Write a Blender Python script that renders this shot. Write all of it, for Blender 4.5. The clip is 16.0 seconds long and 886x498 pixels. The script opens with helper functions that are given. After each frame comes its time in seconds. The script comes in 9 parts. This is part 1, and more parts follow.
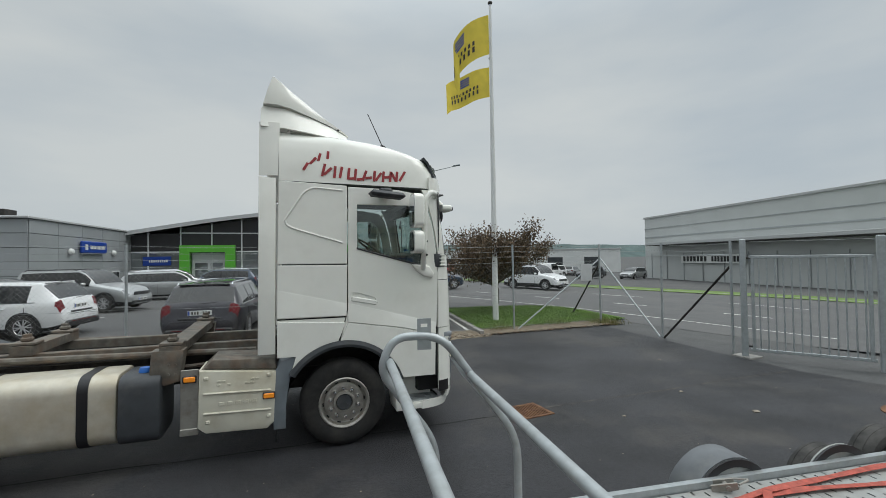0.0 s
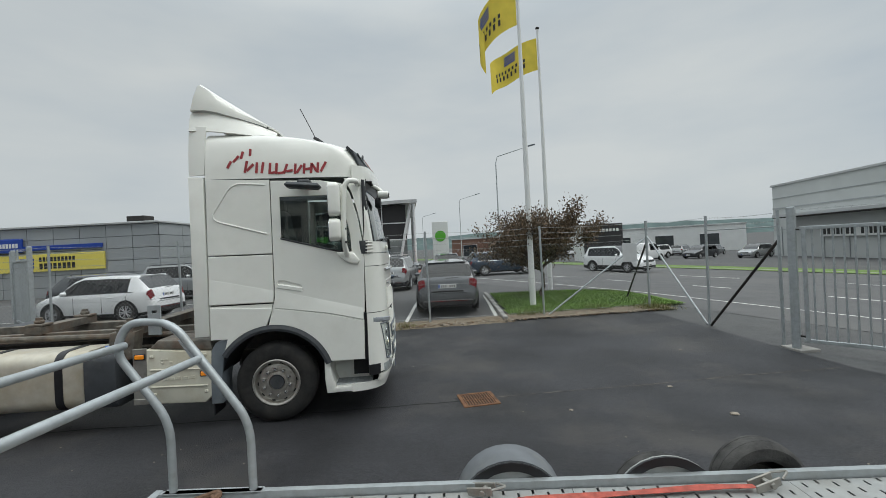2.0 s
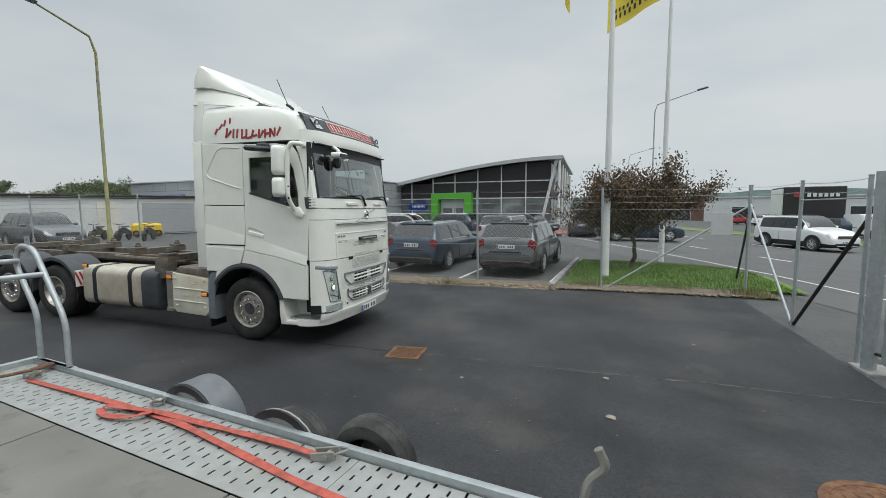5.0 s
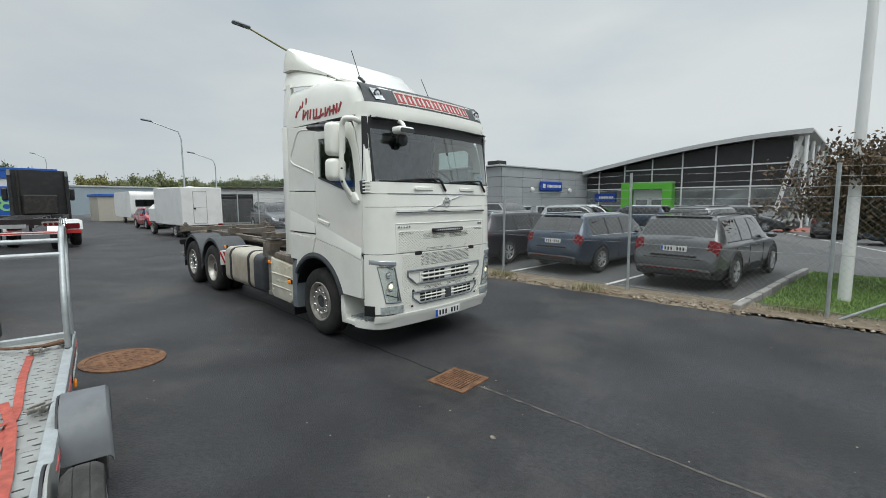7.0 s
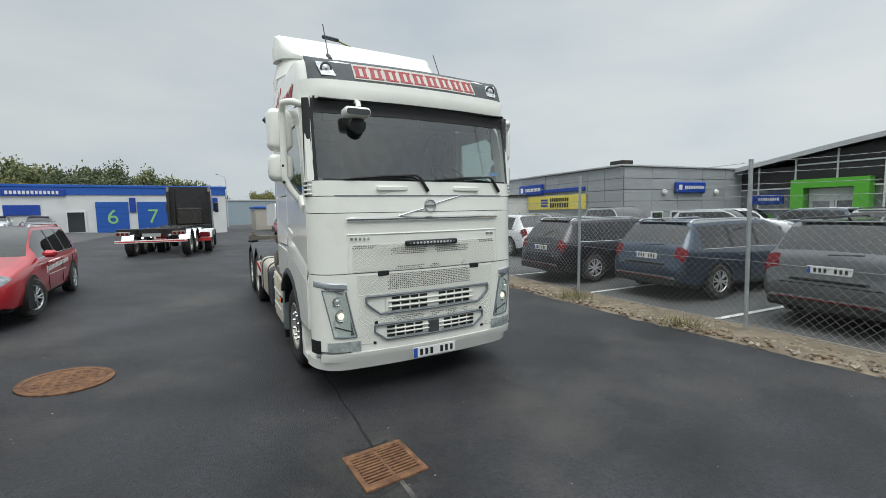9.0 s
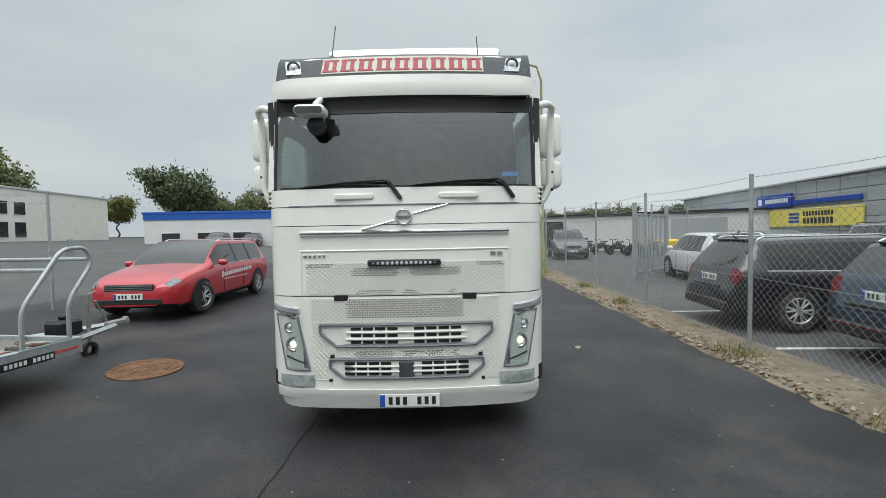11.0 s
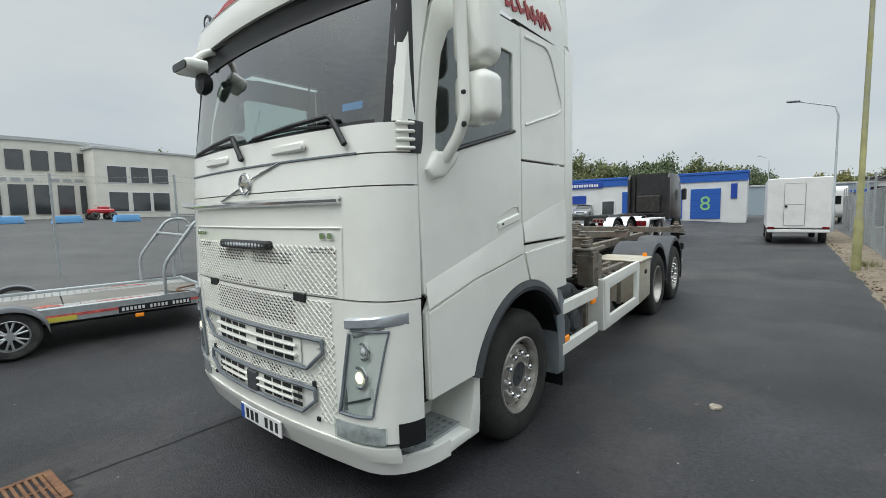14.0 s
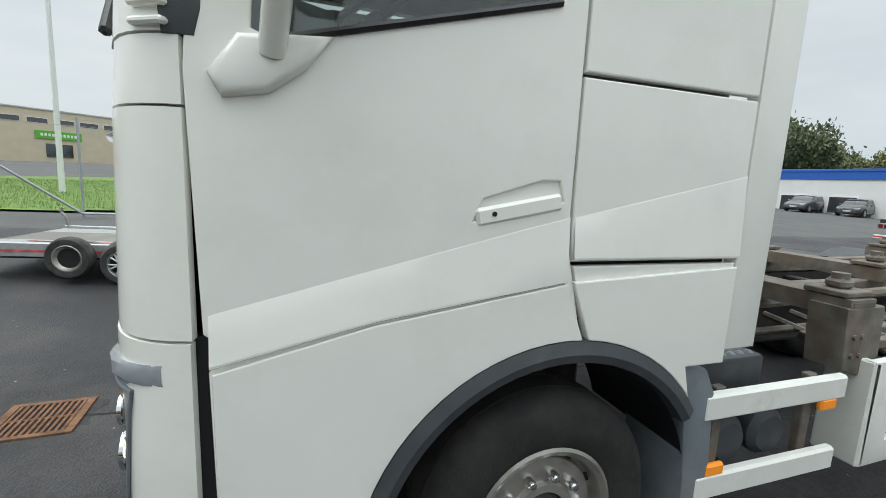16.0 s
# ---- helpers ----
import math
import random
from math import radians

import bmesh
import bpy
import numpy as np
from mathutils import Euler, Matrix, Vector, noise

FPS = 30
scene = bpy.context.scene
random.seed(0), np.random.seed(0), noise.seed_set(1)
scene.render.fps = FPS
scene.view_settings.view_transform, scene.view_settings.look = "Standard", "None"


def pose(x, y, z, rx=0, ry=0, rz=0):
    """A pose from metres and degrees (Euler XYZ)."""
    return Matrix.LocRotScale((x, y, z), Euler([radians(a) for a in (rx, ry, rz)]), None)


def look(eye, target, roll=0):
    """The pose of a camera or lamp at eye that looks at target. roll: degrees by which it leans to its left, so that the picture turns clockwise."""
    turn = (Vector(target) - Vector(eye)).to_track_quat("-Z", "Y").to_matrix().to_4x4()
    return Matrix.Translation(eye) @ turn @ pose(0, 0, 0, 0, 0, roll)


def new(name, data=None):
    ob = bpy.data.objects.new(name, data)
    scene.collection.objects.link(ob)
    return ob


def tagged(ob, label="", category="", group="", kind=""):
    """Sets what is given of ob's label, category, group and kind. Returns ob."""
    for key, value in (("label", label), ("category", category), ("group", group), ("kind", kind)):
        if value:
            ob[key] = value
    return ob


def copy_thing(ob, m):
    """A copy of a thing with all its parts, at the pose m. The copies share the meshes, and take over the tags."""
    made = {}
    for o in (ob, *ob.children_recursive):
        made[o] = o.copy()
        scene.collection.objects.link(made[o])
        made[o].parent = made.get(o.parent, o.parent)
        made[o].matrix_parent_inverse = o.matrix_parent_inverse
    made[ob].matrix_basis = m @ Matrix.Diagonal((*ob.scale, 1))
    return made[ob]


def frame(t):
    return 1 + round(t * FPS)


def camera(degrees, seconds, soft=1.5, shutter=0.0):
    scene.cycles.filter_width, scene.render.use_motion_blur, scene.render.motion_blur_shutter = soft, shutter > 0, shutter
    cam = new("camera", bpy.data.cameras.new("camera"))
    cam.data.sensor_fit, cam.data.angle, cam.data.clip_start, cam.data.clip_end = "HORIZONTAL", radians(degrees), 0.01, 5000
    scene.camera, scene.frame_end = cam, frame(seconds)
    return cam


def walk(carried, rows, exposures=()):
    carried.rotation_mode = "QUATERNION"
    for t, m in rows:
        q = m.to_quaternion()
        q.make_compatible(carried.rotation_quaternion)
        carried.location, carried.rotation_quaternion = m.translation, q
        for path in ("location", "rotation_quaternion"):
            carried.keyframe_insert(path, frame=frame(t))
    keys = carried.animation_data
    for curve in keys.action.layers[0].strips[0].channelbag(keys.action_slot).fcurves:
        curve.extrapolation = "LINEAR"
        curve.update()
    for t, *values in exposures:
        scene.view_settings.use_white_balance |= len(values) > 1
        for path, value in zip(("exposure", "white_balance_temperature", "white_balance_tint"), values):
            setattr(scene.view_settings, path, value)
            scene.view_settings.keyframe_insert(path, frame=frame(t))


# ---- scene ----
cam = camera(91.9, 16.0, soft=0.75)
PATH = [
    (0, (-0.397, -0.654, 2.215), (0.296, 1.221, 2.259), -0.9),
    (0.5, (0.12, -0.879, 2.235), (0.604, 1.061, 2.29), -1.8),
    (1, (0.683, -0.931, 2.206), (1.05, 1.035, 2.254), -2.7),
    (1.5, (1.272, -1.037, 2.178), (1.539, 0.945, 2.209), -2.8),
    (2, (1.859, -1.098, 2.135), (2.075, 0.89, 2.127), -3.0),
    (2.5, (2.44, -1.127, 2.149), (2.595, 0.866, 2.113), -3.0),
    (3, (2.988, -1.208, 2.156), (3.032, 0.791, 2.09), -2.1),
    (3.2, (3.211, -1.224, 2.152), (3.229, 0.774, 2.068), -2.0),
    (5.3, (5.483, -0.718, 2.089), (4.746, 1.13, 1.885), -0.3),
    (5.5, (5.634, -0.568, 2.093), (4.804, 1.239, 1.883), -0.3),
    (6, (5.794, 0.021, 2.06), (4.743, 1.709, 1.839), -0.2),
    (6.5, (5.89, 0.656, 2.038), (4.691, 2.241, 1.815), 0.4),
    (7, (5.938, 1.255, 2.0), (4.569, 2.697, 1.783), -0.2),
    (7.5, (5.888, 1.852, 1.996), (4.414, 3.187, 1.782), -1.3),
    (8, (5.898, 2.448, 1.998), (4.311, 3.65, 1.799), -2.0),
    (8.5, (5.85, 3.045, 1.964), (4.17, 4.116, 1.781), -2.5),
    (9, (5.852, 3.641, 1.937), (4.106, 4.6, 1.763), -1.1),
    (9.5, (5.789, 4.209, 1.918), (3.967, 5.014, 1.748), -0.7),
    (9.7, (5.76, 4.444, 1.906), (3.9, 5.16, 1.744), -0.8),
    (11.8, (4.947, 6.901, 1.836), (2.984, 6.529, 1.745), -0.8),
    (12, (4.806, 7.067, 1.85), (2.859, 6.624, 1.735), -0.8),
    (12.5, (4.473, 7.512, 1.871), (2.577, 6.887, 1.747), -1.1),
    (13, (4.093, 7.952, 1.867), (2.304, 7.068, 1.742), -1.5),
    (13.5, (3.644, 8.247, 1.821), (1.957, 7.183, 1.675), -1.8),
    (14, (3.139, 8.509, 1.802), (1.585, 7.262, 1.627), -1.2),
    (14.5, (2.624, 8.626, 1.792), (1.307, 7.133, 1.596), -0.9),
    (15, (2.097, 8.593, 1.794), (1.041, 6.91, 1.565), 0.7),
    (15.5, (1.595, 8.506, 1.788), (0.874, 6.661, 1.513), 5.3),
    (16, (1.166, 8.216, 1.791), (0.532, 6.343, 1.49), 3.2),
]
walk(cam, [(t, look(eye, target, roll)) for t, eye, target, roll in PATH],
     [(0, -0.20), (3, -0.14), (6, 0.02), (9, 0.10), (12.5, 0.17), (14.5, 0.24), (16, 0.42)])

# ---- world, sun ----
world = bpy.data.worlds.new("overcast_sky")
scene.world = world
world.use_nodes = True
wn, wl = world.node_tree.nodes, world.node_tree.links
wn.clear()
w_out, w_bg = wn.new("ShaderNodeOutputWorld"), wn.new("ShaderNodeBackground")
w_sky = wn.new("ShaderNodeTexSky")
w_sky.sky_type, w_sky.sun_disc = "NISHITA", False
w_sky.sun_elevation, w_sky.sun_rotation = radians(58), radians(110)
w_sky.air_density, w_sky.dust_density = 1.0, 2.0
w_tc, w_map = wn.new("ShaderNodeTexCoord"), wn.new("ShaderNodeMapping")
w_map.inputs["Scale"].default_value = (1.0, 1.0, 3.2)
w_n1 = wn.new("ShaderNodeTexNoise")
w_n1.inputs["Scale"].default_value, w_n1.inputs["Detail"].default_value, w_n1.inputs["Roughness"].default_value = 1.7, 5.0, 0.5
w_r1 = wn.new("ShaderNodeValToRGB")
w_r1.color_ramp.elements[0].position, w_r1.color_ramp.elements[0].color = 0.33, (0.485, 0.55, 0.595, 1)
w_r1.color_ramp.elements[1].position, w_r1.color_ramp.elements[1].color = 0.66, (0.63, 0.67, 0.672, 1)
w_sep = wn.new("ShaderNodeSeparateXYZ")
w_up = wn.new("ShaderNodeMapRange")
w_up.interpolation_type = "SMOOTHSTEP"
for i, v in ((1, 0.42), (2, 1.0), (3, 1.0), (4, 3.4)):
    w_up.inputs[i].default_value = v
w_mul = wn.new("ShaderNodeVectorMath")
w_mul.operation = "SCALE"
w_mix = wn.new("ShaderNodeMix")
w_mix.data_type = "RGBA"
w_mix.inputs["Factor"].default_value = 0.95
w_sc = wn.new("ShaderNodeVectorMath")
w_sc.operation = "SCALE"
w_sc.inputs["Scale"].default_value = 0.1
wl.new(w_tc.outputs["Generated"], w_map.inputs["Vector"])
wl.new(w_map.outputs["Vector"], w_n1.inputs["Vector"])
wl.new(w_n1.outputs["Fac"], w_r1.inputs["Fac"])
wl.new(w_tc.outputs["Generated"], w_sep.inputs["Vector"])
wl.new(w_sep.outputs["Z"], w_up.inputs[0])
# the cloud deck is a little brighter to the north than to the south-west
w_dir, w_az, w_both = wn.new("ShaderNodeVectorMath"), wn.new("ShaderNodeMath"), wn.new("ShaderNodeMath")
w_dir.operation, w_az.operation, w_both.operation = "DOT_PRODUCT", "MULTIPLY_ADD", "MULTIPLY"
w_dir.inputs[1].default_value = (0.45, 0.89, 0.0)
w_az.inputs[1].default_value, w_az.inputs[2].default_value = 0.09, 0.99
wl.new(w_tc.outputs["Generated"], w_dir.inputs[0])
wl.new(w_dir.outputs["Value"], w_az.inputs[0])
wl.new(w_up.outputs[0], w_both.inputs[0])
wl.new(w_az.outputs[0], w_both.inputs[1])
wl.new(w_r1.outputs["Color"], w_mul.inputs[0])
wl.new(w_both.outputs[0], w_mul.inputs["Scale"])
wl.new(w_sky.outputs["Color"], w_sc.inputs[0])
wl.new(w_sc.outputs["Vector"], w_mix.inputs["A"])
wl.new(w_mul.outputs["Vector"], w_mix.inputs["B"])
wl.new(w_mix.outputs["Result"], w_bg.inputs["Color"])
w_bg.inputs["Strength"].default_value = 1.0
wl.new(w_bg.outputs["Background"], w_out.inputs["Surface"])
sun = bpy.data.lights.new("sun", "SUN")
sun.energy, sun.angle, sun.color = 1.1, radians(40), (1.0, 0.97, 0.92)
new("sun", sun).matrix_world = look((16, -6, 28), (0, 0, 0))


# ---- materials ----
def mat(name, col, rough=0.5, metal=0.0, var=0.08, scale=8.0, bump=0.0, bscale=60.0, spec=0.5, coat=0.0, dirt=None, dscale=1.5, dpos=(0.5, 0.75), rnd=0.0, emit=0.0, grain=0.0, gscale=25.0):
    m = bpy.data.materials.new(name)
    m.use_nodes = True
    n, l = m.node_tree.nodes, m.node_tree.links
    b = n["Principled BSDF"]
    b.inputs["Roughness"].default_value, b.inputs["Metallic"].default_value = rough, metal
    b.inputs["Specular IOR Level"].default_value = spec
    b.inputs["Coat Weight"].default_value = coat
    b.inputs["Coat Roughness"].default_value = 0.06
    tc = n.new("ShaderNodeTexCoord")
    geo = n.new("ShaderNodeNewGeometry")
    pos = geo.outputs["Position"]
    nz = n.new("ShaderNodeTexNoise")
    nz.inputs["Scale"].default_value, nz.inputs["Detail"].default_value = scale, 6.0
    l.new(pos, nz.inputs["Vector"])
    mr = n.new("ShaderNodeMapRange")
    mr.inputs[1].default_value, mr.inputs[2].default_value = 0.3, 0.7
    mr.inputs[3].default_value, mr.inputs[4].default_value = 1 - var, 1 + var
    l.new(nz.outputs["Fac"], mr.inputs[0])
    vm = n.new("ShaderNodeVectorMath")
    vm.operation = "SCALE"
    vm.inputs[0].default_value = col
    fac = mr.outputs[0]
    if grain:
        ng, rg, mg = n.new("ShaderNodeTexNoise"), n.new("ShaderNodeMapRange"), n.new("ShaderNodeMath")
        ng.inputs["Scale"].default_value, ng.inputs["Detail"].default_value, ng.inputs["Roughness"].default_value = gscale, 8.0, 0.75
        l.new(pos, ng.inputs["Vector"])
        rg.inputs[1].default_value, rg.inputs[2].default_value = 0.35, 0.65
        rg.inputs[3].default_value, rg.inputs[4].default_value = 1 - grain, 1 + grain
        l.new(ng.outputs["Fac"], rg.inputs[0])
        mg.operation = "MULTIPLY"
        l.new(fac, mg.inputs[0]), l.new(rg.outputs[0], mg.inputs[1])
        fac = mg.outputs[0]
    if rnd:
        oi = n.new("ShaderNodeObjectInfo")
        r2 = n.new("ShaderNodeMapRange")
        r2.inputs[3].default_value, r2.inputs[4].default_value = 1 - rnd, 1 + rnd
        l.new(oi.outputs["Random"], r2.inputs[0])
        mu = n.new("ShaderNodeMath")
        mu.operation = "MULTIPLY"
        l.new(fac, mu.inputs[0]), l.new(r2.outputs[0], mu.inputs[1])
        fac = mu.outputs[0]
    l.new(fac, vm.inputs["Scale"])
    out = vm.outputs["Vector"]
    if dirt:
        d = n.new("ShaderNodeTexNoise")
        d.inputs["Scale"].default_value, d.inputs["Detail"].default_value, d.inputs["Roughness"].default_value = dscale, 8.0, 0.65
        l.new(pos, d.inputs["Vector"])
        dr = n.new("ShaderNodeMapRange")
        dr.inputs[1].default_value, dr.inputs[2].default_value = dpos
        dr.inputs[4].default_value = dirt[3] if len(dirt) > 3 else 1.0
        l.new(d.outputs["Fac"], dr.inputs[0])
        mx = n.new("ShaderNodeMix")
        mx.data_type = "RGBA"
        l.new(dr.outputs[0], mx.inputs["Factor"])
        l.new(out, mx.inputs["A"])
        mx.inputs["B"].default_value = (*dirt[:3], 1)
        out = mx.outputs["Result"]
    l.new(out, b.inputs["Base Color"])
    if bump:
        nb = n.new("ShaderNodeTexNoise")
        nb.inputs["Scale"].default_value, nb.inputs["Detail"].default_value = bscale, 4.0
        l.new(pos, nb.inputs["Vector"])
        bp = n.new("ShaderNodeBump")
        bp.inputs["Strength"].default_value, bp.inputs["Distance"].default_value = bump, 0.01
        l.new(nb.outputs["Fac"], bp.inputs["Height"])
        l.new(bp.outputs["Normal"], b.inputs["Normal"])
    if emit:
        b.inputs["Emission Color"].default_value = (*col, 1)
        b.inputs["Emission Strength"].default_value = emit
    return m


def glass(name, col=(0.9, 0.95, 0.93), rough=0.0, f0=0.05):
    """See-through pane: gloss rises towards grazing views, the same from either side."""
    m = bpy.data.materials.new(name)
    m.use_nodes = True
    n, l = m.node_tree.nodes, m.node_tree.links
    n.remove(n["Principled BSDF"])
    tr, gl, mx = n.new("ShaderNodeBsdfTransparent"), n.new("ShaderNodeBsdfGlossy"), n.new("ShaderNodeMixShader")
    lw, pw, ma = n.new("ShaderNodeLayerWeight"), n.new("ShaderNodeMath"), n.new("ShaderNodeMath")
    tr.inputs["Color"].default_value = (*col, 1)
    gl.inputs["Roughness"].default_value = rough
    lw.inputs["Blend"].default_value = 0.5
    pw.operation, ma.operation = "POWER", "MULTIPLY_ADD"
    pw.inputs[1].default_value, ma.inputs[1].default_value, ma.inputs[2].default_value = 3.0, 1 - f0, f0
    l.new(lw.outputs["Facing"], pw.inputs[0])
    l.new(pw.outputs[0], ma.inputs[0])
    l.new(ma.outputs[0], mx.inputs["Fac"])
    l.new(tr.outputs["BSDF"], mx.inputs[1]), l.new(gl.outputs["BSDF"], mx.inputs[2])
    l.new(mx.outputs["Shader"], n["Material Output"].inputs["Surface"])
    return m


M_WHITE = mat("white_cab_paint", (0.86, 0.86, 0.80), 0.22, var=0.02, scale=3, coat=0.5, dirt=(0.62, 0.61, 0.54, 0.3), dscale=2.2, dpos=(0.5, 0.8))
M_WHITEP = mat("white_plastic", (0.80, 0.80, 0.74), 0.38, var=0.04, scale=5, dirt=(0.35, 0.33, 0.27, 0.5), dscale=5, dpos=(0.55, 0.8))
M_GAP = mat("dark_gap", (0.012, 0.012, 0.013), 0.8)
M_DGREY = mat("dark_grey_plastic", (0.045, 0.05, 0.056), 0.55, bump=0.15, bscale=220, var=0.15, dirt=(0.16, 0.155, 0.14, 0.35), dscale=3)
M_MGREY = mat("blue_grey_plastic", (0.16, 0.185, 0.205), 0.55, var=0.1, bump=0.1, bscale=200, dirt=(0.3, 0.3, 0.28, 0.4), dscale=3)
M_BLACK = mat("black_plastic", (0.012, 0.012, 0.014), 0.45, var=0.2, bump=0.08)
M_RUBBER = mat("tyre_rubber", (0.016, 0.0155, 0.015), 0.85, var=0.25, scale=14, bump=0.3, bscale=90, dirt=(0.07, 0.064, 0.054, 0.5), dscale=5, dpos=(0.45, 0.8))
M_STEEL = mat("grey_painted_steel", (0.33, 0.32, 0.29), 0.45, metal=0.55, var=0.12, dirt=(0.16, 0.12, 0.08, 0.6), dscale=9)
M_RIM = mat("alloy_rim", (0.46, 0.44, 0.40), 0.36, metal=0.75, var=0.12, scale=12, dirt=(0.14, 0.11, 0.07, 0.6), dscale=10, dpos=(0.5, 0.8))
M_CHROME = mat("chrome", (0.75, 0.76, 0.77), 0.12, metal=1.0, var=0.03)
M_ALU = mat("dull_aluminium", (0.50, 0.50, 0.47), 0.42, metal=0.65, var=0.1, dirt=(0.42, 0.36, 0.24, 0.7), dscale=2.2, dpos=(0.42, 0.7))
M_TANK = mat("dusty_tank_aluminium", (0.55, 0.52, 0.44), 0.5, metal=0.35, var=0.1, dirt=(0.40, 0.32, 0.19, 0.7), dscale=2.4, dpos=(0.4, 0.7))
M_FRAME = mat("dirty_chassis_steel", (0.145, 0.132, 0.11), 0.7, var=0.4, scale=9, bump=0.2, dirt=(0.17, 0.10, 0.06, 0.7), dscale=5, dpos=(0.45, 0.7))
M_FRAMED = mat("dark_chassis_steel_and_shade", (0.022, 0.020, 0.018), 0.7, var=0.3, bump=0.2, dirt=(0.10, 0.075, 0.055, 0.5), dscale=4)
M_GALV = mat("galvanised_steel", (0.42, 0.45, 0.46), 0.48, metal=0.5, var=0.1, scale=16, bump=0.05, dirt=(0.28, 0.28, 0.26, 0.5), dscale=7)
M_GALVD = mat("weathered_galvanised_deck", (0.33, 0.34, 0.33), 0.55, metal=0.25, var=0.1, scale=10, bump=0.1, dirt=(0.27, 0.25, 0.21, 0.6), dscale=3, dpos=(0.45, 0.75))
M_ORANGE = mat("amber_lens", (0.85, 0.27, 0.02), 0.2, var=0.1, emit=0.15)
M_REDP = mat("red_sign_paint", (0.36, 0.045, 0.05), 0.5, var=0.25, scale=30)
M_GLASS = glass("tinted_windscreen", (0.66, 0.80, 0.76), f0=0.20)
M_GLASSD = glass("dark_side_glass", (0.72, 0.78, 0.77), f0=0.08)
M_LENS = glass("clear_lens", (0.9, 0.93, 0.93), 0.02)
M_LAMP = mat("lit_headlamp", (1.0, 0.93, 0.66), 0.3, emit=1.1)
M_INTER = mat("cab_interior_trim", (0.19, 0.20, 0.195), 0.8, var=0.2)
M_INTERL = mat("beige_cab_trim", (0.28, 0.28, 0.26), 0.8, var=0.1)
M_LED = mat("led_lens", (0.7, 0.72, 0.75), 0.15, metal=0.4, var=0.2, scale=40)
M_PLATE = mat("number_plate_white", (0.75, 0.76, 0.74), 0.4, var=0.04)
M_BLUE = mat("eu_blue", (0.02, 0.09, 0.42), 0.4)
M_INK = mat("black_print", (0.02, 0.02, 0.02), 0.5)
M_RUST = mat("rusty_cast_iron", (0.13, 0.060, 0.030), 0.85, var=0.45, scale=22, bump=0.4, bscale=60, dirt=(0.26, 0.135, 0.06, 0.75), dscale=8, dpos=(0.45, 0.7))


# ---- mesh helpers ----
def bmx():
    return bmesh.new()


def link(name, bm, m, ang=35):
    me = bpy.data.meshes.new(name)
    bm.to_mesh(me)
    bm.free()
    me.materials.append(m)
    me.shade_smooth()
    me.set_sharp_from_angle(angle=radians(ang))
    return new(name, me)


def part(name, bm, m, parent, label="", ang=35):
    ob = link(name, bm, m, ang)
    ob.parent = parent
    if label:
        ob["label"] = label
    return ob


def pieces(name, bm, m, parent, label="", ang=35):
    """Link every loose island of a mesh as a part of its own."""
    bm.faces.index_update()
    left = set(bm.verts)
    for first in bm.verts:
        if first not in left:
            continue
        left.discard(first)
        todo, isle = [first], []
        while todo:
            v = todo.pop()
            isle.append(v)
            for e in v.link_edges:
                o = e.other_vert(v)
                if o in left:
                    left.discard(o)
                    todo.append(o)
        nb, at = bmx(), {v: i for i, v in enumerate(isle)}
        faces = {f for v in isle for f in v.link_faces}
        if faces:
            add(nb, [v.co.copy() for v in isle], [tuple(at[v] for v in f.verts) for f in sorted(faces, key=lambda f: f.index)])
            part(name, nb, m, parent, label, ang)
    bm.free()


def share(name, me, parent, loc=(0, 0, 0), rot=(0, 0, 0), sc=(1, 1, 1)):
    ob = new(name, me)
    ob.parent = parent
    ob.location, ob.rotation_euler, ob.scale = loc, [radians(a) for a in rot], sc
    return ob


def empty(name, loc=(0, 0, 0), rot=(0, 0, 0), parent=None):
    ob = new(name)
    ob.empty_display_size = 0.2
    ob.location, ob.rotation_euler = loc, [radians(a) for a in rot]
    ob.parent = parent
    return ob


def add(bm, vs, fs):
    v = [bm.verts.new(p) for p in vs]
    for f in fs:
        try:
            bm.faces.new([v[i] for i in f])
        except ValueError:
            pass
    return v


def box(bm, c, s, bev=0.0, rot=None):
    x, y, z = (a / 2 for a in s)
    vs = [Vector((i * x, j * y, k * z)) for i in (-1, 1) for j in (-1, 1) for k in (-1, 1)]
    if bev:
        b = min(bev, 0.45 * min(s))
        vs = []
        for i in (-1, 1):
            for j in (-1, 1):
                for k in (-1, 1):
                    vs += [Vector((i * (x - b), j * (y - b), k * z)), Vector((i * (x - b), j * y, k * (z - b))), Vector((i * x, j * (y - b), k * (z - b)))]
        t = bmesh.new()
        for p in vs:
            t.verts.new(p)
        bmesh.ops.convex_hull(t, input=t.verts[:])
        bmesh.ops.dissolve_limit(t, angle_limit=0.01, verts=t.verts[:], edges=t.edges[:])
        t.verts.index_update()
        P = [v.co.copy() for v in t.verts]
        F = [[v.index for v in f.verts] for f in t.faces]
        t.free()
    else:
        P = vs
        F = [(0, 1, 3, 2), (4, 6, 7, 5), (0, 4, 5, 1), (2, 3, 7, 6), (0, 2, 6, 4), (1, 5, 7, 3)]
    R = Euler([radians(a) for a in rot]).to_matrix() if rot else Matrix.Identity(3)
    add(bm, [R @ p + Vector(c) for p in P], F)
    return bm


def frame_of(d):
    d = d.normalized()
    u = d.cross(Vector((0, 0, 1)))
    if u.length < 1e-3:
        u = Vector((1, 0, 0))
    u.normalize()
    return u, d.cross(u)


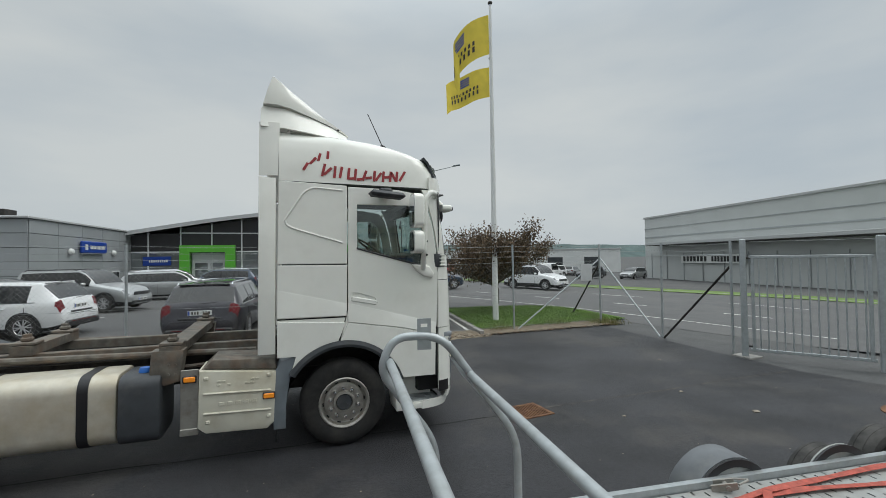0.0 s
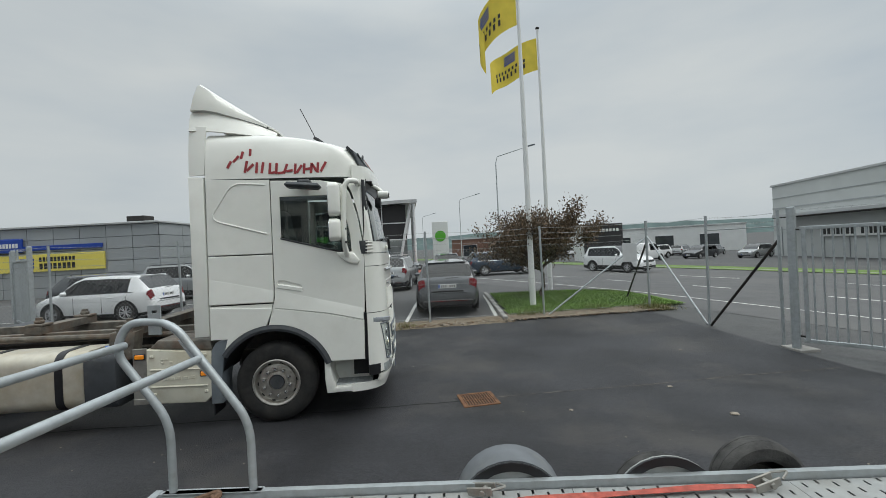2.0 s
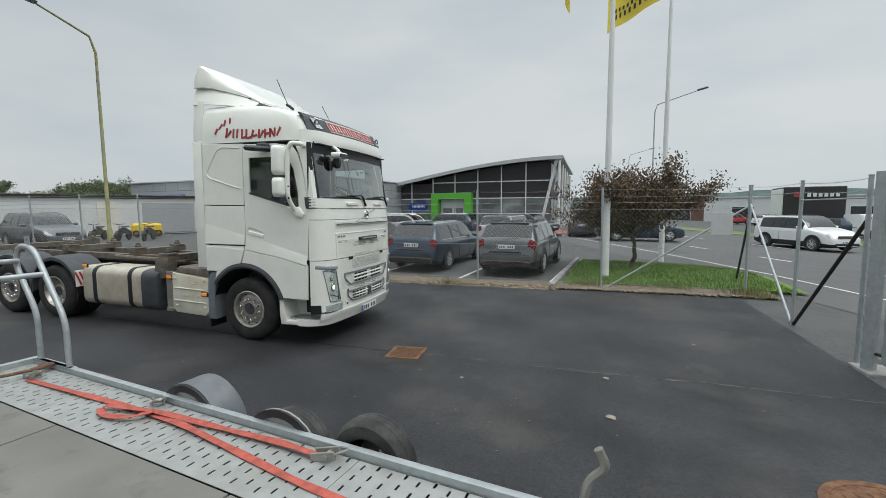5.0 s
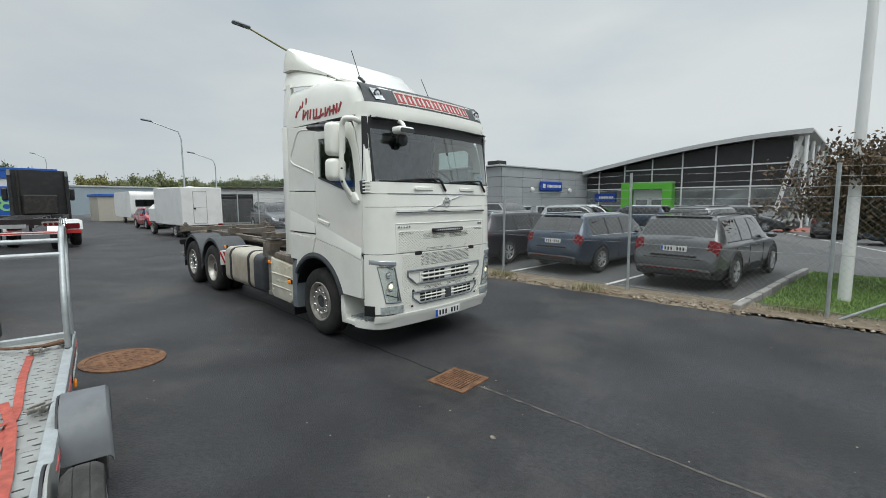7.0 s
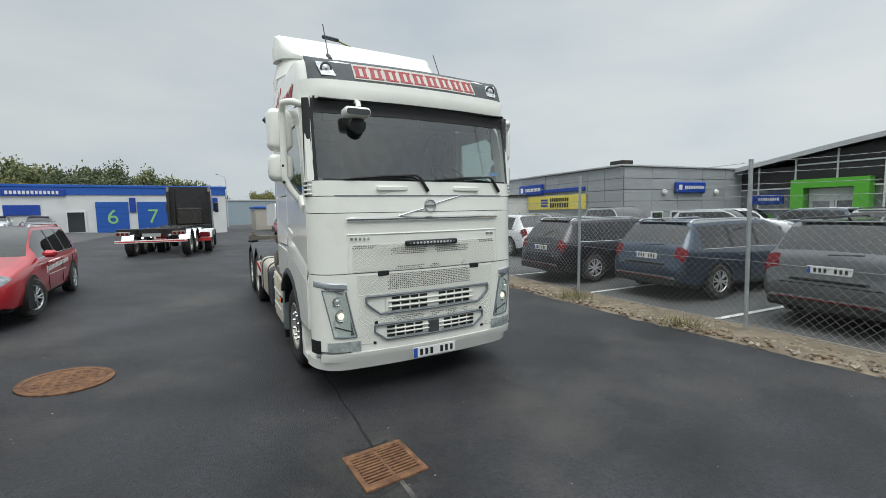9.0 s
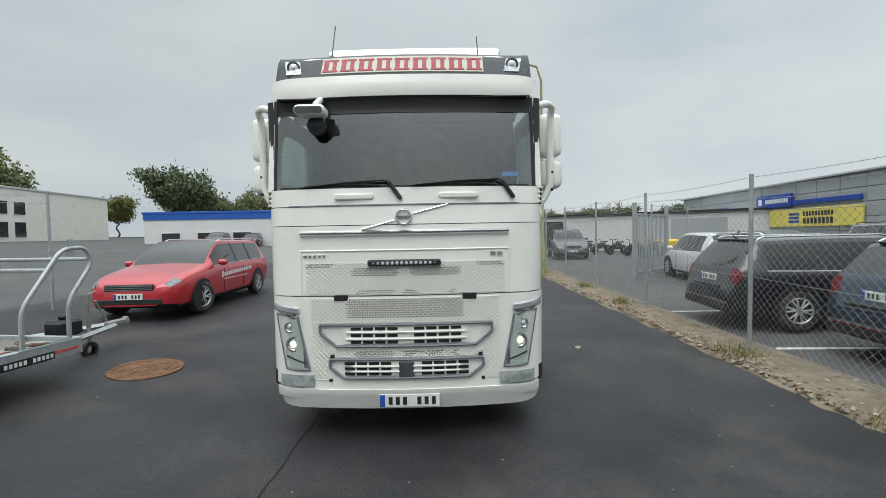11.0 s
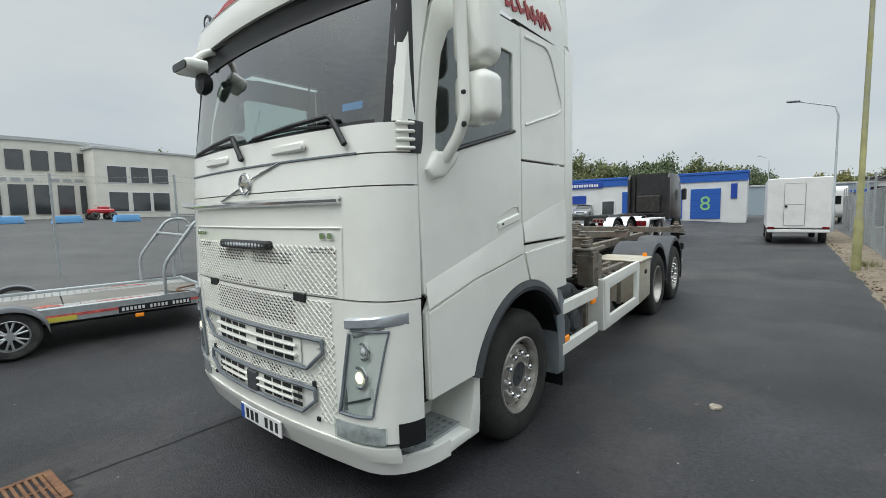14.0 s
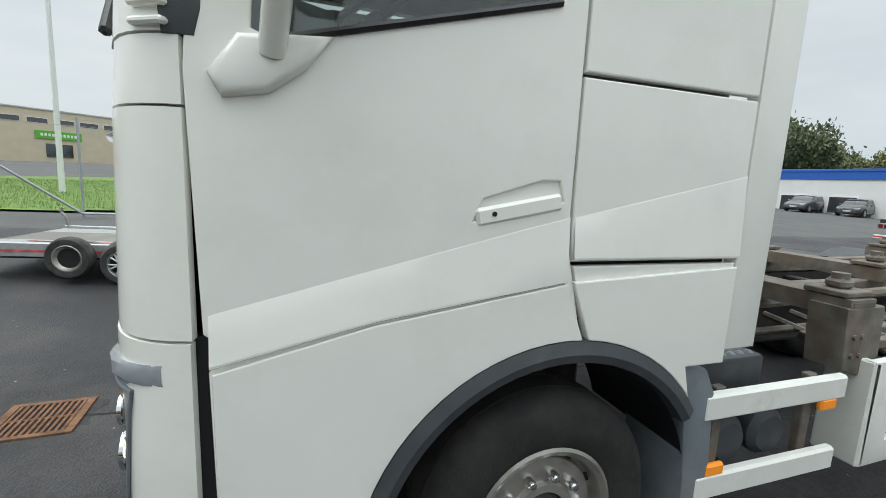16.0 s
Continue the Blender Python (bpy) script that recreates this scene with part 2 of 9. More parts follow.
def smooth_path(pts, r, n=5):
    pts = [Vector(p) for p in pts]
    out = [pts[0]]
    for a, b, c in zip(pts, pts[1:], pts[2:]):
        k = min(r, 0.45 * (a - b).length, 0.45 * (c - b).length)
        p, q = b + (a - b).normalized() * k, b + (c - b).normalized() * k
        for i in range(n + 1):
            t = i / n
            out.append(p * (1 - t) ** 2 + b * 2 * t * (1 - t) + q * t * t)
    return out + [pts[-1]]


def tube(bm, pts, r, n=10, bend=0.0, caps=True, radii=None):
    pts = smooth_path(pts, bend) if bend else [Vector(p) for p in pts]
    rings = []
    u = None
    for i, p in enumerate(pts):
        d = (pts[min(i + 1, len(pts) - 1)] - pts[max(i - 1, 0)]).normalized()
        if u is None:
            u, w = frame_of(d)
        else:
            u = (u - d * u.dot(d)).normalized()
            w = d.cross(u)
        rr = radii[i] if radii else r
        rings.append([bm.verts.new(p + (u * math.cos(2 * math.pi * k / n) + w * math.sin(2 * math.pi * k / n)) * rr) for k in range(n)])
    for a, b in zip(rings, rings[1:]):
        for k in range(n):
            bm.faces.new((a[k], a[(k + 1) % n], b[(k + 1) % n], b[k]))
    if caps:
        bm.faces.new(rings[0][::-1]), bm.faces.new(rings[-1])
    return bm


def lathe(bm, prof, c=(0, 0, 0), axis="y", n=40, a0=0.0, a1=360.0):
    """Turns (r, h) pairs round an axis through c."""
    full = abs(a1 - a0) >= 359.9
    m = n if full else n + 1
    rings = []
    for r, h in prof:
        ring = []
        for k in range(m):
            a = radians(a0 + (a1 - a0) * k / n)
            p, q = r * math.cos(a), r * math.sin(a)
            v = {"y": (p, h, q), "x": (h, p, q), "z": (p, q, h)}[axis]
            ring.append(bm.verts.new(Vector(v) + Vector(c)))
        rings.append(ring)
    for a, b in zip(rings, rings[1:]):
        for k in range(n if full else n):
            j = (k + 1) % m
            if j == 0 and not full:
                continue
            bm.faces.new((a[k], a[j], b[j], b[k]))
    return bm


def poly3(pts, ax, v):
    if ax == "y":
        return [Vector((a, v, b)) for a, b in pts]
    if ax == "x":
        return [Vector((v, a, b)) for a, b in pts]
    return [Vector((a, b, v)) for a, b in pts]


def prism(bm, pts, ax, v0, v1, holes=(), bev=0.0):
    """A plate: outline pts (and holes) in the plane across ax, from v0 to v1, with thickness."""
    t = bmesh.new()
    loops = [pts, *holes]
    edges = []
    for lp in loops:
        vs = [t.verts.new(p) for p in poly3(lp, ax, v0)]
        edges += [t.edges.new((a, b)) for a, b in zip(vs, vs[1:] + vs[:1])]
    if holes:
        bmesh.ops.triangle_fill(t, use_beauty=True, use_dissolve=False, edges=edges)
    else:
        t.faces.new(t.verts)
    r = bmesh.ops.extrude_face_region(t, geom=t.faces[:])
    off = {"x": 0, "y": 1, "z": 2}[ax]
    moved = [g for g in r["geom"] if isinstance(g, bmesh.types.BMVert)]
    for g in moved:
        g.co[off] = v1
    bmesh.ops.recalc_face_normals(t, faces=t.faces[:])
    if bev:
        es = [e for e in t.edges if all(abs(x.co[off] - v1) < 1e-6 for x in e.verts) and len(e.link_faces) == 2 and abs(e.link_faces[0].normal.dot(e.link_faces[1].normal)) < 0.5]
        bmesh.ops.bevel(t, geom=es, offset=bev, segments=2, affect="EDGES", profile=0.5)
    t.verts.index_update()
    add(bm, [x.co.copy() for x in t.verts], [[x.index for x in f.verts] for f in t.faces])
    t.free()
    return bm


def grid(bm, rows, closed=False):
    vs = [[bm.verts.new(p) for p in r] for r in rows]
    for a, b in zip(vs, vs[1:]):
        n = len(a)
        for k in range(n if closed else n - 1):
            bm.faces.new((a[k], a[(k + 1) % n], b[(k + 1) % n], b[k]))
    return vs


def shell(bm, rows, t):
    """A curved sheet with thickness t, set in against its normals."""
    k = bmesh.new()
    grid(k, rows)
    bmesh.ops.recalc_face_normals(k, faces=k.faces[:])
    bmesh.ops.solidify(k, geom=k.faces[:], thickness=t)
    bmesh.ops.recalc_face_normals(k, faces=k.faces[:])
    k.verts.index_update()
    add(bm, [x.co.copy() for x in k.verts], [[x.index for x in f.verts] for f in k.faces])
    k.free()
    return bm


def arc(cx, cz, r, a0, a1, n=12):
    return [(cx + r * math.cos(radians(a0 + (a1 - a0) * i / n)), cz + r * math.sin(radians(a0 + (a1 - a0) * i / n))) for i in range(n + 1)]


def rrect(x0, z0, x1, z1, r, n=4):
    return arc(x1 - r, z1 - r, r, 0, 90, n) + arc(x0 + r, z1 - r, r, 90, 180, n) + arc(x0 + r, z0 + r, r, 180, 270, n) + arc(x1 - r, z0 + r, r, 270, 360, n)


def clamp(v, a, b):
    return max(a, min(b, v))


def gz(x, y):
    """Height of the ground: the yard falls to the drain line, climbs to the south and drops to the road."""
    z = 0.02 * clamp(y - 4.6, 0, 9) + 0.06 * clamp(4.6 - y, 0, 3.6) + 0.035 * clamp(1 - y, 0, 66)
    return z + 0.0125 * clamp(1 - x, 0, 12) - 0.03 * clamp(x - 8.8, 0, 40)

# ---- ground ----
M_ASPH = mat("dark_new_asphalt", (0.025, 0.025, 0.028), 0.6, var=0.5, scale=0.8, bump=1.0, bscale=70, dirt=(0.074, 0.067, 0.060, 0.7), dscale=0.5, dpos=(0.50, 0.68), spec=0.42, grain=0.6, gscale=32)
M_ASPHO = mat("worn_grey_asphalt", (0.088, 0.089, 0.089), 0.88, var=0.12, scale=1.3, bump=0.4, bscale=110, dirt=(0.125, 0.122, 0.116, 0.7), dscale=0.3, dpos=(0.45, 0.7), spec=0.35, grain=0.2, gscale=18)
M_ROAD = mat("road_asphalt", (0.115, 0.115, 0.115), 0.88, var=0.1, scale=1.3, bump=0.3, bscale=90, dirt=(0.15, 0.147, 0.14, 0.6), dscale=0.2, dpos=(0.45, 0.7), spec=0.3)
M_GRASS = mat("lawn_soil_and_grass", (0.12, 0.20, 0.04), 0.9, var=0.3, scale=3, bump=0.6, bscale=40, dirt=(0.13, 0.16, 0.05, 0.7), dscale=0.8)
M_SOIL = mat("dry_verge_soil", (0.19, 0.155, 0.11), 0.95, var=0.3, scale=6, bump=0.7, bscale=30, dirt=(0.10, 0.075, 0.05, 0.8), dscale=2.5)
M_LINE = mat("worn_white_road_paint", (0.62, 0.62, 0.58), 0.7, var=0.1, scale=9, dirt=(0.22, 0.22, 0.21, 0.6), dscale=6)
M_KERB = mat("kerb_stone", (0.30, 0.29, 0.27), 0.85, var=0.15, scale=5, bump=0.3)


def sheet(name, x0, x1, y0, y1, nx, ny, dz, m, label, cat_="ground", inside=None, thick=0.0):
    bm = bmx()
    xs = [x0 + (x1 - x0) * i / nx for i in range(nx + 1)]
    ys = [y0 + (y1 - y0) * j / ny for j in range(ny + 1)]
    grid(bm, [[(x, y, gz(x, y) + dz) for x in xs] for y in ys])
    if inside:
        bmesh.ops.delete(bm, geom=[f for f in bm.faces if not inside(*f.calc_center_median()[:2])], context="FACES")
    bmesh.ops.recalc_face_normals(bm, faces=bm.faces[:])
    if bm.faces[0].normal.z < 0:
        bmesh.ops.reverse_faces(bm, faces=bm.faces[:])
    if thick:
        r = bmesh.ops.extrude_face_region(bm, geom=bm.faces[:])
        for v in r["geom"]:
            if isinstance(v, bmesh.types.BMVert):
                v.co.z += thick
        bmesh.ops.recalc_face_normals(bm, faces=bm.faces[:])
    return tagged(link(name, bm, m), label, cat_, kind="structure")


def ground_rows():
    far = [-2500, -900, -400, -200, -120]
    xs = far + [-90 + 2 * i for i in range(39)] + [-12 + 0.5 * i for i in range(45)] + [10.5 + 2 * i for i in range(25)] + [80, 120, 200, 400, 900, 2500]
    ys = far + [-90 + 2 * i for i in range(40)] + [-10 + 0.5 * i for i in range(45)] + [13 + 2 * i for i in range(30)] + [90, 120, 200, 400, 900, 2500]
    return [[(x, y, gz(x, y)) for x in xs] for y in ys]


bm = bmx()
grid(bm, ground_rows())
tagged(link("ground", bm, M_ASPHO), "worn grey asphalt ground reaching to the horizon", "ground", kind="structure")
# fresh black asphalt of the yard, laid over the old surface
sheet("yard_asphalt", -70, 8.6, -3.2, 9.75, 130, 40, 0.006, M_ASPH, "fresh dark asphalt of the sales yard", "asphalt")


def strip_sheet(name, o, u, n, l0, l1, w0, w1, dz, m, label, cat_, nl=40, nw=8):
    bm = bmx()
    rows = []
    for i in range(nl + 1):
        l = l0 + (l1 - l0) * i / nl
        row = []
        for j in range(nw + 1):
            w = w0 + (w1 - w0) * j / nw
            x, y = o[0] + u[0] * l + n[0] * w, o[1] + u[1] * l + n[1] * w
            row.append((x, y, gz(x, y) + dz))
        rows.append(row)
    grid(bm, rows)
    bmesh.ops.recalc_face_normals(bm, faces=bm.faces[:])
    if sum(f.normal.z for f in bm.faces) < 0:
        bmesh.ops.reverse_faces(bm, faces=bm.faces[:])
    return tagged(link(name, bm, m), label, cat_, kind="structure")


RU, RN = (0.36, -0.933), (0.933, 0.36)
strip_sheet("road", (0, 0), RU, RN, -190, 75, 12.9, 29.5, 0.008, M_ROAD, "grey two-way asphalt road", "road", 90, 8)
strip_sheet("far_verge", (0, 0), RU, RN, -190, 75, 29.8, 33.5, 0.02, M_GRASS, "grass verge beyond the road", "grass", 60, 2)
strip_sheet("far_pavement_kerb", (0, 0), RU, RN, -190, 75, 29.5, 29.8, 0.10, M_KERB, "grey kerb of the road", "kerb", 60, 1)
# road markings
for k in range(26):
    l = -62 + 4.4 * k
    strip_sheet("lane_dash", (0, 0), RU, RN, l, l + 1.5, 18.25, 18.40, 0.013, M_LINE, "white lane dash on the road", "road marking", 2, 1)
for k in range(16):
    l = -62 + 7 * k
    strip_sheet("lane_dash", (0, 0), RU, RN, l, l + 3.0, 23.1, 23.25, 0.013, M_LINE, "white lane dash on the road", "road marking", 2, 1)
strip_sheet("edge_line", (0, 0), RU, RN, -60, 30, 14.75, 14.85, 0.013, M_LINE, "thin white edge line on the road", "road marking", 60, 1)
M_RED = mat("red_cycle_surface", (0.36, 0.12, 0.09), 0.85, var=0.15, scale=2)
strip_sheet("red_crossing", (0, 0), RU, RN, -36, -30, 13.2, 17.6, 0.011, M_RED, "faded red surfacing at the road junction", "road surface", 8, 4)
# soil verge under the fence, lawn with its kerb
rows, bm = [], bmx()
for j, (y0, h0) in enumerate(((9.66, -0.02), (9.74, 0.006), (9.84, 0.03), (10.0, 0.045), (10.25, 0.05), (10.5, 0.045), (10.74, 0.012))):
    row = []
    for i in range(361):
        x = -45 + 49.8 * i / 360
        y = y0 + (0.09 * noise.noise((x * 1.1, 3, 0)) + 0.05 * noise.noise((x * 4.3, 7, 0)) if j < 4 else 0)
        row.append((x, y, gz(x, y) + h0 + (0.022 * noise.noise((x * 3.1, y * 6, 2)) if 0 < j < 6 else 0)))
    rows.append(row)
grid(bm, rows[::-1])
bmesh.ops.recalc_face_normals(bm, faces=bm.faces[:])
if sum(f.normal.z for f in bm.faces) < 0:
    bmesh.ops.reverse_faces(bm, faces=bm.faces[:])
tagged(link("soil_verge", bm, M_SOIL), "dry soil strip under the fence", "soil", kind="structure")
sheet("lawn_edge_soil", 4.7, 9.4, 9.85, 10.75, 24, 5, 0.05, M_SOIL, "bare soil edge of the lawn", "soil")
sheet("lawn", 4.75, 10.2, 10.6, 15.6, 40, 40, 0.07, M_GRASS, "mown green lawn round the tree", "grass", lambda x, y: x > 4.72 + 0.11 * (y - 10) + 0.08 and 0.933 * x + 0.36 * y < 14.1 and (y < 15.2 - 0.05 * (x - 5) ** 2))
sheet("south_lawn", 2.0, 24, -27, -5.5, 60, 60, 0.06, M_GRASS, "green lawn south of the yard", "grass", lambda x, y: x > 3.0 + 0.02 * (y + 6) ** 2 * 0.12 and y < -6.2 + 0.3 * math.sin(x) and y > -25 + 0.25 * (x - 8) and 0.85 * x - 0.5 * y < 33)
bm = bmx()
for i in range(8):
    y0 = 9.95 + 0.68 * i
    x0 = 4.66 + 0.11 * (y0 - 10)
    box(bm, (x0, y0 + 0.33, gz(x0, y0) + 0.05), (0.13, 0.66, 0.16), 0.015, (0, 0, -6))
tagged(link("lawn_kerb", bm, M_KERB), "grey stone kerb along the lawn", "kerb", kind="structure")
# parking bay lines of the dealer's lot
for x0 in (-3.35, -0.62, 1.98, 4.5):
    strip_sheet("bay_line", (x0, 10.75), (0.13, 0.99), (0.99, -0.13), 0.0, 4.6, 0, 0.10, 0.012, M_LINE, "white parking bay line", "road marking", 6, 1)
for k in range(1, 4):
    y0 = 13.4 + 2.25 * k
    strip_sheet("bay_line", (-12.0, y0 - 1.0), (0.99, 0.2), (-0.2, 0.99), 0, 5.6, 0, 0.10, 0.012, M_LINE, "white parking bay line", "road marking", 6, 1)
# seam of the asphalt along the drain line
M_SEAM = mat("sandy_asphalt_seam", (0.14, 0.125, 0.11), 0.95, var=0.4, scale=14, dirt=(0.03, 0.03, 0.03, 0.9), dscale=7, dpos=(0.4, 0.6))
M_CRACK = mat("dark_open_crack", (0.010, 0.010, 0.010), 0.9, var=0.3, scale=14, dirt=(0.05, 0.046, 0.04, 0.8), dscale=5, dpos=(0.52, 0.66))
for nm, xa, xb, m_, wide in (("asphalt_crack", -6.0, 2.62, M_CRACK, 0.010), ("asphalt_seam", 3.12, 8.4, M_SEAM, 0.016)):
    rows, bm = [], bmx()
    n_ = int((xb - xa) / 0.05)
    for i in range(n_ + 1):
        x = xa + (xb - xa) * i / n_
        y = 4.78 + 0.018 * math.sin(x * 2.1) + 0.03 * noise.noise((x * 1.7, 0, 0)) + 0.008 * noise.noise((x * 9, 2, 0)) - 0.01 * x
        w = 0.006 + wide * (0.5 + 0.5 * noise.noise((x * 2.9, 5, 0))) + 0.004 * noise.noise((x * 17, 1, 0))
        rows.append([(x, y - w, gz(x, y) + 0.010), (x, y + w, gz(x, y) + 0.010)])
    grid(bm, rows)
    tagged(link(nm, bm, m_), "dark crack in the asphalt beside the drain" if m_ is M_CRACK else "sandy seam in the asphalt along the drain", "crack", kind="structure")
# tar patch round the drain
bm = bmx()
add(bm, [(2.87 + r_ * math.cos(a_), 4.73 + r_ * math.sin(a_), gz(2.87, 4.73) + 0.009) for a_, r_ in [(2 * math.pi * k / 28, 0.36 + 0.07 * math.cos(8 * math.pi * k / 28 + math.pi) + 0.05 * noise.noise((k * 1.3, 0, 4))) for k in range(28)]], [tuple(range(28))])
tagged(link("tar_patch", bm, mat("tar_patch", (0.013, 0.013, 0.014), 0.6, var=0.3, scale=9, bump=0.8, bscale=60, dirt=(0.05, 0.035, 0.022, 0.7), dscale=7)), "dark tar patch round the drain", "asphalt", kind="structure")
# drain grate
drain = tagged(empty("drain_grate", (2.87, 4.73, 0.004), (0, 0, 4)), "rusty cast-iron drain grate with slots set in asphalt", "drain grate")
bm = bmx()
prism(bm, [(-0.25, -0.25), (0.25, -0.25), (0.25, 0.25), (-0.25, 0.25)], "z", 0.0, 0.022, [[(-0.20, -0.21), (0.20, -0.21), (0.20, 0.21), (-0.20, 0.21)]], 0.004)
part("grate_frame", bm, M_RUST, drain)
b0 = bmx()
box(b0, (0, 0, 0.010), (0.020, 0.43, 0.016), 0.003)
me = part("grate_bar", b0, M_RUST, drain).data
bpy.data.objects.remove(bpy.data.objects["grate_bar"])
for k in range(11):
    share("grate_bar", me, drain, (-0.185 + 0.037 * k, 0, 0.002))
bm = bmx()
box(bm, (0, 0, 0.0065), (0.42, 0.44, 0.003))
part("pit", bm, M_GAP, drain, "dark drain pit")
bm = bmx()
box(bm, (0, 0, 0.010), (0.41, 0.022, 0.014))
part("cross_bar", bm, M_RUST, drain)
# manhole cover
mh = tagged(empty("manhole_cover", (-0.14, 2.20, gz(-0.14, 2.2) + 0.004), (-3.4, 1, 0)), "round rusty cast-iron manhole cover in asphalt", "manhole cover")
bm = bmx()
lathe(bm, [(0.42, 0.0), (0.42, 0.018), (0.36, 0.020), (0.355, 0.012), (0.345, 0.012)], axis="z", n=48)
part("manhole_rim", bm, M_RUST, mh)
bm = bmx()
lathe(bm, [(0.345, 0.0), (0.345, 0.016), (0.33, 0.018), (0.0, 0.018)], axis="z", n=48)
for k in range(6):
    for j in range(6):
        x, y = -0.23 + 0.092 * k, -0.23 + 0.092 * j
        if x * x + y * y < 0.075:
            box(bm, (x, y, 0.020), (0.055, 0.055, 0.006), 0.002)
part("manhole_lid", bm, M_RUST, mh)
# second cover by the gate
m2 = copy_thing(mh, pose(7.2, 2.35, gz(7.2, 2.35) + 0.004, -3.4, 0, 20))
# crumbs, stones and leaves on verge and yard
M_PEB = mat("pale_stones_and_litter", (0.30, 0.26, 0.21), 0.9, var=0.5, scale=9)
M_LEAF = mat("dead_brown_leaves", (0.13, 0.075, 0.04), 0.9, var=0.5, scale=9)


def scatter(name, n, fx, m, label, s0, s1, flat=0.5):
    bm = bmx()
    for _ in range(n):
        x, y = fx()
        s = random.uniform(s0, s1)
        r = Euler((random.uniform(0, 6), random.uniform(0, 6), random.uniform(0, 6))).to_matrix()
        z = gz(x, y)
        c = Vector((x, y, z + s * 0.2 + (0.035 if y > 9.72 else 0.006)))
        P = [c + Vector(((r @ Vector(p)).x * s, (r @ Vector(p)).y * s, (r @ Vector(p)).z * s * flat)) for p in ((1, 0, 0), (-0.5, 0.8, 0), (-0.5, -0.8, 0), (0, 0, 0.9), (0.1, 0, -0.9))]
        add(bm, P, [(0, 1, 3), (1, 2, 3), (2, 0, 3), (1, 0, 4), (2, 1, 4), (0, 2, 4)])
    return tagged(link(name, bm, m, 20), label, "debris", kind="stuff")


def on_verge():
    x = random.uniform(-30, 9.0) if random.random() < 0.45 else random.uniform(-6, 9)
    return x, 9.75 + abs(random.gauss(0, 0.36))


def on_yard():
    return random.uniform(-6, 8.4), random.uniform(-2.5, 9.6)


scatter("verge_stones", 1500, on_verge, M_PEB, "small stones and crumbs along the fence", 0.008, 0.045, 0.7)
scatter("verge_leaves", 1400, on_verge, M_LEAF, "dead brown leaves along the fence", 0.012, 0.05, 0.35)
scatter("yard_crumbs", 420, on_yard, M_PEB, "pale crumbs scattered on the asphalt", 0.004, 0.014, 0.4)
for x, y, s in ((5.56, 3.36, 0.055), (-1.0, 8.1, 0.06), (5.58, 4.55, 0.04), (3.9, 4.0, 0.03), (6.9, 6.2, 0.03)):
    bm = bmx()
    lathe(bm, [(s, 0.0), (s * 0.9, s * 0.25), (s * 0.5, s * 0.4), (0, s * 0.42)], axis="z", n=9)
    for v in bm.verts:
        v.co.x *= 1 + 0.6 * noise.noise(v.co * 30)
        v.co.y *= 0.7 + 0.6 * noise.noise(v.co * 22 + Vector((3, 1, 2)))
    ob = tagged(link("pale_lump", bm, M_PEB), "pale crumpled scrap lying on the asphalt", "litter")
    ob.location = (x, y, gz(x, y) + 0.006)
M_BLADE = mat("grass_blades", (0.11, 0.20, 0.035), 0.8, var=0.35, scale=2.0, dirt=(0.17, 0.20, 0.07, 0.7), dscale=1.2)


def blades(name, n, fx, h0, h1, m, label):
    verts, faces = [], []
    for _ in range(n):
        x, y, dz = fx()
        z = gz(x, y) + dz
        h = random.uniform(h0, h1)
        a = random.uniform(0, 6.28)
        w = 0.006
        lx, ly = random.gauss(0, 0.35) * h, random.gauss(0, 0.35) * h
        k = len(verts)
        verts += [(x - w * math.cos(a), y - w * math.sin(a), z), (x + w * math.cos(a), y + w * math.sin(a), z), (x + lx, y + ly, z + h)]
        faces.append((k, k + 1, k + 2))
    me_ = bpy.data.meshes.new(name)
    me_.from_pydata(verts, [], faces)
    me_.materials.append(m)
    return tagged(new(name, me_), label, "grass", kind="stuff")


def on_lawn():
    while True:
        x, y = random.uniform(4.8, 10), random.uniform(10.4, 15.5)
        if x > 4.72 + 0.11 * (y - 10) + 0.08 and 0.933 * x + 0.36 * y < 14.1 and y < 15.2 - 0.05 * (x - 5) ** 2:
            return x, y, 0.065


def on_south():
    while True:
        x, y = random.uniform(2.6, 17), random.uniform(-20, -6)
        if x > 3.0 + 0.02 * (y + 6) ** 2 * 0.12 and y < -6.2 + 0.3 * math.sin(x) and 0.85 * x - 0.5 * y < 24:
            return x, y, 0.055


def on_weeds():
    c = random.choice(((8.9, 10.3), (8.7, 10.1), (-0.3, 10.0), (-4.2, 10.1), (-7, 10.2), (2.0, 9.9), (9.0, 9.9), (-11, 10), (5.4, 10.4), (7.4, 10.5)))
    return c[0] + random.gauss(0, 0.2), c[1] + random.gauss(0, 0.12), 0.03


blades("lawn_grass", 26000, on_lawn, 0.03, 0.075, M_BLADE, "short green grass blades of the lawn")
blades("south_grass", 26000, on_south, 0.04, 0.11, M_BLADE, "green grass blades of the south lawn")
blades("weeds", 1800, on_weeds, 0.05, 0.22, mat("dry_weeds", (0.17, 0.17, 0.06), 0.9, var=0.4, scale=5), "dry weeds at the fence foot")

# ---- the lorry ----
HW, AX, AZ = 1.235, 0.25, 0.505
TG = 0.02
truck = tagged(empty("lorry", (AX, 5.75, TG), (0, 0.65, 0)), "white cab-over lorry tractor with bare container chassis, parked on asphalt", "lorry")


def tp(name, bm, m, label="", ang=35, parent=None):
    ob = part(name, bm, m, parent or truck, label, ang)
    if parent is None:
        ob.location = (-AX, 0, 0)
    return ob



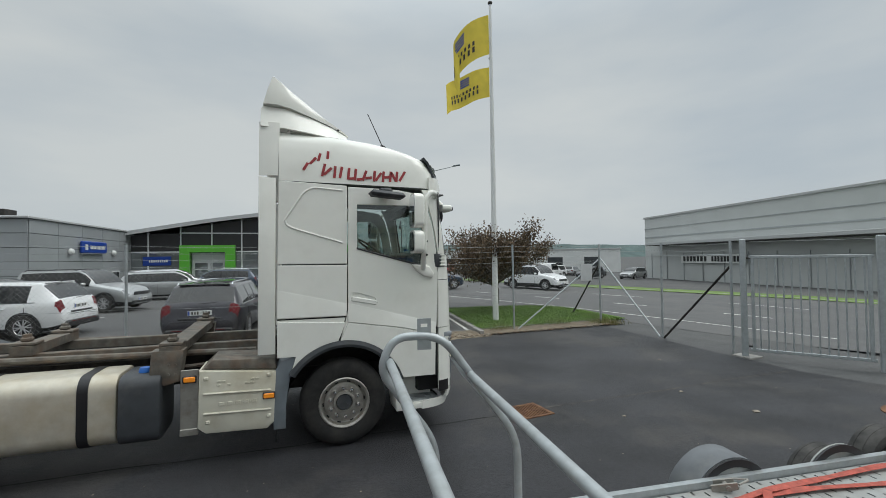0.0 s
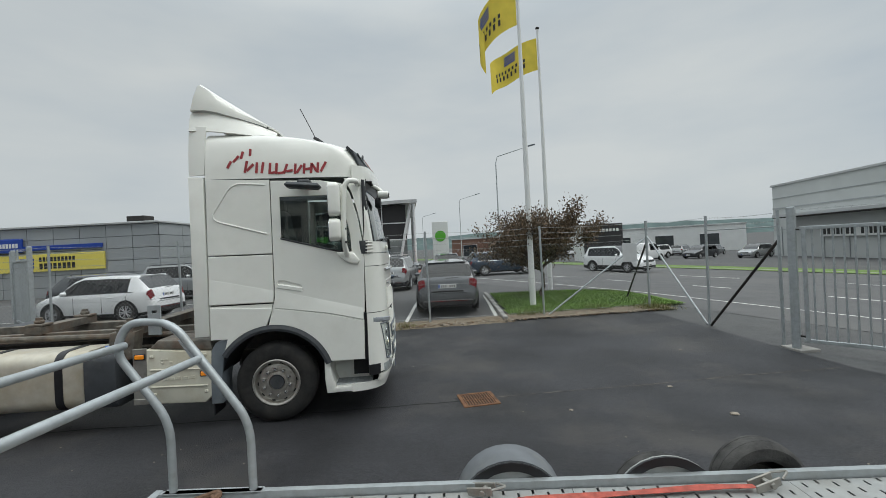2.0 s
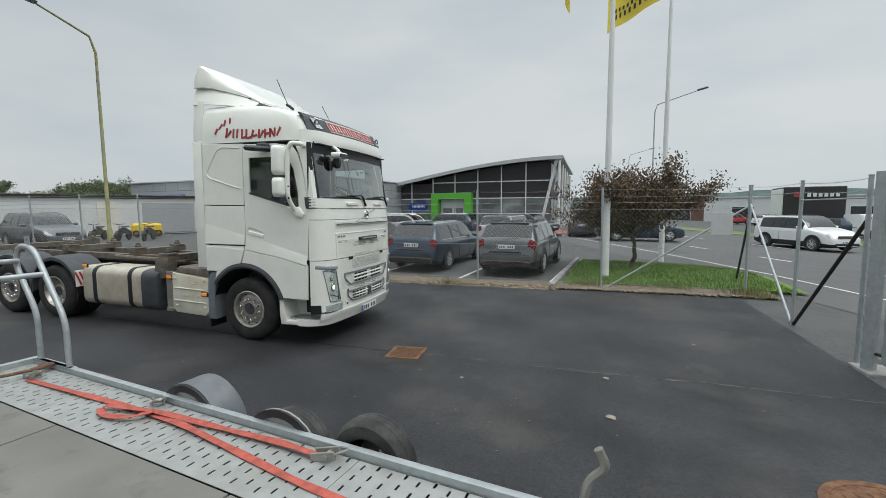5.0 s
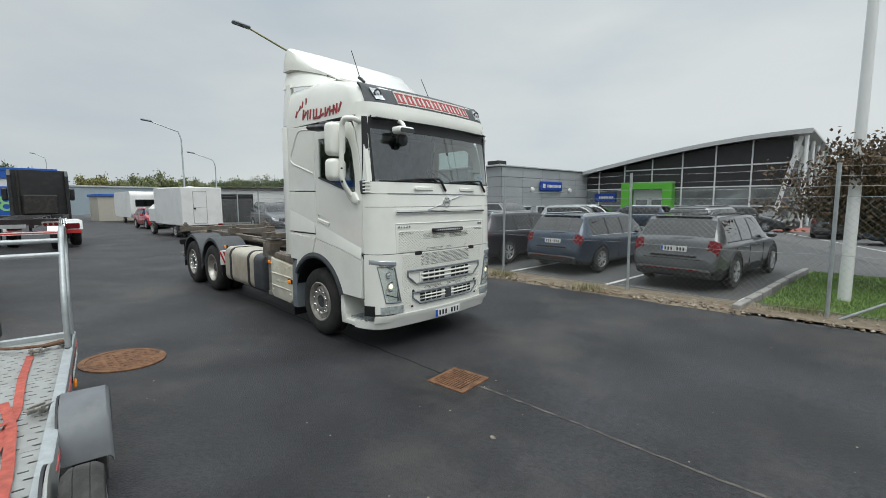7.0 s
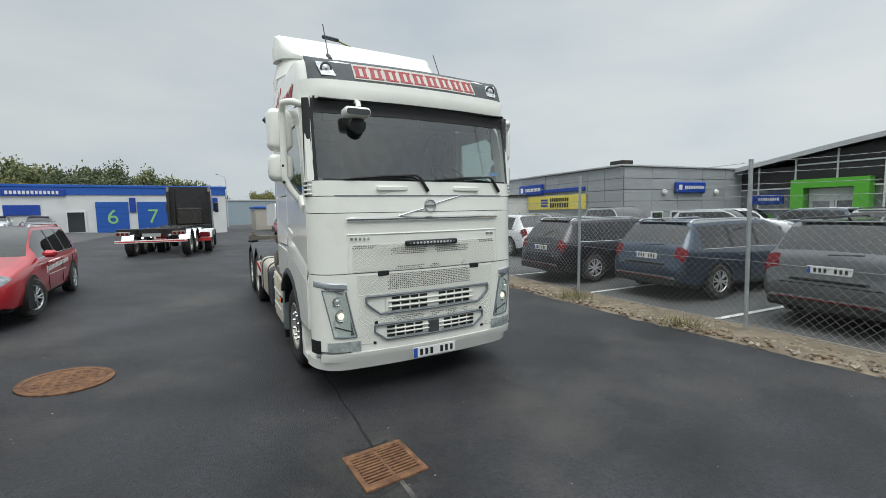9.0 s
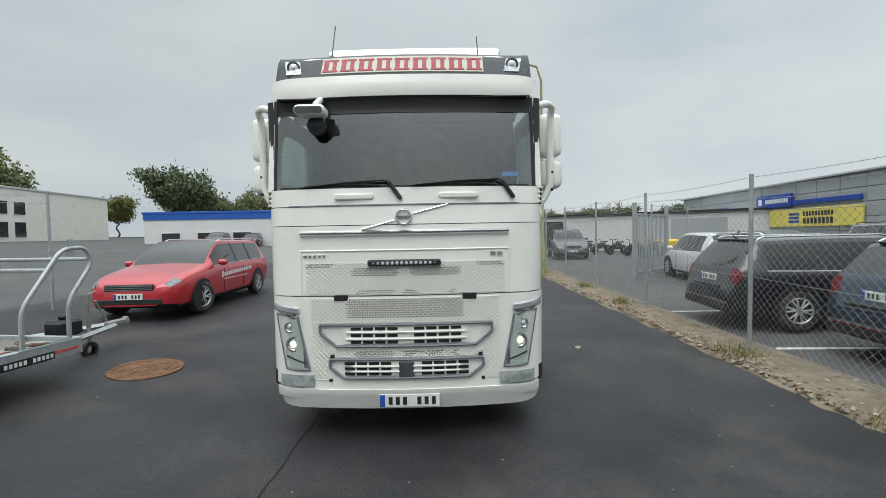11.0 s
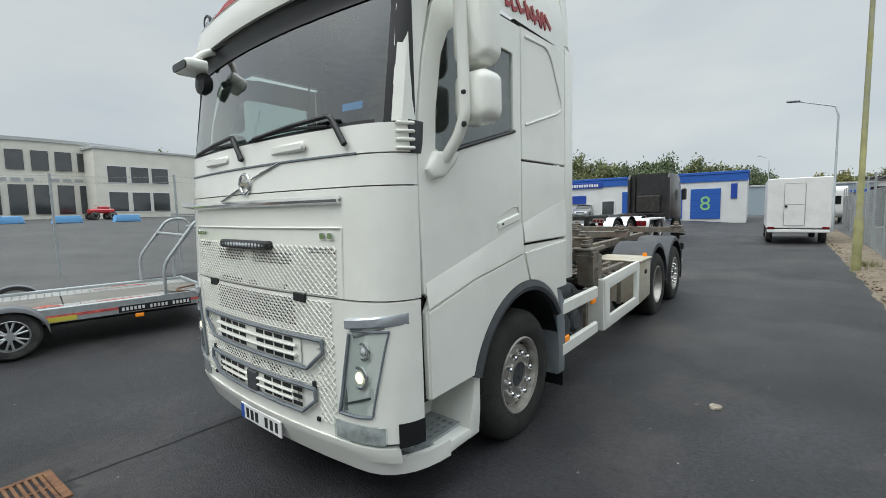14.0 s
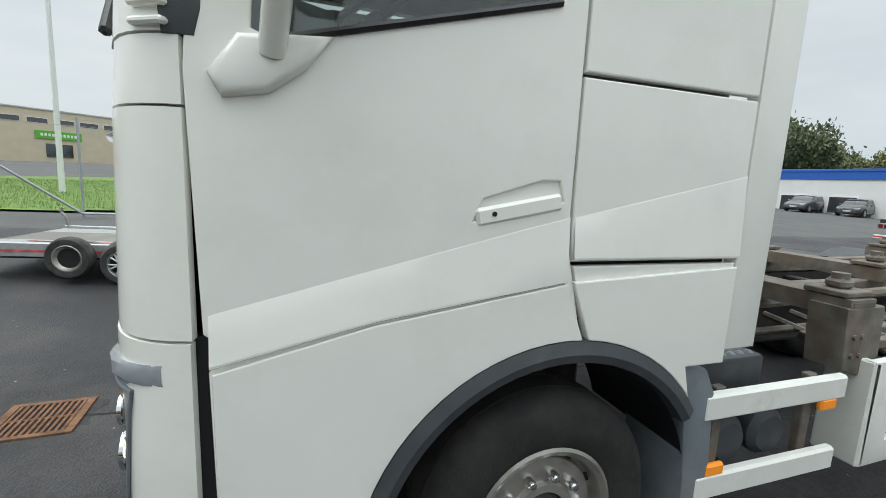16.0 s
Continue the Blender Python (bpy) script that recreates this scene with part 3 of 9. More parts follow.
# -- front shape: half plan outline at a given front position
def half_front(F, n1=8, n2=8, xs=1.42, w=HW, bow=0.06):
    pts = [(F - bow * (y / 0.9) ** 2, y) for y in [0.9 * i / n1 for i in range(n1 + 1)]]
    p0, p1, p2 = Vector(pts[-1]), Vector((F - bow - 0.035, w - 0.03)), Vector((xs, w))
    for i in range(1, n2 + 1):
        t = i / n2
        pts.append(tuple(p0 * (1 - t) ** 2 + p1 * 2 * t * (1 - t) + p2 * t * t))
    return pts


def front_x(z):
    zs = [0.3, 0.5, 1.3, 1.9, 2.25, 3.0, 3.1, 3.25, 3.46, 3.56, 3.64]
    xs = [1.66, 1.74, 1.74, 1.72, 1.69, 1.54, 1.58, 1.55, 1.41, 1.22, 0.8]
    return float(np.interp(z, zs, xs))


def full_front(z, y0=-9, y1=9, off=0.0, xs=1.42, w=HW):
    h = half_front(front_x(z) + off, xs=xs, w=w)
    row = [(x, -y) for x, y in h[::-1]] + h[1:]
    row = [p for p in row if y0 - 1e-6 <= p[1] <= y1 + 1e-6]
    return [(x, y, z) for x, y in row]


def front_band(bm, z0, z1, n, y0=-9, y1=9, off=0.0, t=0.03, xs=1.42, w=HW):
    shell(bm, [full_front(z0 + (z1 - z0) * i / n, y0, y1, off, xs, w) for i in range(n + 1)], t)
    return bm


def front_pt(y, z, off=0.0):
    h = half_front(front_x(z) + off)
    x = float(np.interp(abs(y), [p[1] for p in h], [p[0] for p in h]))
    return Vector((x, y, z))


# dark core behind the panels, so that the joints read dark
bm = bmx()
box(bm, (0.45, 0, 1.78), (1.9, 2.36, 0.62))
box(bm, (1.22, 0, 1.5), (0.6, 2.1, 0.9))
box(bm, (1.36, 0, 0.85), (0.3, 2.06, 0.7))
tp("cab_core", bm, M_GAP, "dark inner cab structure")
# cab interior: rear wall, roof lining, seats, dashboard, wheel
bm = bmx()
box(bm, (-0.4, 0, 2.6), (0.1, 2.3, 1.1))
box(bm, (0.5, 0, 3.12), (1.7, 2.3, 0.05))
for s in (-1, 1):
    box(bm, (-0.06, s * 1.17, 2.6), (0.64, 0.04, 1.1))
tp("cab_lining", bm, M_INTER, "dim grey cab lining")
bm = bmx()
prism(bm, [(1.55, 2.1), (1.55, 2.24), (1.3, 2.3), (1.05, 2.25), (1.0, 2.05)], "y", -1.12, 1.12, bev=0.02)
tp("dashboard", bm, M_INTER, "dark dashboard")
for s in (-1, 1):
    bm = bmx()
    box(bm, (0.25, s * 0.68, 2.22), (0.5, 0.52, 0.16), 0.05)
    box(bm, (0.0, s * 0.68, 2.55), (0.14, 0.5, 0.66), 0.06, (0, -10, 0))
    box(bm, (-0.06, s * 0.68, 2.95), (0.1, 0.28, 0.2), 0.04)
    tp("seat", bm, M_INTER, "dark cloth driver seat")
bm = bmx()
lathe(bm, [(0.22 + 0.016 * math.cos(a), 0.016 * math.sin(a)) for a in [2 * math.pi * k / 8 for k in range(9)]], axis="z", n=28)
box(bm, (0, 0, -0.02), (0.40, 0.04, 0.02))
box(bm, (0, 0, -0.03), (0.10, 0.12, 0.05), 0.02)
sw = tp("steering_wheel", bm, M_BLACK)
sw.location, sw.rotation_euler = (0.9 - AX, 0.68, 2.4), (0, radians(35), 0)

# -- side panels, both sides (s = -1 right, +1 left), outlines in x, z
ARCH = arc(AX, AZ, 0.74, 168, 22, 22)


def side(bm, pts, s, t=0.03, out=0.0, holes=(), bev=0.006):
    prism(bm, pts, "y", s * (HW - t + out), s * (HW + out), holes, bev)
    return bm


a_back = [p for p in arc(AX, AZ, 0.745, 142, 96, 8)]
a_front = [p for p in arc(AX, AZ, 0.745, 94, 19, 14)]
for s in (-1, 1):
    win = [(0.39, 2.86), (0.39, 2.33), (1.20, 2.115), (1.26, 2.14), (1.25, 2.35), (1.19, 2.66), (1.12, 2.80), (1.02, 2.87)]
    bm = bmx()
    pocket = [(0.635, 1.665), (0.605, 1.735), (0.40, 1.80), (0.335, 1.80), (0.315, 1.735), (0.36, 1.70)]
    side(bm, [(0.285, 1.60), *a_front, (1.375, 0.74), (1.385, 1.24), (1.345, 1.31), (1.395, 1.35), (1.415, 2.02), (1.395, 2.3), (1.345, 2.62), (1.26, 2.90), (1.16, 3.02), (0.9, 3.06), (0.285, 3.07)], s, holes=[win, pocket])
    side(bm, [(0.285, 1.455), *a_front, (1.37, 0.745), (1.375, 1.24), (0.94, 1.35)], s, t=0.034, out=0.016, bev=0.004)
    rows = []
    for x in [0.285 + 1.095 * i / 12 for i in range(13)]:
        zt, zg = float(np.interp(x, [0.28, 0.41, 0.96, 1.40], [1.68, 1.65, 1.51, 1.395])), float(np.interp(x, [0.26, 0.94, 1.40], [1.465, 1.36, 1.25]))
        rows.append([(x, s * (HW + o), z) for o, z in ((-0.004, zt + 0.014), (0.001, zt), (0.010, (zt + zg) / 2), (0.019, zg + 0.010), (0.018, zg + 0.003), (0.004, zg - 0.004))])
    shell(bm, rows, 0.004)
    door = tp("door", bm, M_WHITE, "white cab door", 14)
    bm = bmx()
    prism(bm, [(0.66, 1.64), (0.62, 1.76), (0.40, 1.82), (0.32, 1.82), (0.29, 1.72), (0.36, 1.68)], "y", s * (HW - 0.029), s * (HW - 0.012))
    part("handle_recess", bm, M_WHITE, door, "white recessed handle pocket")
    bm = bmx()
    box(bm, (0.475, s * (HW - 0.002), 1.705), (0.31, 0.022, 0.058), 0.010, (0, 11, 0))
    part("handle", bm, M_WHITE, door, "white pull handle")
    bm = bmx()
    lathe(bm, [(0.0, 0), (0.008, 0), (0.008, 0.006), (0, 0.006)], (0.57 if s > 0 else 0.38, s * (HW + 0.008), 1.69 if s > 0 else 1.722), n=12)
    part("lock", bm, M_BLACK, door)
    bm = bmx()
    prism(bm, win, "y", s * (HW - 0.022), s * (HW - 0.016))
    g = part("side_window", bm, M_GLASSD, door, "dark tinted side window")
    g.visible_shadow = False
    bm = bmx()
    tube(bm, [(0.385, s * (HW + 0.003), 2.335), (1.23, s * (HW + 0.003), 2.11)], 0.012, 6)
    part("window_seal", bm, M_BLACK, door)
    # sleeper side in four panels
    for nm, pts in (("upper_side_panel", [(0.273, 2.15), (0.273, 3.08), (-0.49, 3.10), (-0.50, 2.15)]),
                    ("middle_side_panel", [(0.273, 1.62), (0.275, 2.135), (-0.50, 2.135), (-0.50, 1.53), (0.262, 1.53)]),
                    ("lower_side_panel", [(0.257, 1.515), (-0.50, 1.515), (-0.50, 1.10), (-0.30, 1.10), *a_back])):
        bm = bmx()
        side(bm, pts, s)
        if nm.startswith("middle"):
            rows = []
            for x in [-0.499 + 0.765 * i / 8 for i in range(9)]:
                zt = 1.68 + (0.265 - x) * 0.225
                rows.append([(x, s * (HW + o), z) for o, z in ((-0.004, zt + 0.014), (0.001, zt), (0.010, zt * 0.5 + 0.7675), (0.017, 1.545), (0.015, 1.538), (-0.002, 1.533))])
            shell(bm, rows, 0.004)
        if nm.startswith("lower"):
            side(bm, [(0.255, 1.46), (-0.498, 1.50), (-0.498, 1.10), (-0.30, 1.10), *a_back], s, t=0.034, out=0.016, bev=0.005)
        if nm.startswith("upper"):
            tube(bm, [(0.22, s * (HW + 0.0), 3.02), (-0.12, s * HW, 3.04), (-0.22, s * HW, 2.98), (-0.42, s * HW, 2.66), (-0.41, s * HW, 2.60), (-0.34, s * HW, 2.56), (0.22, s * HW, 2.40)], 0.011, 8, bend=0.05)
        tp(nm, bm, M_WHITE, "white sleeper side panel", 14)
    # rear air fairing
    bm = bmx()
    prism(bm, [(-0.515, 1.14), (-0.515, 3.13), (-0.70, 3.14), (-0.70, 1.14)], "y", s * (HW - 0.06), s * (HW - 0.004), bev=0.02)
    tp("side_fairing", bm, M_WHITE, "white side air fairing")
    bm = bmx()
    rows = []
    for i in range(9):
        t = i / 8
        z = 3.155 + 0.62 * t
        y = HW - 0.01 - 0.055 * t ** 1.5
        xf = -0.50 + 0.02 * t
        rows.append([(xf, s * y, z), (-0.58, s * (y + 0.006), z), (-0.70, s * (y - 0.03), z)])
    shell(bm, rows, 0.02)
    tp("upper_side_fairing", bm, M_WHITE, "white upper side fairing")
    # wheel arch flare
    bm = bmx()
    rows = []
    for i in range(25):
        a = radians(18 + (147 - 18) * i / 24)
        rows.append([(AX + r * math.cos(a), s * y, AZ + r * math.sin(a)) for r, y in ((0.66, HW - 0.05), (0.668, HW + 0.028), (0.70, HW + 0.036), (0.742, HW + 0.018), (0.748, HW - 0.02))])
    shell(bm, rows, 0.012)
    tp("wheel_arch_trim", bm, M_DGREY, "dark grey plastic wheel arch trim")
    bm = bmx()
    lathe(bm, [(0.66, s * 0.62), (0.66, s * (HW - 0.02))], (AX, 0, AZ), n=24, a0=10, a1=165)
    tp("wheel_arch_liner", bm, M_BLACK)
    # mudguard strip behind the front wheel
    bm = bmx()
    prism(bm, [(-0.30, 1.10), (-0.20, 1.02), (-0.36, 0.86), (-0.40, 0.55), (-0.40, 0.30), (-0.53, 0.30), (-0.55, 0.6), (-0.52, 0.95), (-0.46, 1.06)], "y", s * (HW - 0.35), s * (HW - 0.01), bev=0.02)
    tp("mudguard", bm, M_MGREY, "blue-grey plastic mudguard")
    bm = bmx()
    box(bm, (-0.5, s * (HW - 0.18), 0.24), (0.012, 0.32, 0.16))
    tp("mud_flap", bm, M_BLACK)
    # entry step well below the door
    bm = bmx()
    prism(bm, [(0.88, 0.73), (1.42, 0.73), (1.42, 0.40), (0.95, 0.36), (0.90, 0.42)], "y", s * 0.86, s * 0.90, bev=0.01)
    prism(bm, [(0.86, 0.74), (0.93, 0.72), (0.95, 0.56), (0.99, 0.44), (0.99, 0.33), (0.88, 0.33), (0.86, 0.5)], "y", s * 0.88, s * (HW - 0.005), bev=0.015)
    prism(bm, [(0.95, 0.335), (1.27, 0.335), (1.27, 0.41), (0.95, 0.40)], "y", s * (HW - 0.10), s * (HW - 0.004), bev=0.015)
    tp("step_well", bm, M_WHITEP, "white entry step housing")
    bm = bmx()
    holes = [[(x0, y0), (x0 + 0.035, y0), (x0 + 0.035, y0 + 0.016), (x0, y0 + 0.016)] for x0 in (1.02, 1.09, 1.16, 1.23, 1.30, 1.37) for y0 in ((s * 1.0), (s * 1.05), (s * 1.10))]
    prism(bm, [(0.98, s * 0.88), (1.45, s * 0.88), (1.45, s * 1.15), (0.98, s * 1.15)], "z", 0.405, 0.425, holes)
    tp("step_tread", bm, M_GALV, "perforated grey metal step")

# -- upper body above the doors: lofted roof
def roof_row(z):
    F = front_x(z)
    w = float(np.interp(z, [3.08, 3.3, 3.5, 3.6, 3.66, 3.70, 3.72], [1.235, 1.225, 1.195, 1.165, 1.12, 1.05, 0.95]))
    k = float(np.interp(z, [3.08, 3.46, 3.56, 3.64, 3.69, 3.72], [0, 0, 0.03, 0.1, 0.1, 0.1]))
    fx = float(np.interp(z, [3.08, 3.2, 3.30, 3.46, 3.52, 3.58, 3.64, 3.68, 3.71, 3.72], [1.50, 1.52, 1.50, 1.40, 1.28, 1.10, 0.82, 0.50, 0.1, -0.1]))
    pts = [(-0.49, -w), (-0.2, -w), (0.2 * min(1, fx + 0.3), -w)]
    cx = max(fx - 0.35, -0.2)
    pts += [(cx, -w)]
    p0, p1, p2 = Vector((cx, -w)), Vector((fx - 0.08, -w + 0.01)), Vector((fx - 0.03, -w + 0.34))
    pts += [tuple(p0 * (1 - t) ** 2 + p1 * 2 * t * (1 - t) + p2 * t * t) for t in (0.2, 0.4, 0.6, 0.8, 1.0)]
    for y in (-0.6, -0.3):
        pts.append((fx - 0.03 * (y / 0.9) ** 2, y))
    full = pts + [(fx, 0)] + [(x, -y) for x, y in pts[::-1]]
    return [(x, y, z) for x, y in full]


bm = bmx()
lv = [3.10, 3.2, 3.30, 3.38, 3.46, 3.52, 3.56, 3.60, 3.64, 3.67, 3.69, 3.71, 3.72]
vs = grid(bm, [roof_row(z) for z in lv])
bm.faces.new(vs[-1])
bmesh.ops.recalc_face_normals(bm, faces=bm.faces[:])
tp("cab_roof", bm, M_WHITE, "white high cab roof", 50)
# roof spoiler: a lofted wing, wide at the back, over side plates
bm = bmx()
WING = [(0.33, 0.33, 3.80, 3.765, 0.86), (0.24, 0.26, 3.855, 3.80, 0.90), (0.08, 0.12, 3.945, 3.85, 0.96), (-0.15, -0.12, 4.08, 3.915, 1.04), (-0.36, -0.36, 4.21, 3.975, 1.11), (-0.48, -0.50, 4.295, 3.99, 1.155), (-0.545, -0.60, 4.335, 3.985, 1.175), (-0.565, -0.66, 4.325, 3.975, 1.18)]
rings = []
for xt, xb, zt, zb, hw in WING:
    half = [(xb, -hw, zb), ((xt + xb) / 2, -hw - 0.006, (zt + zb) / 2), (xt, -hw + 0.02, zt - 0.03), (xt, -hw + 0.07, zt - 0.004), (xt, -hw * 0.5, zt + 0.006)]
    rings.append(half + [(xt, 0, zt + 0.008)] + [(x, -y, z) for x, y, z in half[::-1]])
vs = grid(bm, rings, closed=True)
bm.faces.new(vs[0]), bm.faces.new(vs[-1][::-1])
bmesh.ops.recalc_face_normals(bm, faces=bm.faces[:])
tp("roof_spoiler", bm, M_WHITE, "white adjustable roof air spoiler", 40)
bm = bmx()
box(bm, (-0.15, 0, 3.76), (0.5, 1.6, 0.12), 0.03)
tp("spoiler_base", bm, M_WHITEP)
for s in (-1, 1):
    bm = bmx()
    rows = []
    for x, zt, zl, yt, yl in ((-0.685, 3.93, 3.72, 1.13, 1.185), (-0.66, 3.965, 3.72, 1.13, 1.185), (-0.42, 3.965, 3.72, 1.09, 1.165), (-0.12, 3.91, 3.70, 1.02, 1.12), (0.12, 3.84, 3.68, 0.95, 1.06), (0.31, 3.77, 3.66, 0.87, 1.0)):
        rows.append([(x, s * (yl + (yt - yl) * t), zl + (zt - zl) * t) for t in (0, 0.33, 0.66, 1)])
    shell(bm, rows, 0.02)
    tp("spoiler_side_plate", bm, M_WHITE, "white plate under the roof spoiler", 40)
    bm = bmx()
    lathe(bm, [(0.012, 0), (0.012, s * 0.012), (0, s * 0.012)], (0.20, s * 0.925, 3.825), "y", 10)
    tp("spoiler_bolt", bm, M_BLACK)

# -- front panels
bm = bmx()
front_band(bm, 1.335, 1.933, 5)
# trough of the honeycomb panel is set by the grille parts below
tp("hood_panel", bm, M_WHITE, "white front hood panel", 40)
bm = bmx()
front_band(bm, 1.94, 2.10, 2)
front_band(bm, 2.107, 2.255, 2, off=0.004)
for y in (-0.42, 0.47):
    p = front_pt(y, 2.18, 0.012)
    box(bm, p, (0.03, 0.34, 0.055), 0.012)
tp("wiper_panel", bm, M_WHITE, "white panel under the windscreen", 40)
# windscreen
bm = bmx()
grid(bm, [full_front(2.25 + 0.81 * i / 12, -1.155, 1.155, -0.012) for i in range(13)])
g = tp("windscreen", bm, M_GLASS, "tinted curved windscreen")
g.visible_shadow = False
bm = bmx()
shell(bm, [full_front(z, -1.16, 1.16, -0.004) for z in (2.925, 2.98, 3.08)], 0.004)
for s in (-1, 1):
    rows = []
    for z in (2.25, 2.45, 2.65, 2.85, 3.06):
        r = [p for p in full_front(z, off=-0.004) if (s * p[1]) >= 1.11]
        rows.append(r)
    shell(bm, rows, 0.004)
shell(bm, [full_front(z, -1.12, 1.12, -0.004) for z in (2.245, 2.275)], 0.004)
tp("windscreen_surround", bm, M_BLACK, "black windscreen border")
for s in (-1, 1):  # A pillars
    bm = bmx()
    rows = []
    for z in (2.262, 2.4, 2.55, 2.7, 2.9, 3.08):
        x1 = float(np.interp(z, [2.1, 2.3, 2.62, 2.9, 3.08], [1.45, 1.415, 1.365, 1.29, 1.2]))
        f = front_pt(1.17, z)
        rows.append([(x1, s * HW, z), ((x1 + f.x) / 2 + 0.03, s * (HW - 0.012), z), (f.x - 0.0, s * 1.165, z)])
    shell(bm, rows, 0.03)
    tp("pillar", bm, M_WHITE, "white windscreen pillar", 50)
    bm = bmx()
    prism(bm, [(1.385, 2.10), (1.455, 2.10), (1.47, 2.27), (1.36, 2.27), (1.37, 2.16)], "y", s * (HW - 0.03), s * (HW + 0.004), bev=0.006)
    cvt = tp("corner_vent", bm, M_DGREY, "dark recessed corner air vent")
    for k in range(4):
        bm = bmx()
        box(bm, (1.475, s * 1.205, 2.125 + 0.042 * k), (0.10, 0.065, 0.018), 0.006, (0, 0, -s * 32))
        part("vent_fin", bm, M_WHITE, cvt, "white vent fin")

# header over the windscreen and the black light box
bm = bmx()
front_band(bm, 3.06, 3.245, 3, off=0.03, xs=1.30)
tp("sun_visor_panel", bm, M_WHITE, "white header panel above the windscreen", 40)
bm = bmx()
box(bm, (1.49, 0, 3.05), (0.12, 2.2, 0.015), 0.005)
tp("sun_visor", bm, M_BLACK, "dark sun visor lip")
bm = bmx()
front_band(bm, 3.25, 3.515, 4, -1.19, 1.19, off=0.018, xs=1.28, w=1.222)
tp("light_box_surround", bm, M_DGREY, "dark roof light panel")
bm = bmx()
shell(bm, [[front_pt(y, z, 0.026) for y in [-0.72 + 1.44 * i / 10 for i in range(11)]] for z in (3.275, 3.37, 3.455)], 0.012)
M_SIGNW = mat("dirty_white_sign_panel", (0.55, 0.52, 0.47), 0.35, var=0.12, scale=12, dirt=(0.34, 0.29, 0.24, 0.6), dscale=12)
sgn = tp("light_box_sign", bm, M_SIGNW, "weathered white sign panel with red bars")
for i in range(9):
    for dy in (-0.040, 0.036):
        bm = bmx()
        yc, hw_ = -0.64 + 0.16 * i + dy, 0.021 if dy < 0 else 0.017
        shell(bm, [[front_pt(yc + u, z, 0.031) for u in (-hw_, 0, hw_)] for z in (3.305, 3.365, 3.425)], 0.004)
        part("red_bar", bm, M_REDP, sgn, "faded red bar")
    for z_ in (3.302, 3.422):
        bm = bmx()
        shell(bm, [[front_pt(-0.64 + 0.16 * i + u, z_ + dz, 0.0312) for u in (-0.068, 0, 0.068)] for dz in (-0.009, 0.009)], 0.004)
        part("red_bar", bm, M_REDP, sgn, "faded red bar")
M_SPOTR = mat("spotlight_reflector", (0.50, 0.52, 0.53), 0.25, metal=0.5, var=0.5, scale=25)
for s in (-1, 1):
    bm = bmx()
    rows = [[front_pt(s * (y + sh_), z, 0.026) for y in (0.92, 0.97, 1.02, 1.06)] for z, sh_ in ((3.29, -0.02), (3.36, 0.0), (3.44, 0.02))]
    shell(bm, rows, 0.010)
    mk = tp("marker_light", bm, M_SPOTR, "clear roof spotlight")
    p = front_pt(s * 0.985, 3.365, 0.030)
    for nm, prof, m_ in (("bezel", [(0.058, -0.01), (0.058, 0.010), (0.044, 0.012), (0.042, 0.002)], M_DGREY), ("lens", [(0.042, 0.004), (0.03, 0.010), (0, 0.013)], M_LED), ("bulb", [(0.014, 0.012), (0.012, 0.018), (0, 0.02)], M_CHROME)):
        bm = bmx()
        lathe(bm, prof, p, "x", 20)
        part(nm, bm, m_, mk)

# chrome trim, diagonal bar and badge
bm = bmx()
shell(bm, [[front_pt(y, z, o) for y in [-0.90 + 1.80 * i / 16 for i in range(17)]] for z, o in ((1.845, 0.004), (1.86, 0.03), (1.875, 0.034), (1.893, 0.004))], 0.012)
tp("chrome_trim", bm, M_CHROME, "worn chrome trim strip")
bm = bmx()
shell(bm, [[front_pt(y, z, 0.008) for y in [-1.0 + 2.0 * i / 16 for i in range(17)]] for z in (2.103, 2.113)], 0.012)
tp("upper_trim_strip", bm, M_MGREY)
for a_, b_ in ((front_pt(-0.36, 1.90, 0.006), front_pt(-0.08, 1.972, 0.010)), (front_pt(0.08, 2.028, 0.010), front_pt(0.38, 2.105, 0.008))):
    bm = bmx()
    tube(bm, [a_, b_], 0.0065, 6)
    tp("diagonal_bar", bm, M_CHROME, "chrome diagonal bar")
bm = bmx()
c = front_pt(0, 2.0, 0.012)
lathe(bm, [(0.062 + 0.012 * math.cos(a), 0.010 * math.sin(a)) for a in [2 * math.pi * k / 8 for k in range(9)]], c, "x", 28)
box(bm, c, (0.012, 0.115, 0.022))
tp("badge", bm, M_CHROME, "round chrome badge")

# honeycomb grille panels: white mesh over a dark ground
M_HOLE = M_GAP


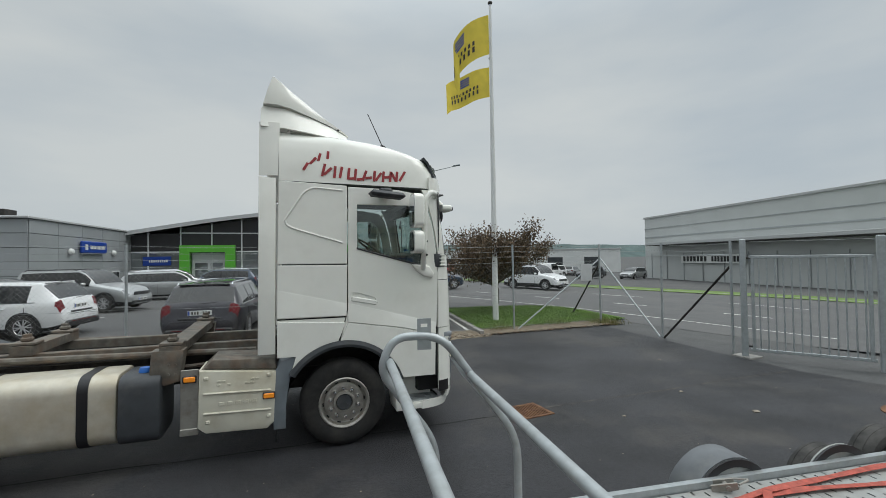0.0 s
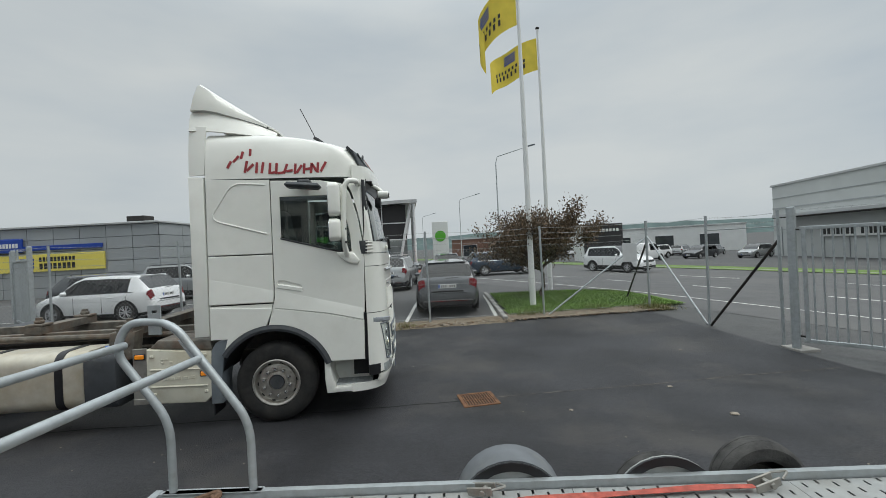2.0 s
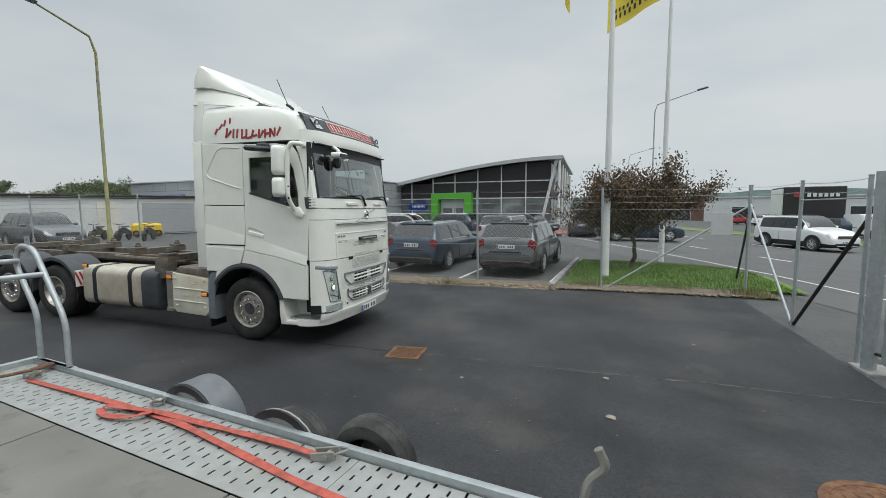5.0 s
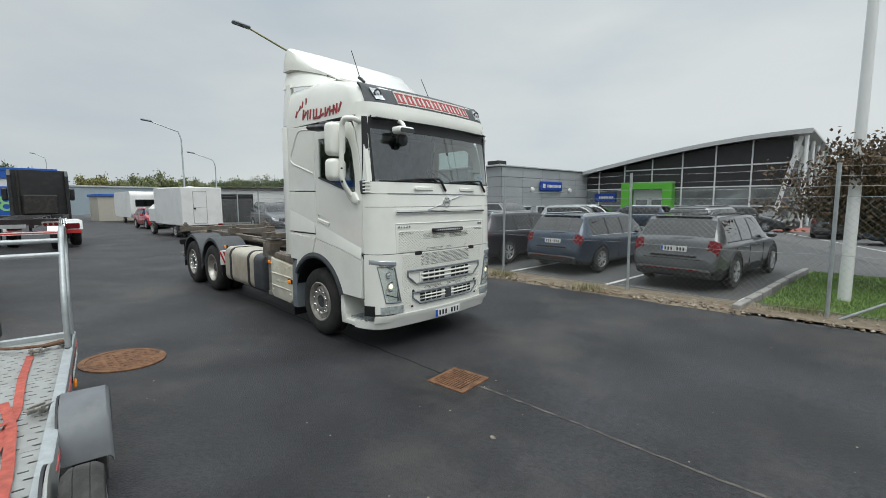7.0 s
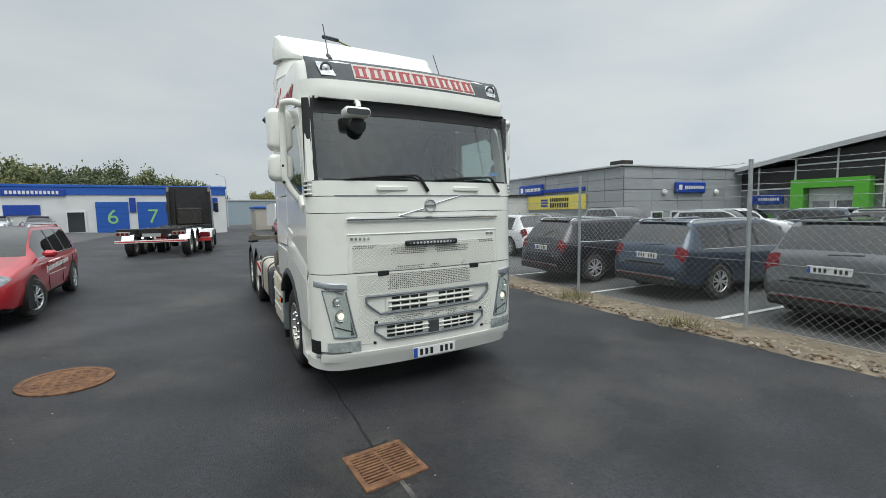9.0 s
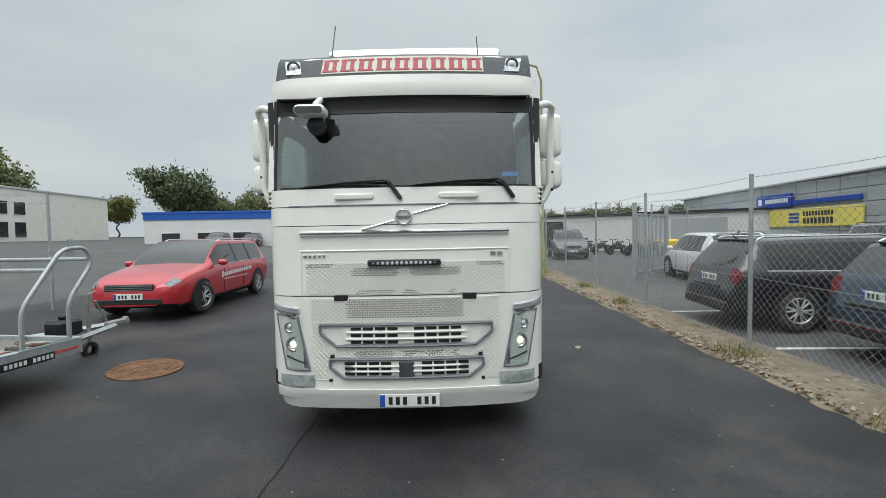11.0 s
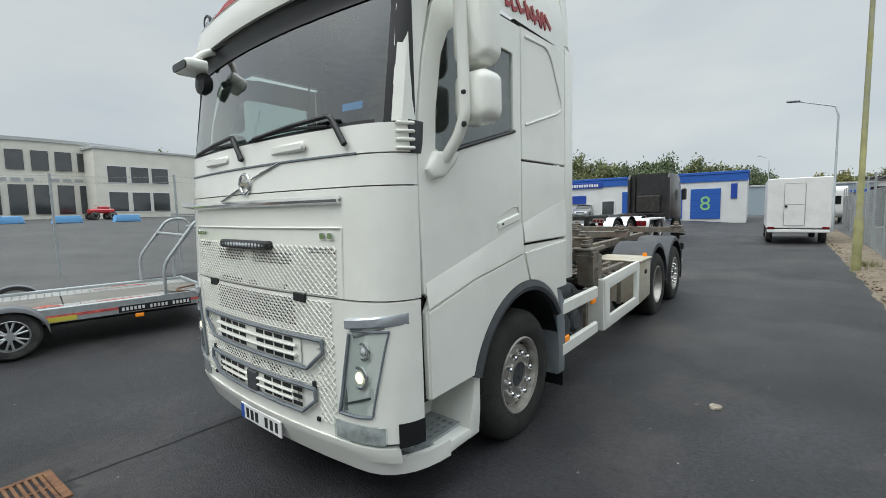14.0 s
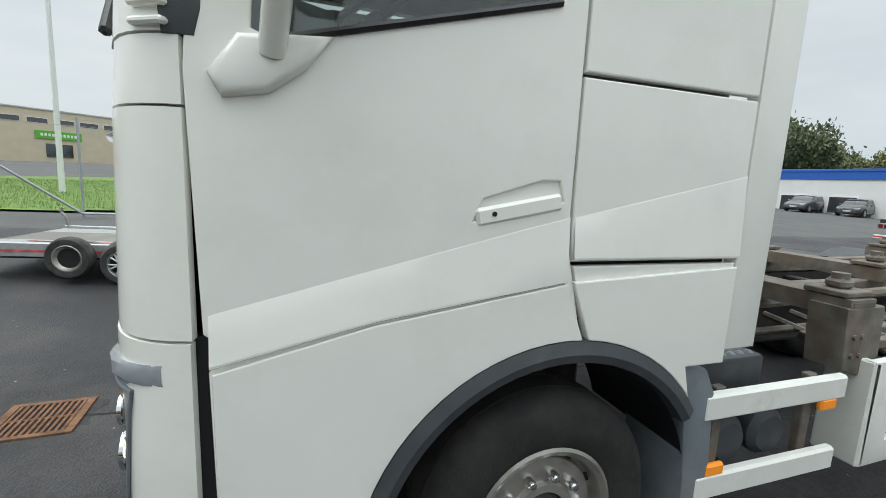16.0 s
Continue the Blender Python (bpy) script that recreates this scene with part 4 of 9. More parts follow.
def honeycomb(name, y0, y1, z0, z1, dark, sx=0.044, sz=0.019, off=0.005):
    """A raised plate with rows of small lens-shaped recesses; dark(y, z) tells which of them go through."""
    bm = bmx()
    nrow = int((z1 - z0) / sz)
    ncol = int((y1 - y0) / sx)
    lat = bmx()
    for r in range(nrow + 1):
        z = z0 + r * sz
        pts = []
        for k in range(ncol * 2 + 1):
            y = y0 + k * sx / 2
            up = ((k + r) % 2) * 2 - 1
            pts.append(front_pt(y, clamp(z + up * sz * 0.42, z0, z1), off))
        tube(lat, pts, 0.0038, 4, caps=False)
    ob = tp(name, lat, M_WHITEP, "white honeycomb grille")
    holes = bmx()
    for r in range(nrow):
        for k in range(ncol * 2):
            if (k + r) % 2:
                continue
            y, z = y0 + (k + 0.5) * sx / 2 + sx / 4, z0 + (r + 0.5) * sz
            if y > y1 - 0.02 or not dark(y, z):
                continue
            p = front_pt(y, z, off - 0.002)
            add(holes, [p + Vector(v) for v in ((0, -sx * 0.47, 0), (0, -sx * 0.2, -sz * 0.46), (0, sx * 0.2, -sz * 0.46), (0, sx * 0.47, 0), (0, sx * 0.2, sz * 0.46), (0, -sx * 0.2, sz * 0.46))], [(0, 1, 2, 3, 4, 5)])
    part("grille_opening", holes, M_HOLE, ob, "dark mesh openings")["kind"] = "stuff"
    return ob


def dark_up(y, z):
    return (z > 1.53 and (0.62 < abs(y) < 0.86 and z > 1.575)) or (1.50 < z < 1.58 and 0.06 < abs(y) < 0.46) or (z < 1.385 and abs(y) < 0.42 and noise.noise((y * 9, z * 9, 0)) > -0.15)


honeycomb("upper_grille", -0.86, 0.86, 1.345, 1.63, dark_up)
bm = bmx()
for a, b in (((-0.9, 1.345), (-0.9, 1.66)), ((-0.9, 1.72), (0.9, 1.72)), ((0.9, 1.66), (0.9, 1.345)), ((-0.9, 1.66), (-0.9, 1.72)), ((0.9, 1.66), (0.9, 1.72))):
    tube(bm, [front_pt(a[0] + (b[0] - a[0]) * i / 8, a[1] + (b[1] - a[1]) * i / 8, 0.002) for i in range(9)], 0.008, 6)
tp("grille_border", bm, M_WHITE)
for y_, w_, h_ in [(-0.86 + 0.042 * k, 0.032 if k == 0 else 0.024, 0.028) for k in range(5)] + [(0.76, 0.045, 0.035), (0.82, 0.045, 0.035)]:
    bm = bmx()
    box(bm, front_pt(y_, 1.675, 0.008), (0.01, w_, h_), 0.003)
    tp("letter_bar", bm, M_CHROME, "small chrome bar")
bm = bmx()
box(bm, front_pt(0.0, 1.612, 0.02), (0.05, 0.62, 0.055), 0.012)
lb = tp("light_bar", bm, M_BLACK, "black auxiliary light bar")
for k in range(14):
    bm = bmx()
    lathe(bm, [(0, 0.004), (0.014, 0.0), (0.017, -0.01)], front_pt(-0.26 + 0.04 * k, 1.612, 0.048), "x", 10)
    part("led_lamp", bm, M_LED, lb)

# bumper
bm = bmx()
front_band(bm, 0.33, 0.43, 3, off=0.01, xs=1.20, w=HW + 0.002)
front_band(bm, 0.43, 0.52, 3, -1.19, 1.19, off=0.01, xs=1.40, w=HW + 0.002)
front_band(bm, 0.50, 1.326, 6, -0.9, 0.9, off=0.0)
tp("bumper", bm, M_WHITE, "white front bumper", 40)
bm = bmx()
box(bm, (1.27, 0, 0.36), (0.5, 1.8, 0.05))
tp("bumper_underside", bm, M_GAP)


def dark_low(y, z):
    return (z > 1.13 and abs(y) < 0.50) or (0.80 < z < 0.86 and abs(y) < 0.45 and noise.noise((y * 7, z * 7, 3)) > -0.25)


honeycomb("lower_grille", -0.82, 0.82, 1.10, 1.31, dark_low)
honeycomb("grille_strip", -0.78, 0.78, 0.80, 0.87, dark_low)
for s in (-1, 1):
    honeycomb("grille_corner", *sorted((s * 0.68, s * 0.82)), 0.60, 1.09, lambda y, z: False, 0.045, 0.024)
    for y_, zz, w_, h_ in ((0.55, 1.315, 0.12, 0.05), (0.64, 0.80, 0.035, 0.05), (0.66, 0.60, 0.03, 0.025)):
        bm = bmx()
        box(bm, front_pt(s * y_, zz, 0.005), (0.016, w_, h_), 0.004)
        tp("bumper_opening", bm, M_GAP)


def air_intake(z0, z1, wt, wb, split):
    bm = bmx()
    loop = [(-wt, z1), (wt, z1), (wt, z1 - 0.07), (wb, z0), (-wb, z0), (-wt, z1 - 0.07), (-wt, z1)]
    path = []
    for a, b in zip(loop, loop[1:]):
        path += [front_pt(a[0] + (b[0] - a[0]) * i / 6, a[1] + (b[1] - a[1]) * i / 6, 0.02) for i in range(6)]
    tube(bm, path + [path[0], path[1]], 0.012, 6, caps=False)
    fr = tp("intake_frame", bm, M_MGREY, "grey air intake frame")
    bm = bmx()
    rows = [[front_pt(y, z, 0.012) for y in [-wb * 0.9 + 1.8 * wb * i / 8 for i in range(9)]] for z in (z0 + 0.02, z1 - 0.02)]
    shell(bm, rows, 0.004)
    part("intake_back", bm, M_WHITEP, fr)
    for sgn_ in (-1, 1):
        for r in range(3):
            for c_ in range(4):
                y0 = sgn_ * (0.07 + (0.06 if split else 0) + c_ * 0.105)
                z = z0 + 0.035 + r * (z1 - z0 - 0.07) / 2
                a = [front_pt(y0 + sgn_ * dy, z + dz, 0.0145) for dy, dz in ((0, -0.013), (0.088, -0.013), (0.088, 0.013), (0, 0.013))]
                hb = bmx()
                add(hb, a, [(0, 1, 2, 3)])
                part("intake_slot", hb, M_GAP, fr)
    for r in range(2):
        bm = bmx()
        z = z0 + 0.035 + (r + 0.5) * (z1 - z0 - 0.07) / 2
        tube(bm, [front_pt(y, z, 0.022) for y in [-wb * 0.85 + 1.7 * wb * i / 8 for i in range(9)]], 0.010, 6)
        part("slat", bm, M_WHITEP, fr)
    return fr


air_intake(0.90, 1.085, 0.74, 0.60, False)
fr = air_intake(0.625, 0.785, 0.66, 0.54, True)
bm = bmx()
box(bm, front_pt(0, 0.70, 0.022), (0.02, 0.13, 0.14), 0.01)
part("radar_cover", bm, M_DGREY, fr, "dark square sensor cover")

# number plate
bm = bmx()
box(bm, front_pt(0.02, 0.42, 0.03), (0.012, 0.52, 0.112), 0.004)
npl = tp("number_plate", bm, M_PLATE, "white number plate with dark bars")
bm = bmx()
box(bm, front_pt(-0.215, 0.42, 0.038), (0.004, 0.045, 0.104))
part("blue_band", bm, M_BLUE, npl)
bm = bmx()
for k in range(7):
    if k == 3:
        continue
    box(bm, front_pt(-0.145 + 0.062 * k, 0.42, 0.038), (0.004, 0.034, 0.068))
part("plate_bar", bm, M_INK, npl)

# headlamps, corner pieces and fog lamps
for s in (-1, 1):
    bm = bmx()
    rows = []
    for z in (0.55, 0.70, 0.9, 1.1, 1.24, 1.326):
        r = [p for p in full_front(z, off=0.004, xs=1.425) if s * p[1] >= 0.88 - 1e-6]
        rows.append(r)
    shell(bm, rows, 0.03)
    cp = tp("corner_panel", bm, M_WHITE, "white bumper corner panel", 45)
    bm = bmx()
    rows = []
    for i in range(7):
        t = i / 6
        z = 0.70 + 0.47 * t
        ya, yb = 0.86 + 0.10 * t, 1.06 + 0.09 * t
        rows.append([front_pt(s * (ya + (yb - ya) * k / 5), z, 0.012) for k in range(6)])
    shell(bm, rows, 0.006)
    hl = tp("headlamp", bm, M_LENS, "clear headlamp with lit projector")
    bm = bmx()
    rows = [[Vector((-0.004, 0, 0)) + (p + (Vector((0.0, 0, 0)))) for p in r] for r in [[front_pt(s * (0.865 + 0.10 * i / 6 + 0.19 * k / 5), 0.705 + 0.455 * i / 6, 0.007) for k in range(6)] for i in range(7)]]
    shell(bm, rows, 0.004)
    part("reflector", bm, mat("grey_reflector", (0.36, 0.38, 0.38), 0.22, metal=0.6, var=0.7, scale=9), hl, "grey lamp reflector")
    for zz, rr, m_ in ((0.91, 0.066, M_CHROME), (1.06, 0.050, M_CHROME)):
        bm = bmx()
        c = front_pt(s * (0.965 + (zz - 0.8) * 0.2), zz, 0.006)
        lathe(bm, [(rr, -0.01), (rr, 0.002), (rr * 0.8, 0.004), (rr * 0.7, 0.0)], c, "x", 20)
        part("lamp_ring", bm, m_, hl)
        bm = bmx()
        lathe(bm, [(rr * 0.5, 0.0), (rr * 0.35, 0.006), (0.001, 0.008)], c, "x", 16)
        part("bulb", bm, M_LAMP if zz == 0.91 else M_LED, hl)
    bm = bmx()
    pts = [(0.82, 0.66), (0.94, 1.18), (1.22, 1.20)]
    tube(bm, [front_pt(s * y, z, 0.012) for y, z in ((0.845, 0.69), (0.87, 0.80), (0.90, 0.95), (0.94, 1.15))], 0.010, 6)
    tube(bm, [front_pt(s * y, z, 0.012) for y, z in ((0.845, 0.69), (0.90, 0.69), (0.98, 0.69), (1.06, 0.70))], 0.010, 6)
    part("lamp_bezel", bm, M_MGREY, hl)
    bm = bmx()
    tube(bm, [front_pt(s * (1.062 + 0.09 * i / 6), 0.70 + 0.47 * i / 6, 0.013) for i in range(7)], 0.006, 6)
    tube(bm, [front_pt(s * (0.955 + 0.20 * i / 5), 1.172, 0.013) for i in range(6)], 0.007, 6)
    part("lamp_seal", bm, M_MGREY, hl, "grey lamp edge")
    for z_ in (0.745, 1.135):
        bm = bmx()
        ya = 0.875 + 0.21 * (z_ - 0.70)
        shell(bm, [[front_pt(s * (ya + 0.17 * i / 5), z_ + dz_ + 0.012 * i, 0.0105) for i in range(6)] for dz_ in (-0.007, 0.007)], 0.003)
        part("lamp_facet", bm, M_CHROME if z_ > 0.8 else M_DGREY, hl)
    bm = bmx()
    rows = [[front_pt(s * y, z + (1.22 - y) * -0.10, 0.02 + o) for y in (0.93, 1.0, 1.08, 1.15, 1.19, 1.215)] for z, o in ((1.205, 0.0), (1.215, 0.012), (1.255, 0.012), (1.265, 0.0))]
    shell(bm, rows, 0.02)
    tp("daytime_light", bm, mat("silver_lamp_lens", (0.42, 0.45, 0.48), 0.2, metal=0.4, var=0.1, scale=30), "silver daytime running light")
    bm = bmx()
    rows = [[front_pt(s * y, z, 0.016) for y in (0.80, 0.9, 1.0, 1.08, 1.13)] for z in (0.535, 0.60, 0.645)]
    shell(bm, rows, 0.008)
    fl = tp("fog_lamp", bm, M_LENS, "clear fog lamp strip")
    bm = bmx()
    rows = [[front_pt(s * y, z, 0.010) for y in (0.81, 0.9, 1.0, 1.08, 1.12)] for z in (0.54, 0.60, 0.64)]
    shell(bm, rows, 0.004)
    part("reflector", bm, mat("fog_reflector", (0.66, 0.68, 0.67), 0.25, metal=0.4, var=0.4, scale=14), fl)
    bm = bmx()
    rows = [[(px_ + 0.004, py_ + s * 0.004, z) for px_, py_, _ in full_front(z, off=0.006) if s * py_ > 1.17] for z in (0.525, 0.59, 0.66)]
    shell(bm, rows, 0.01)
    tp("corner_cap", bm, M_BLACK, "black bumper corner cap")
    # black gap between door and bumper corner
    bm = bmx()
    prism(bm, [(1.34, 0.72), (1.42, 0.72), (1.45, 1.2), (1.44, 1.335), (1.34, 1.335), (1.34, 1.2)], "y", s * (HW - 0.08), s * (HW - 0.036))
    tp("door_gap_seal", bm, M_BLACK)

# sticker, microphone lead and dark inner visor behind the windscreen
bm = bmx()
shell(bm, [[front_pt(y, z, -0.022) for y in (0.86, 0.93, 1.0)] for z in (2.345, 2.385)], 0.002)
tp("blue_sticker", bm, mat("blue_sticker", (0.03, 0.22, 0.55), 0.4), "small blue sticker on the windscreen")
bm = bmx()
tube(bm, [(1.30, 0.10, 2.28), (1.30, 0.16, 2.72), (1.32, 0.28, 2.84), (1.34, 0.40, 2.74)], 0.006, 6, bend=0.12)
tube(bm, [(1.34, 0.40, 2.75), (1.345, 0.42, 2.70)], 0.015, 8)
tp("microphone_lead", bm, M_BLACK, "thin black microphone lead")
for y in (-0.55, 0.55):
    bm = bmx()
    box(bm, (1.36, y, 2.95), (0.03, 0.95, 0.16), 0.012, (0, 24, 0))
    tp("inner_visor", bm, M_BLACK, "black inner sun visor")

# wipers
for y0, y1 in ((-0.02, -0.85), (0.95, 0.10)):
    bm = bmx()
    p = front_pt(y0, 2.155, 0.035)
    q = front_pt(y0 - 0.10, 2.30, 0.03)
    e = front_pt(y1, 2.275, 0.015)
    tube(bm, [p, q, q + Vector((0, -0.03, 0.02)), (q + e) / 2 + Vector((0.0, 0, 0.02)), e], 0.013, 6, bend=0.03)
    box(bm, (p + q) / 2, (0.03, 0.035, 0.19), 0.01, (math.degrees(math.atan2(0.10, 0.145)), 0, 0))
    wp = tp("wiper", bm, M_BLACK, "black windscreen wiper")
    bm = bmx()
    tube(bm, [front_pt(y1 + (q.y - y1) * i / 8 - 0.05, 2.268 + 0.02 * math.sin(i / 8 * 3.1), 0.010) for i in range(9)], 0.009, 5)
    part("blade", bm, M_BLACK, wp)

# mirrors: wing mirrors both sides, ramp and front mirror on the right
M_MIRROR = mat("mirror_glass", (0.8, 0.82, 0.83), 0.02, metal=1.0, var=0.01)
for s in (-1, 1):
    bm = bmx()
    y = s * 1.385
    tube(bm, [(1.37, s * (HW - 0.02), 3.0), (1.36, s * (HW + 0.07), 3.03), (1.27, y, 3.03), (1.215, y, 2.95), (1.195, y, 2.62), (1.19, y, 2.30), (1.19, s * 1.34, 2.20), (1.21, s * (HW + 0.02), 2.08)], 0.034, 10, bend=0.03)
    prism(bm, [(1.33, 1.965), (1.36, 2.02), (1.29, 2.12), (1.18, 2.13), (1.06, 2.14), (1.13, 2.05), (1.22, 1.985)], "y", s * (HW - 0.02), s * (HW + 0.035), bev=0.02)
    wm = tp("wing_mirror", bm, M_WHITE, "white double wing mirror", 50)
    for z0, z1 in ((2.58, 3.00), (2.27, 2.55)):
        bm = bmx()
        yc = s * 1.40
        prism(bm, rrect(yc - 0.12, z0, yc + 0.12, z1, 0.07, 6), "x", 1.03, 1.165, bev=0.045)
        part("mirror_housing", bm, M_WHITE, wm, "", 60)
        bm = bmx()
        prism(bm, rrect(yc - 0.10, z0 + 0.025, yc + 0.10, z1 - 0.025, 0.055, 6), "x", 1.022, 1.029)
        part("mirror_glass", bm, M_MIRROR, wm)
    for zz in (2.42, 2.255):
        bm = bmx()
        box(bm, (1.215, y + s * 0.012, zz), (0.022, 0.03, 0.03), 0.008)
        part("paint_chip", bm, M_BLACK, wm)
bm = bmx()
box(bm, (0.72, -(HW + 0.16), 2.97), (0.42, 0.20, 0.07), 0.03, (0, 4, 0))
box(bm, (0.72, -(HW + 0.06), 3.03), (0.16, 0.14, 0.06), 0.02)
tp("kerb_mirror", bm, M_DGREY, "dark grey kerb mirror above the door")
bm = bmx()
tube(bm, [(1.50, -0.72, 3.06), (1.60, -0.72, 3.02), (1.66, -0.74, 2.96)], 0.028, 8, bend=0.05)
prism(bm, rrect(-0.90, 2.865, -0.64, 2.955, 0.04, 5), "x", 1.61, 1.76, bev=0.03)
fm = tp("front_mirror", bm, M_WHITE, "white front blind-spot mirror", 60)
bm = bmx()
prism(bm, rrect(-0.885, 2.875, -0.655, 2.93, 0.025, 4), "x", 1.755, 1.765)
part("mirror_face", bm, M_DGREY, fm)
bm = bmx()
tube(bm, [(1.64, -0.74, 2.93), (1.60, -0.74, 2.86)], 0.02, 8)
lathe(bm, [(0.0, -0.05), (0.06, -0.045), (0.085, -0.01), (0.08, 0.03), (0.0, 0.045)], (1.61, -0.74, 2.80), "x", 16)
part("mirror_back", bm, M_BLACK, fm, "black round blind-spot mirror", 50)

# antennas
for x, y, z, dx, h in ((0.80, -0.79, 3.70, -0.20, 0.42), (0.60, 0.76, 3.71, -0.20, 0.36)):
    bm = bmx()
    tube(bm, [(x, y, z), (x + dx, y, z + h)], 0.006, 6)
    tube(bm, [(x + 0.09, y, z - 0.06), (x + 0.02, y, z - 0.005), (x - 0.03, y, z + 0.02)], 0.022, 8)
    tp("antenna", bm, M_BLACK, "thin black whip antenna")
bm = bmx()
tube(bm, [(1.10, 0.85, 3.53), (0.97, 0.87, 3.61)], 0.012, 6)
tp("antenna", bm, M_BLACK)

# hand-painted strokes on the cab side, drawn as plain slanted bars
STROKES = [(-0.20, 3.29, 0.10, 60), (-0.12, 3.36, 0.11, 50), (-0.05, 3.40, 0.12, 75), (0.05, 3.43, 0.12, 85),
           (0.0, 3.26, 0.15, 78), (0.05, 3.25, 0.12, 45), (0.13, 3.245, 0.14, 85), (0.20, 3.245, 0.14, 80), (0.29, 3.235, 0.14, 85), (0.37, 3.23, 0.14, 85),
           (0.48, 3.225, 0.13, 70), (0.53, 3.20, 0.08, 10), (0.60, 3.225, 0.13, 85), (0.65, 3.22, 0.12, 55), (0.71, 3.225, 0.13, 85), (0.75, 3.22, 0.09, 5),
           (0.80, 3.23, 0.13, 85), (0.84, 3.23, 0.12, -60), (0.88, 3.235, 0.13, 85), (0.95, 3.245, 0.14, 60), (0.33, 3.18, 0.07, 8), (0.42, 3.175, 0.07, 8)]
for s in (-1, 1):
    for x, z, L, a in STROKES:
        bm = bmx()
        y = float(np.interp(z, [3.08, 3.3, 3.5], [1.235, 1.224, 1.190])) + 0.007
        if s > 0:
            x, a = 0.78 - x, a - 25
        box(bm, (x, s * y, z - 0.01), (L, 0.006, 0.030), 0, (0, -a, 0))
        tp("painted_bar", bm, M_REDP, "dark red hand-painted stroke")


# -- wheels
def wheel_mesh_sets():
    t = bmx()
    R, W = 0.505, 0.30
    lathe(t, [(0.285, -W / 2 + 0.02), (0.33, -W / 2), (0.43, -W / 2 - 0.004), (0.475, -W / 2 + 0.02), (R - 0.006, -W / 2 + 0.05), (R, -0.06), (R - 0.008, -0.058), (R - 0.008, -0.048), (R, -0.046),
              (R, 0.046), (R - 0.008, 0.048), (R - 0.008, 0.058), (R, 0.06), (R - 0.006, W / 2 - 0.05), (0.475, W / 2 - 0.02), (0.43, W / 2 + 0.004), (0.33, W / 2), (0.285, W / 2 - 0.02)], n=56)
    ty = link("tyre", t, M_RUBBER)
    r = bmx()
    lathe(r, [(0.29, 0.13), (0.298, 0.14), (0.285, 0.147), (0.262, 0.135), (0.25, 0.08), (0.238, 0.075), (0.228, 0.095), (0.19, 0.105), (0.135, 0.10), (0.128, 0.12), (0.10, 0.125), (0.09, 0.06), (0.0, 0.055)], n=48)
    lathe(r, [(0.29, -0.13), (0.25, -0.1), (0.25, 0.08)], n=36)
    rm = link("rim", r, M_RIM)
    f = bmx()
    lathe(f, [(0.295, 0.128), (0.297, 0.142), (0.28, 0.146), (0.25, 0.11), (0.235, 0.01), (0.20, -0.005), (0.15, -0.01), (0.145, 0.04), (0.12, 0.07), (0.0, 0.075)], n=48)
    rr = link("rim", f, M_RIM)
    nt = bmx()
    lathe(nt, [(0.0, 0.048), (0.014, 0.045), (0.021, 0.032), (0.024, 0.0)], n=10)
    nu = link("nut", nt, M_CHROME)
    d = bmx()
    lathe(d, [(0.011, 0.002), (0.022, 0.003), (0.022, -0.01)], n=10)
    box(d, (0, 0.002, 0), (0.034, 0.004, 0.034))
    ho = link("hand_hole", d, M_GAP)
    cp = bmx()
    lathe(cp, [(0.0, 0.066), (0.088, 0.068), (0.092, 0.06)], n=24)
    for k in range(3):
        box(cp, (0.04 * math.cos(k * 2.09), 0.07, 0.04 * math.sin(k * 2.09)), (0.08, 0.006, 0.012), 0, (0, -math.degrees(k * 2.09), 0))
    ca = link("hub_cap", cp, M_DGREY)
    obs = [ty, rm, rr, nu, ho, ca]
    ms = [o.data for o in obs]
    for o in obs:
        bpy.data.objects.remove(o)
    return ms


TYRE, RIM_F, RIM_R, NUT, HHOLE, HUBCAP = wheel_mesh_sets()


def lorry_wheel(x, y, s, rear=False, z=AZ):
    w = empty("wheel", (x - AX, y, z), (0, random.uniform(0, 36), 0 if s > 0 else 180), truck)
    share("tyre", TYRE, w)
    share("rim", RIM_R if rear else RIM_F, w)
    share("hub_cap", HUBCAP, w, (0, 0.045 if not rear else 0.01, 0))
    for k in range(10):
        a = 2 * math.pi * k / 10
        share("nut", NUT, w, (0.167 * math.cos(a), 0.102 if not rear else -0.008, 0.167 * math.sin(a)))
    for k in range(10):
        a = 2 * math.pi * (k + 0.5) / 10
        if not rear:
            share("hand_hole", HHOLE, w, (0.244 * math.cos(a), 0.078, 0.244 * math.sin(a)), (0, -math.degrees(a), 0))
    return w


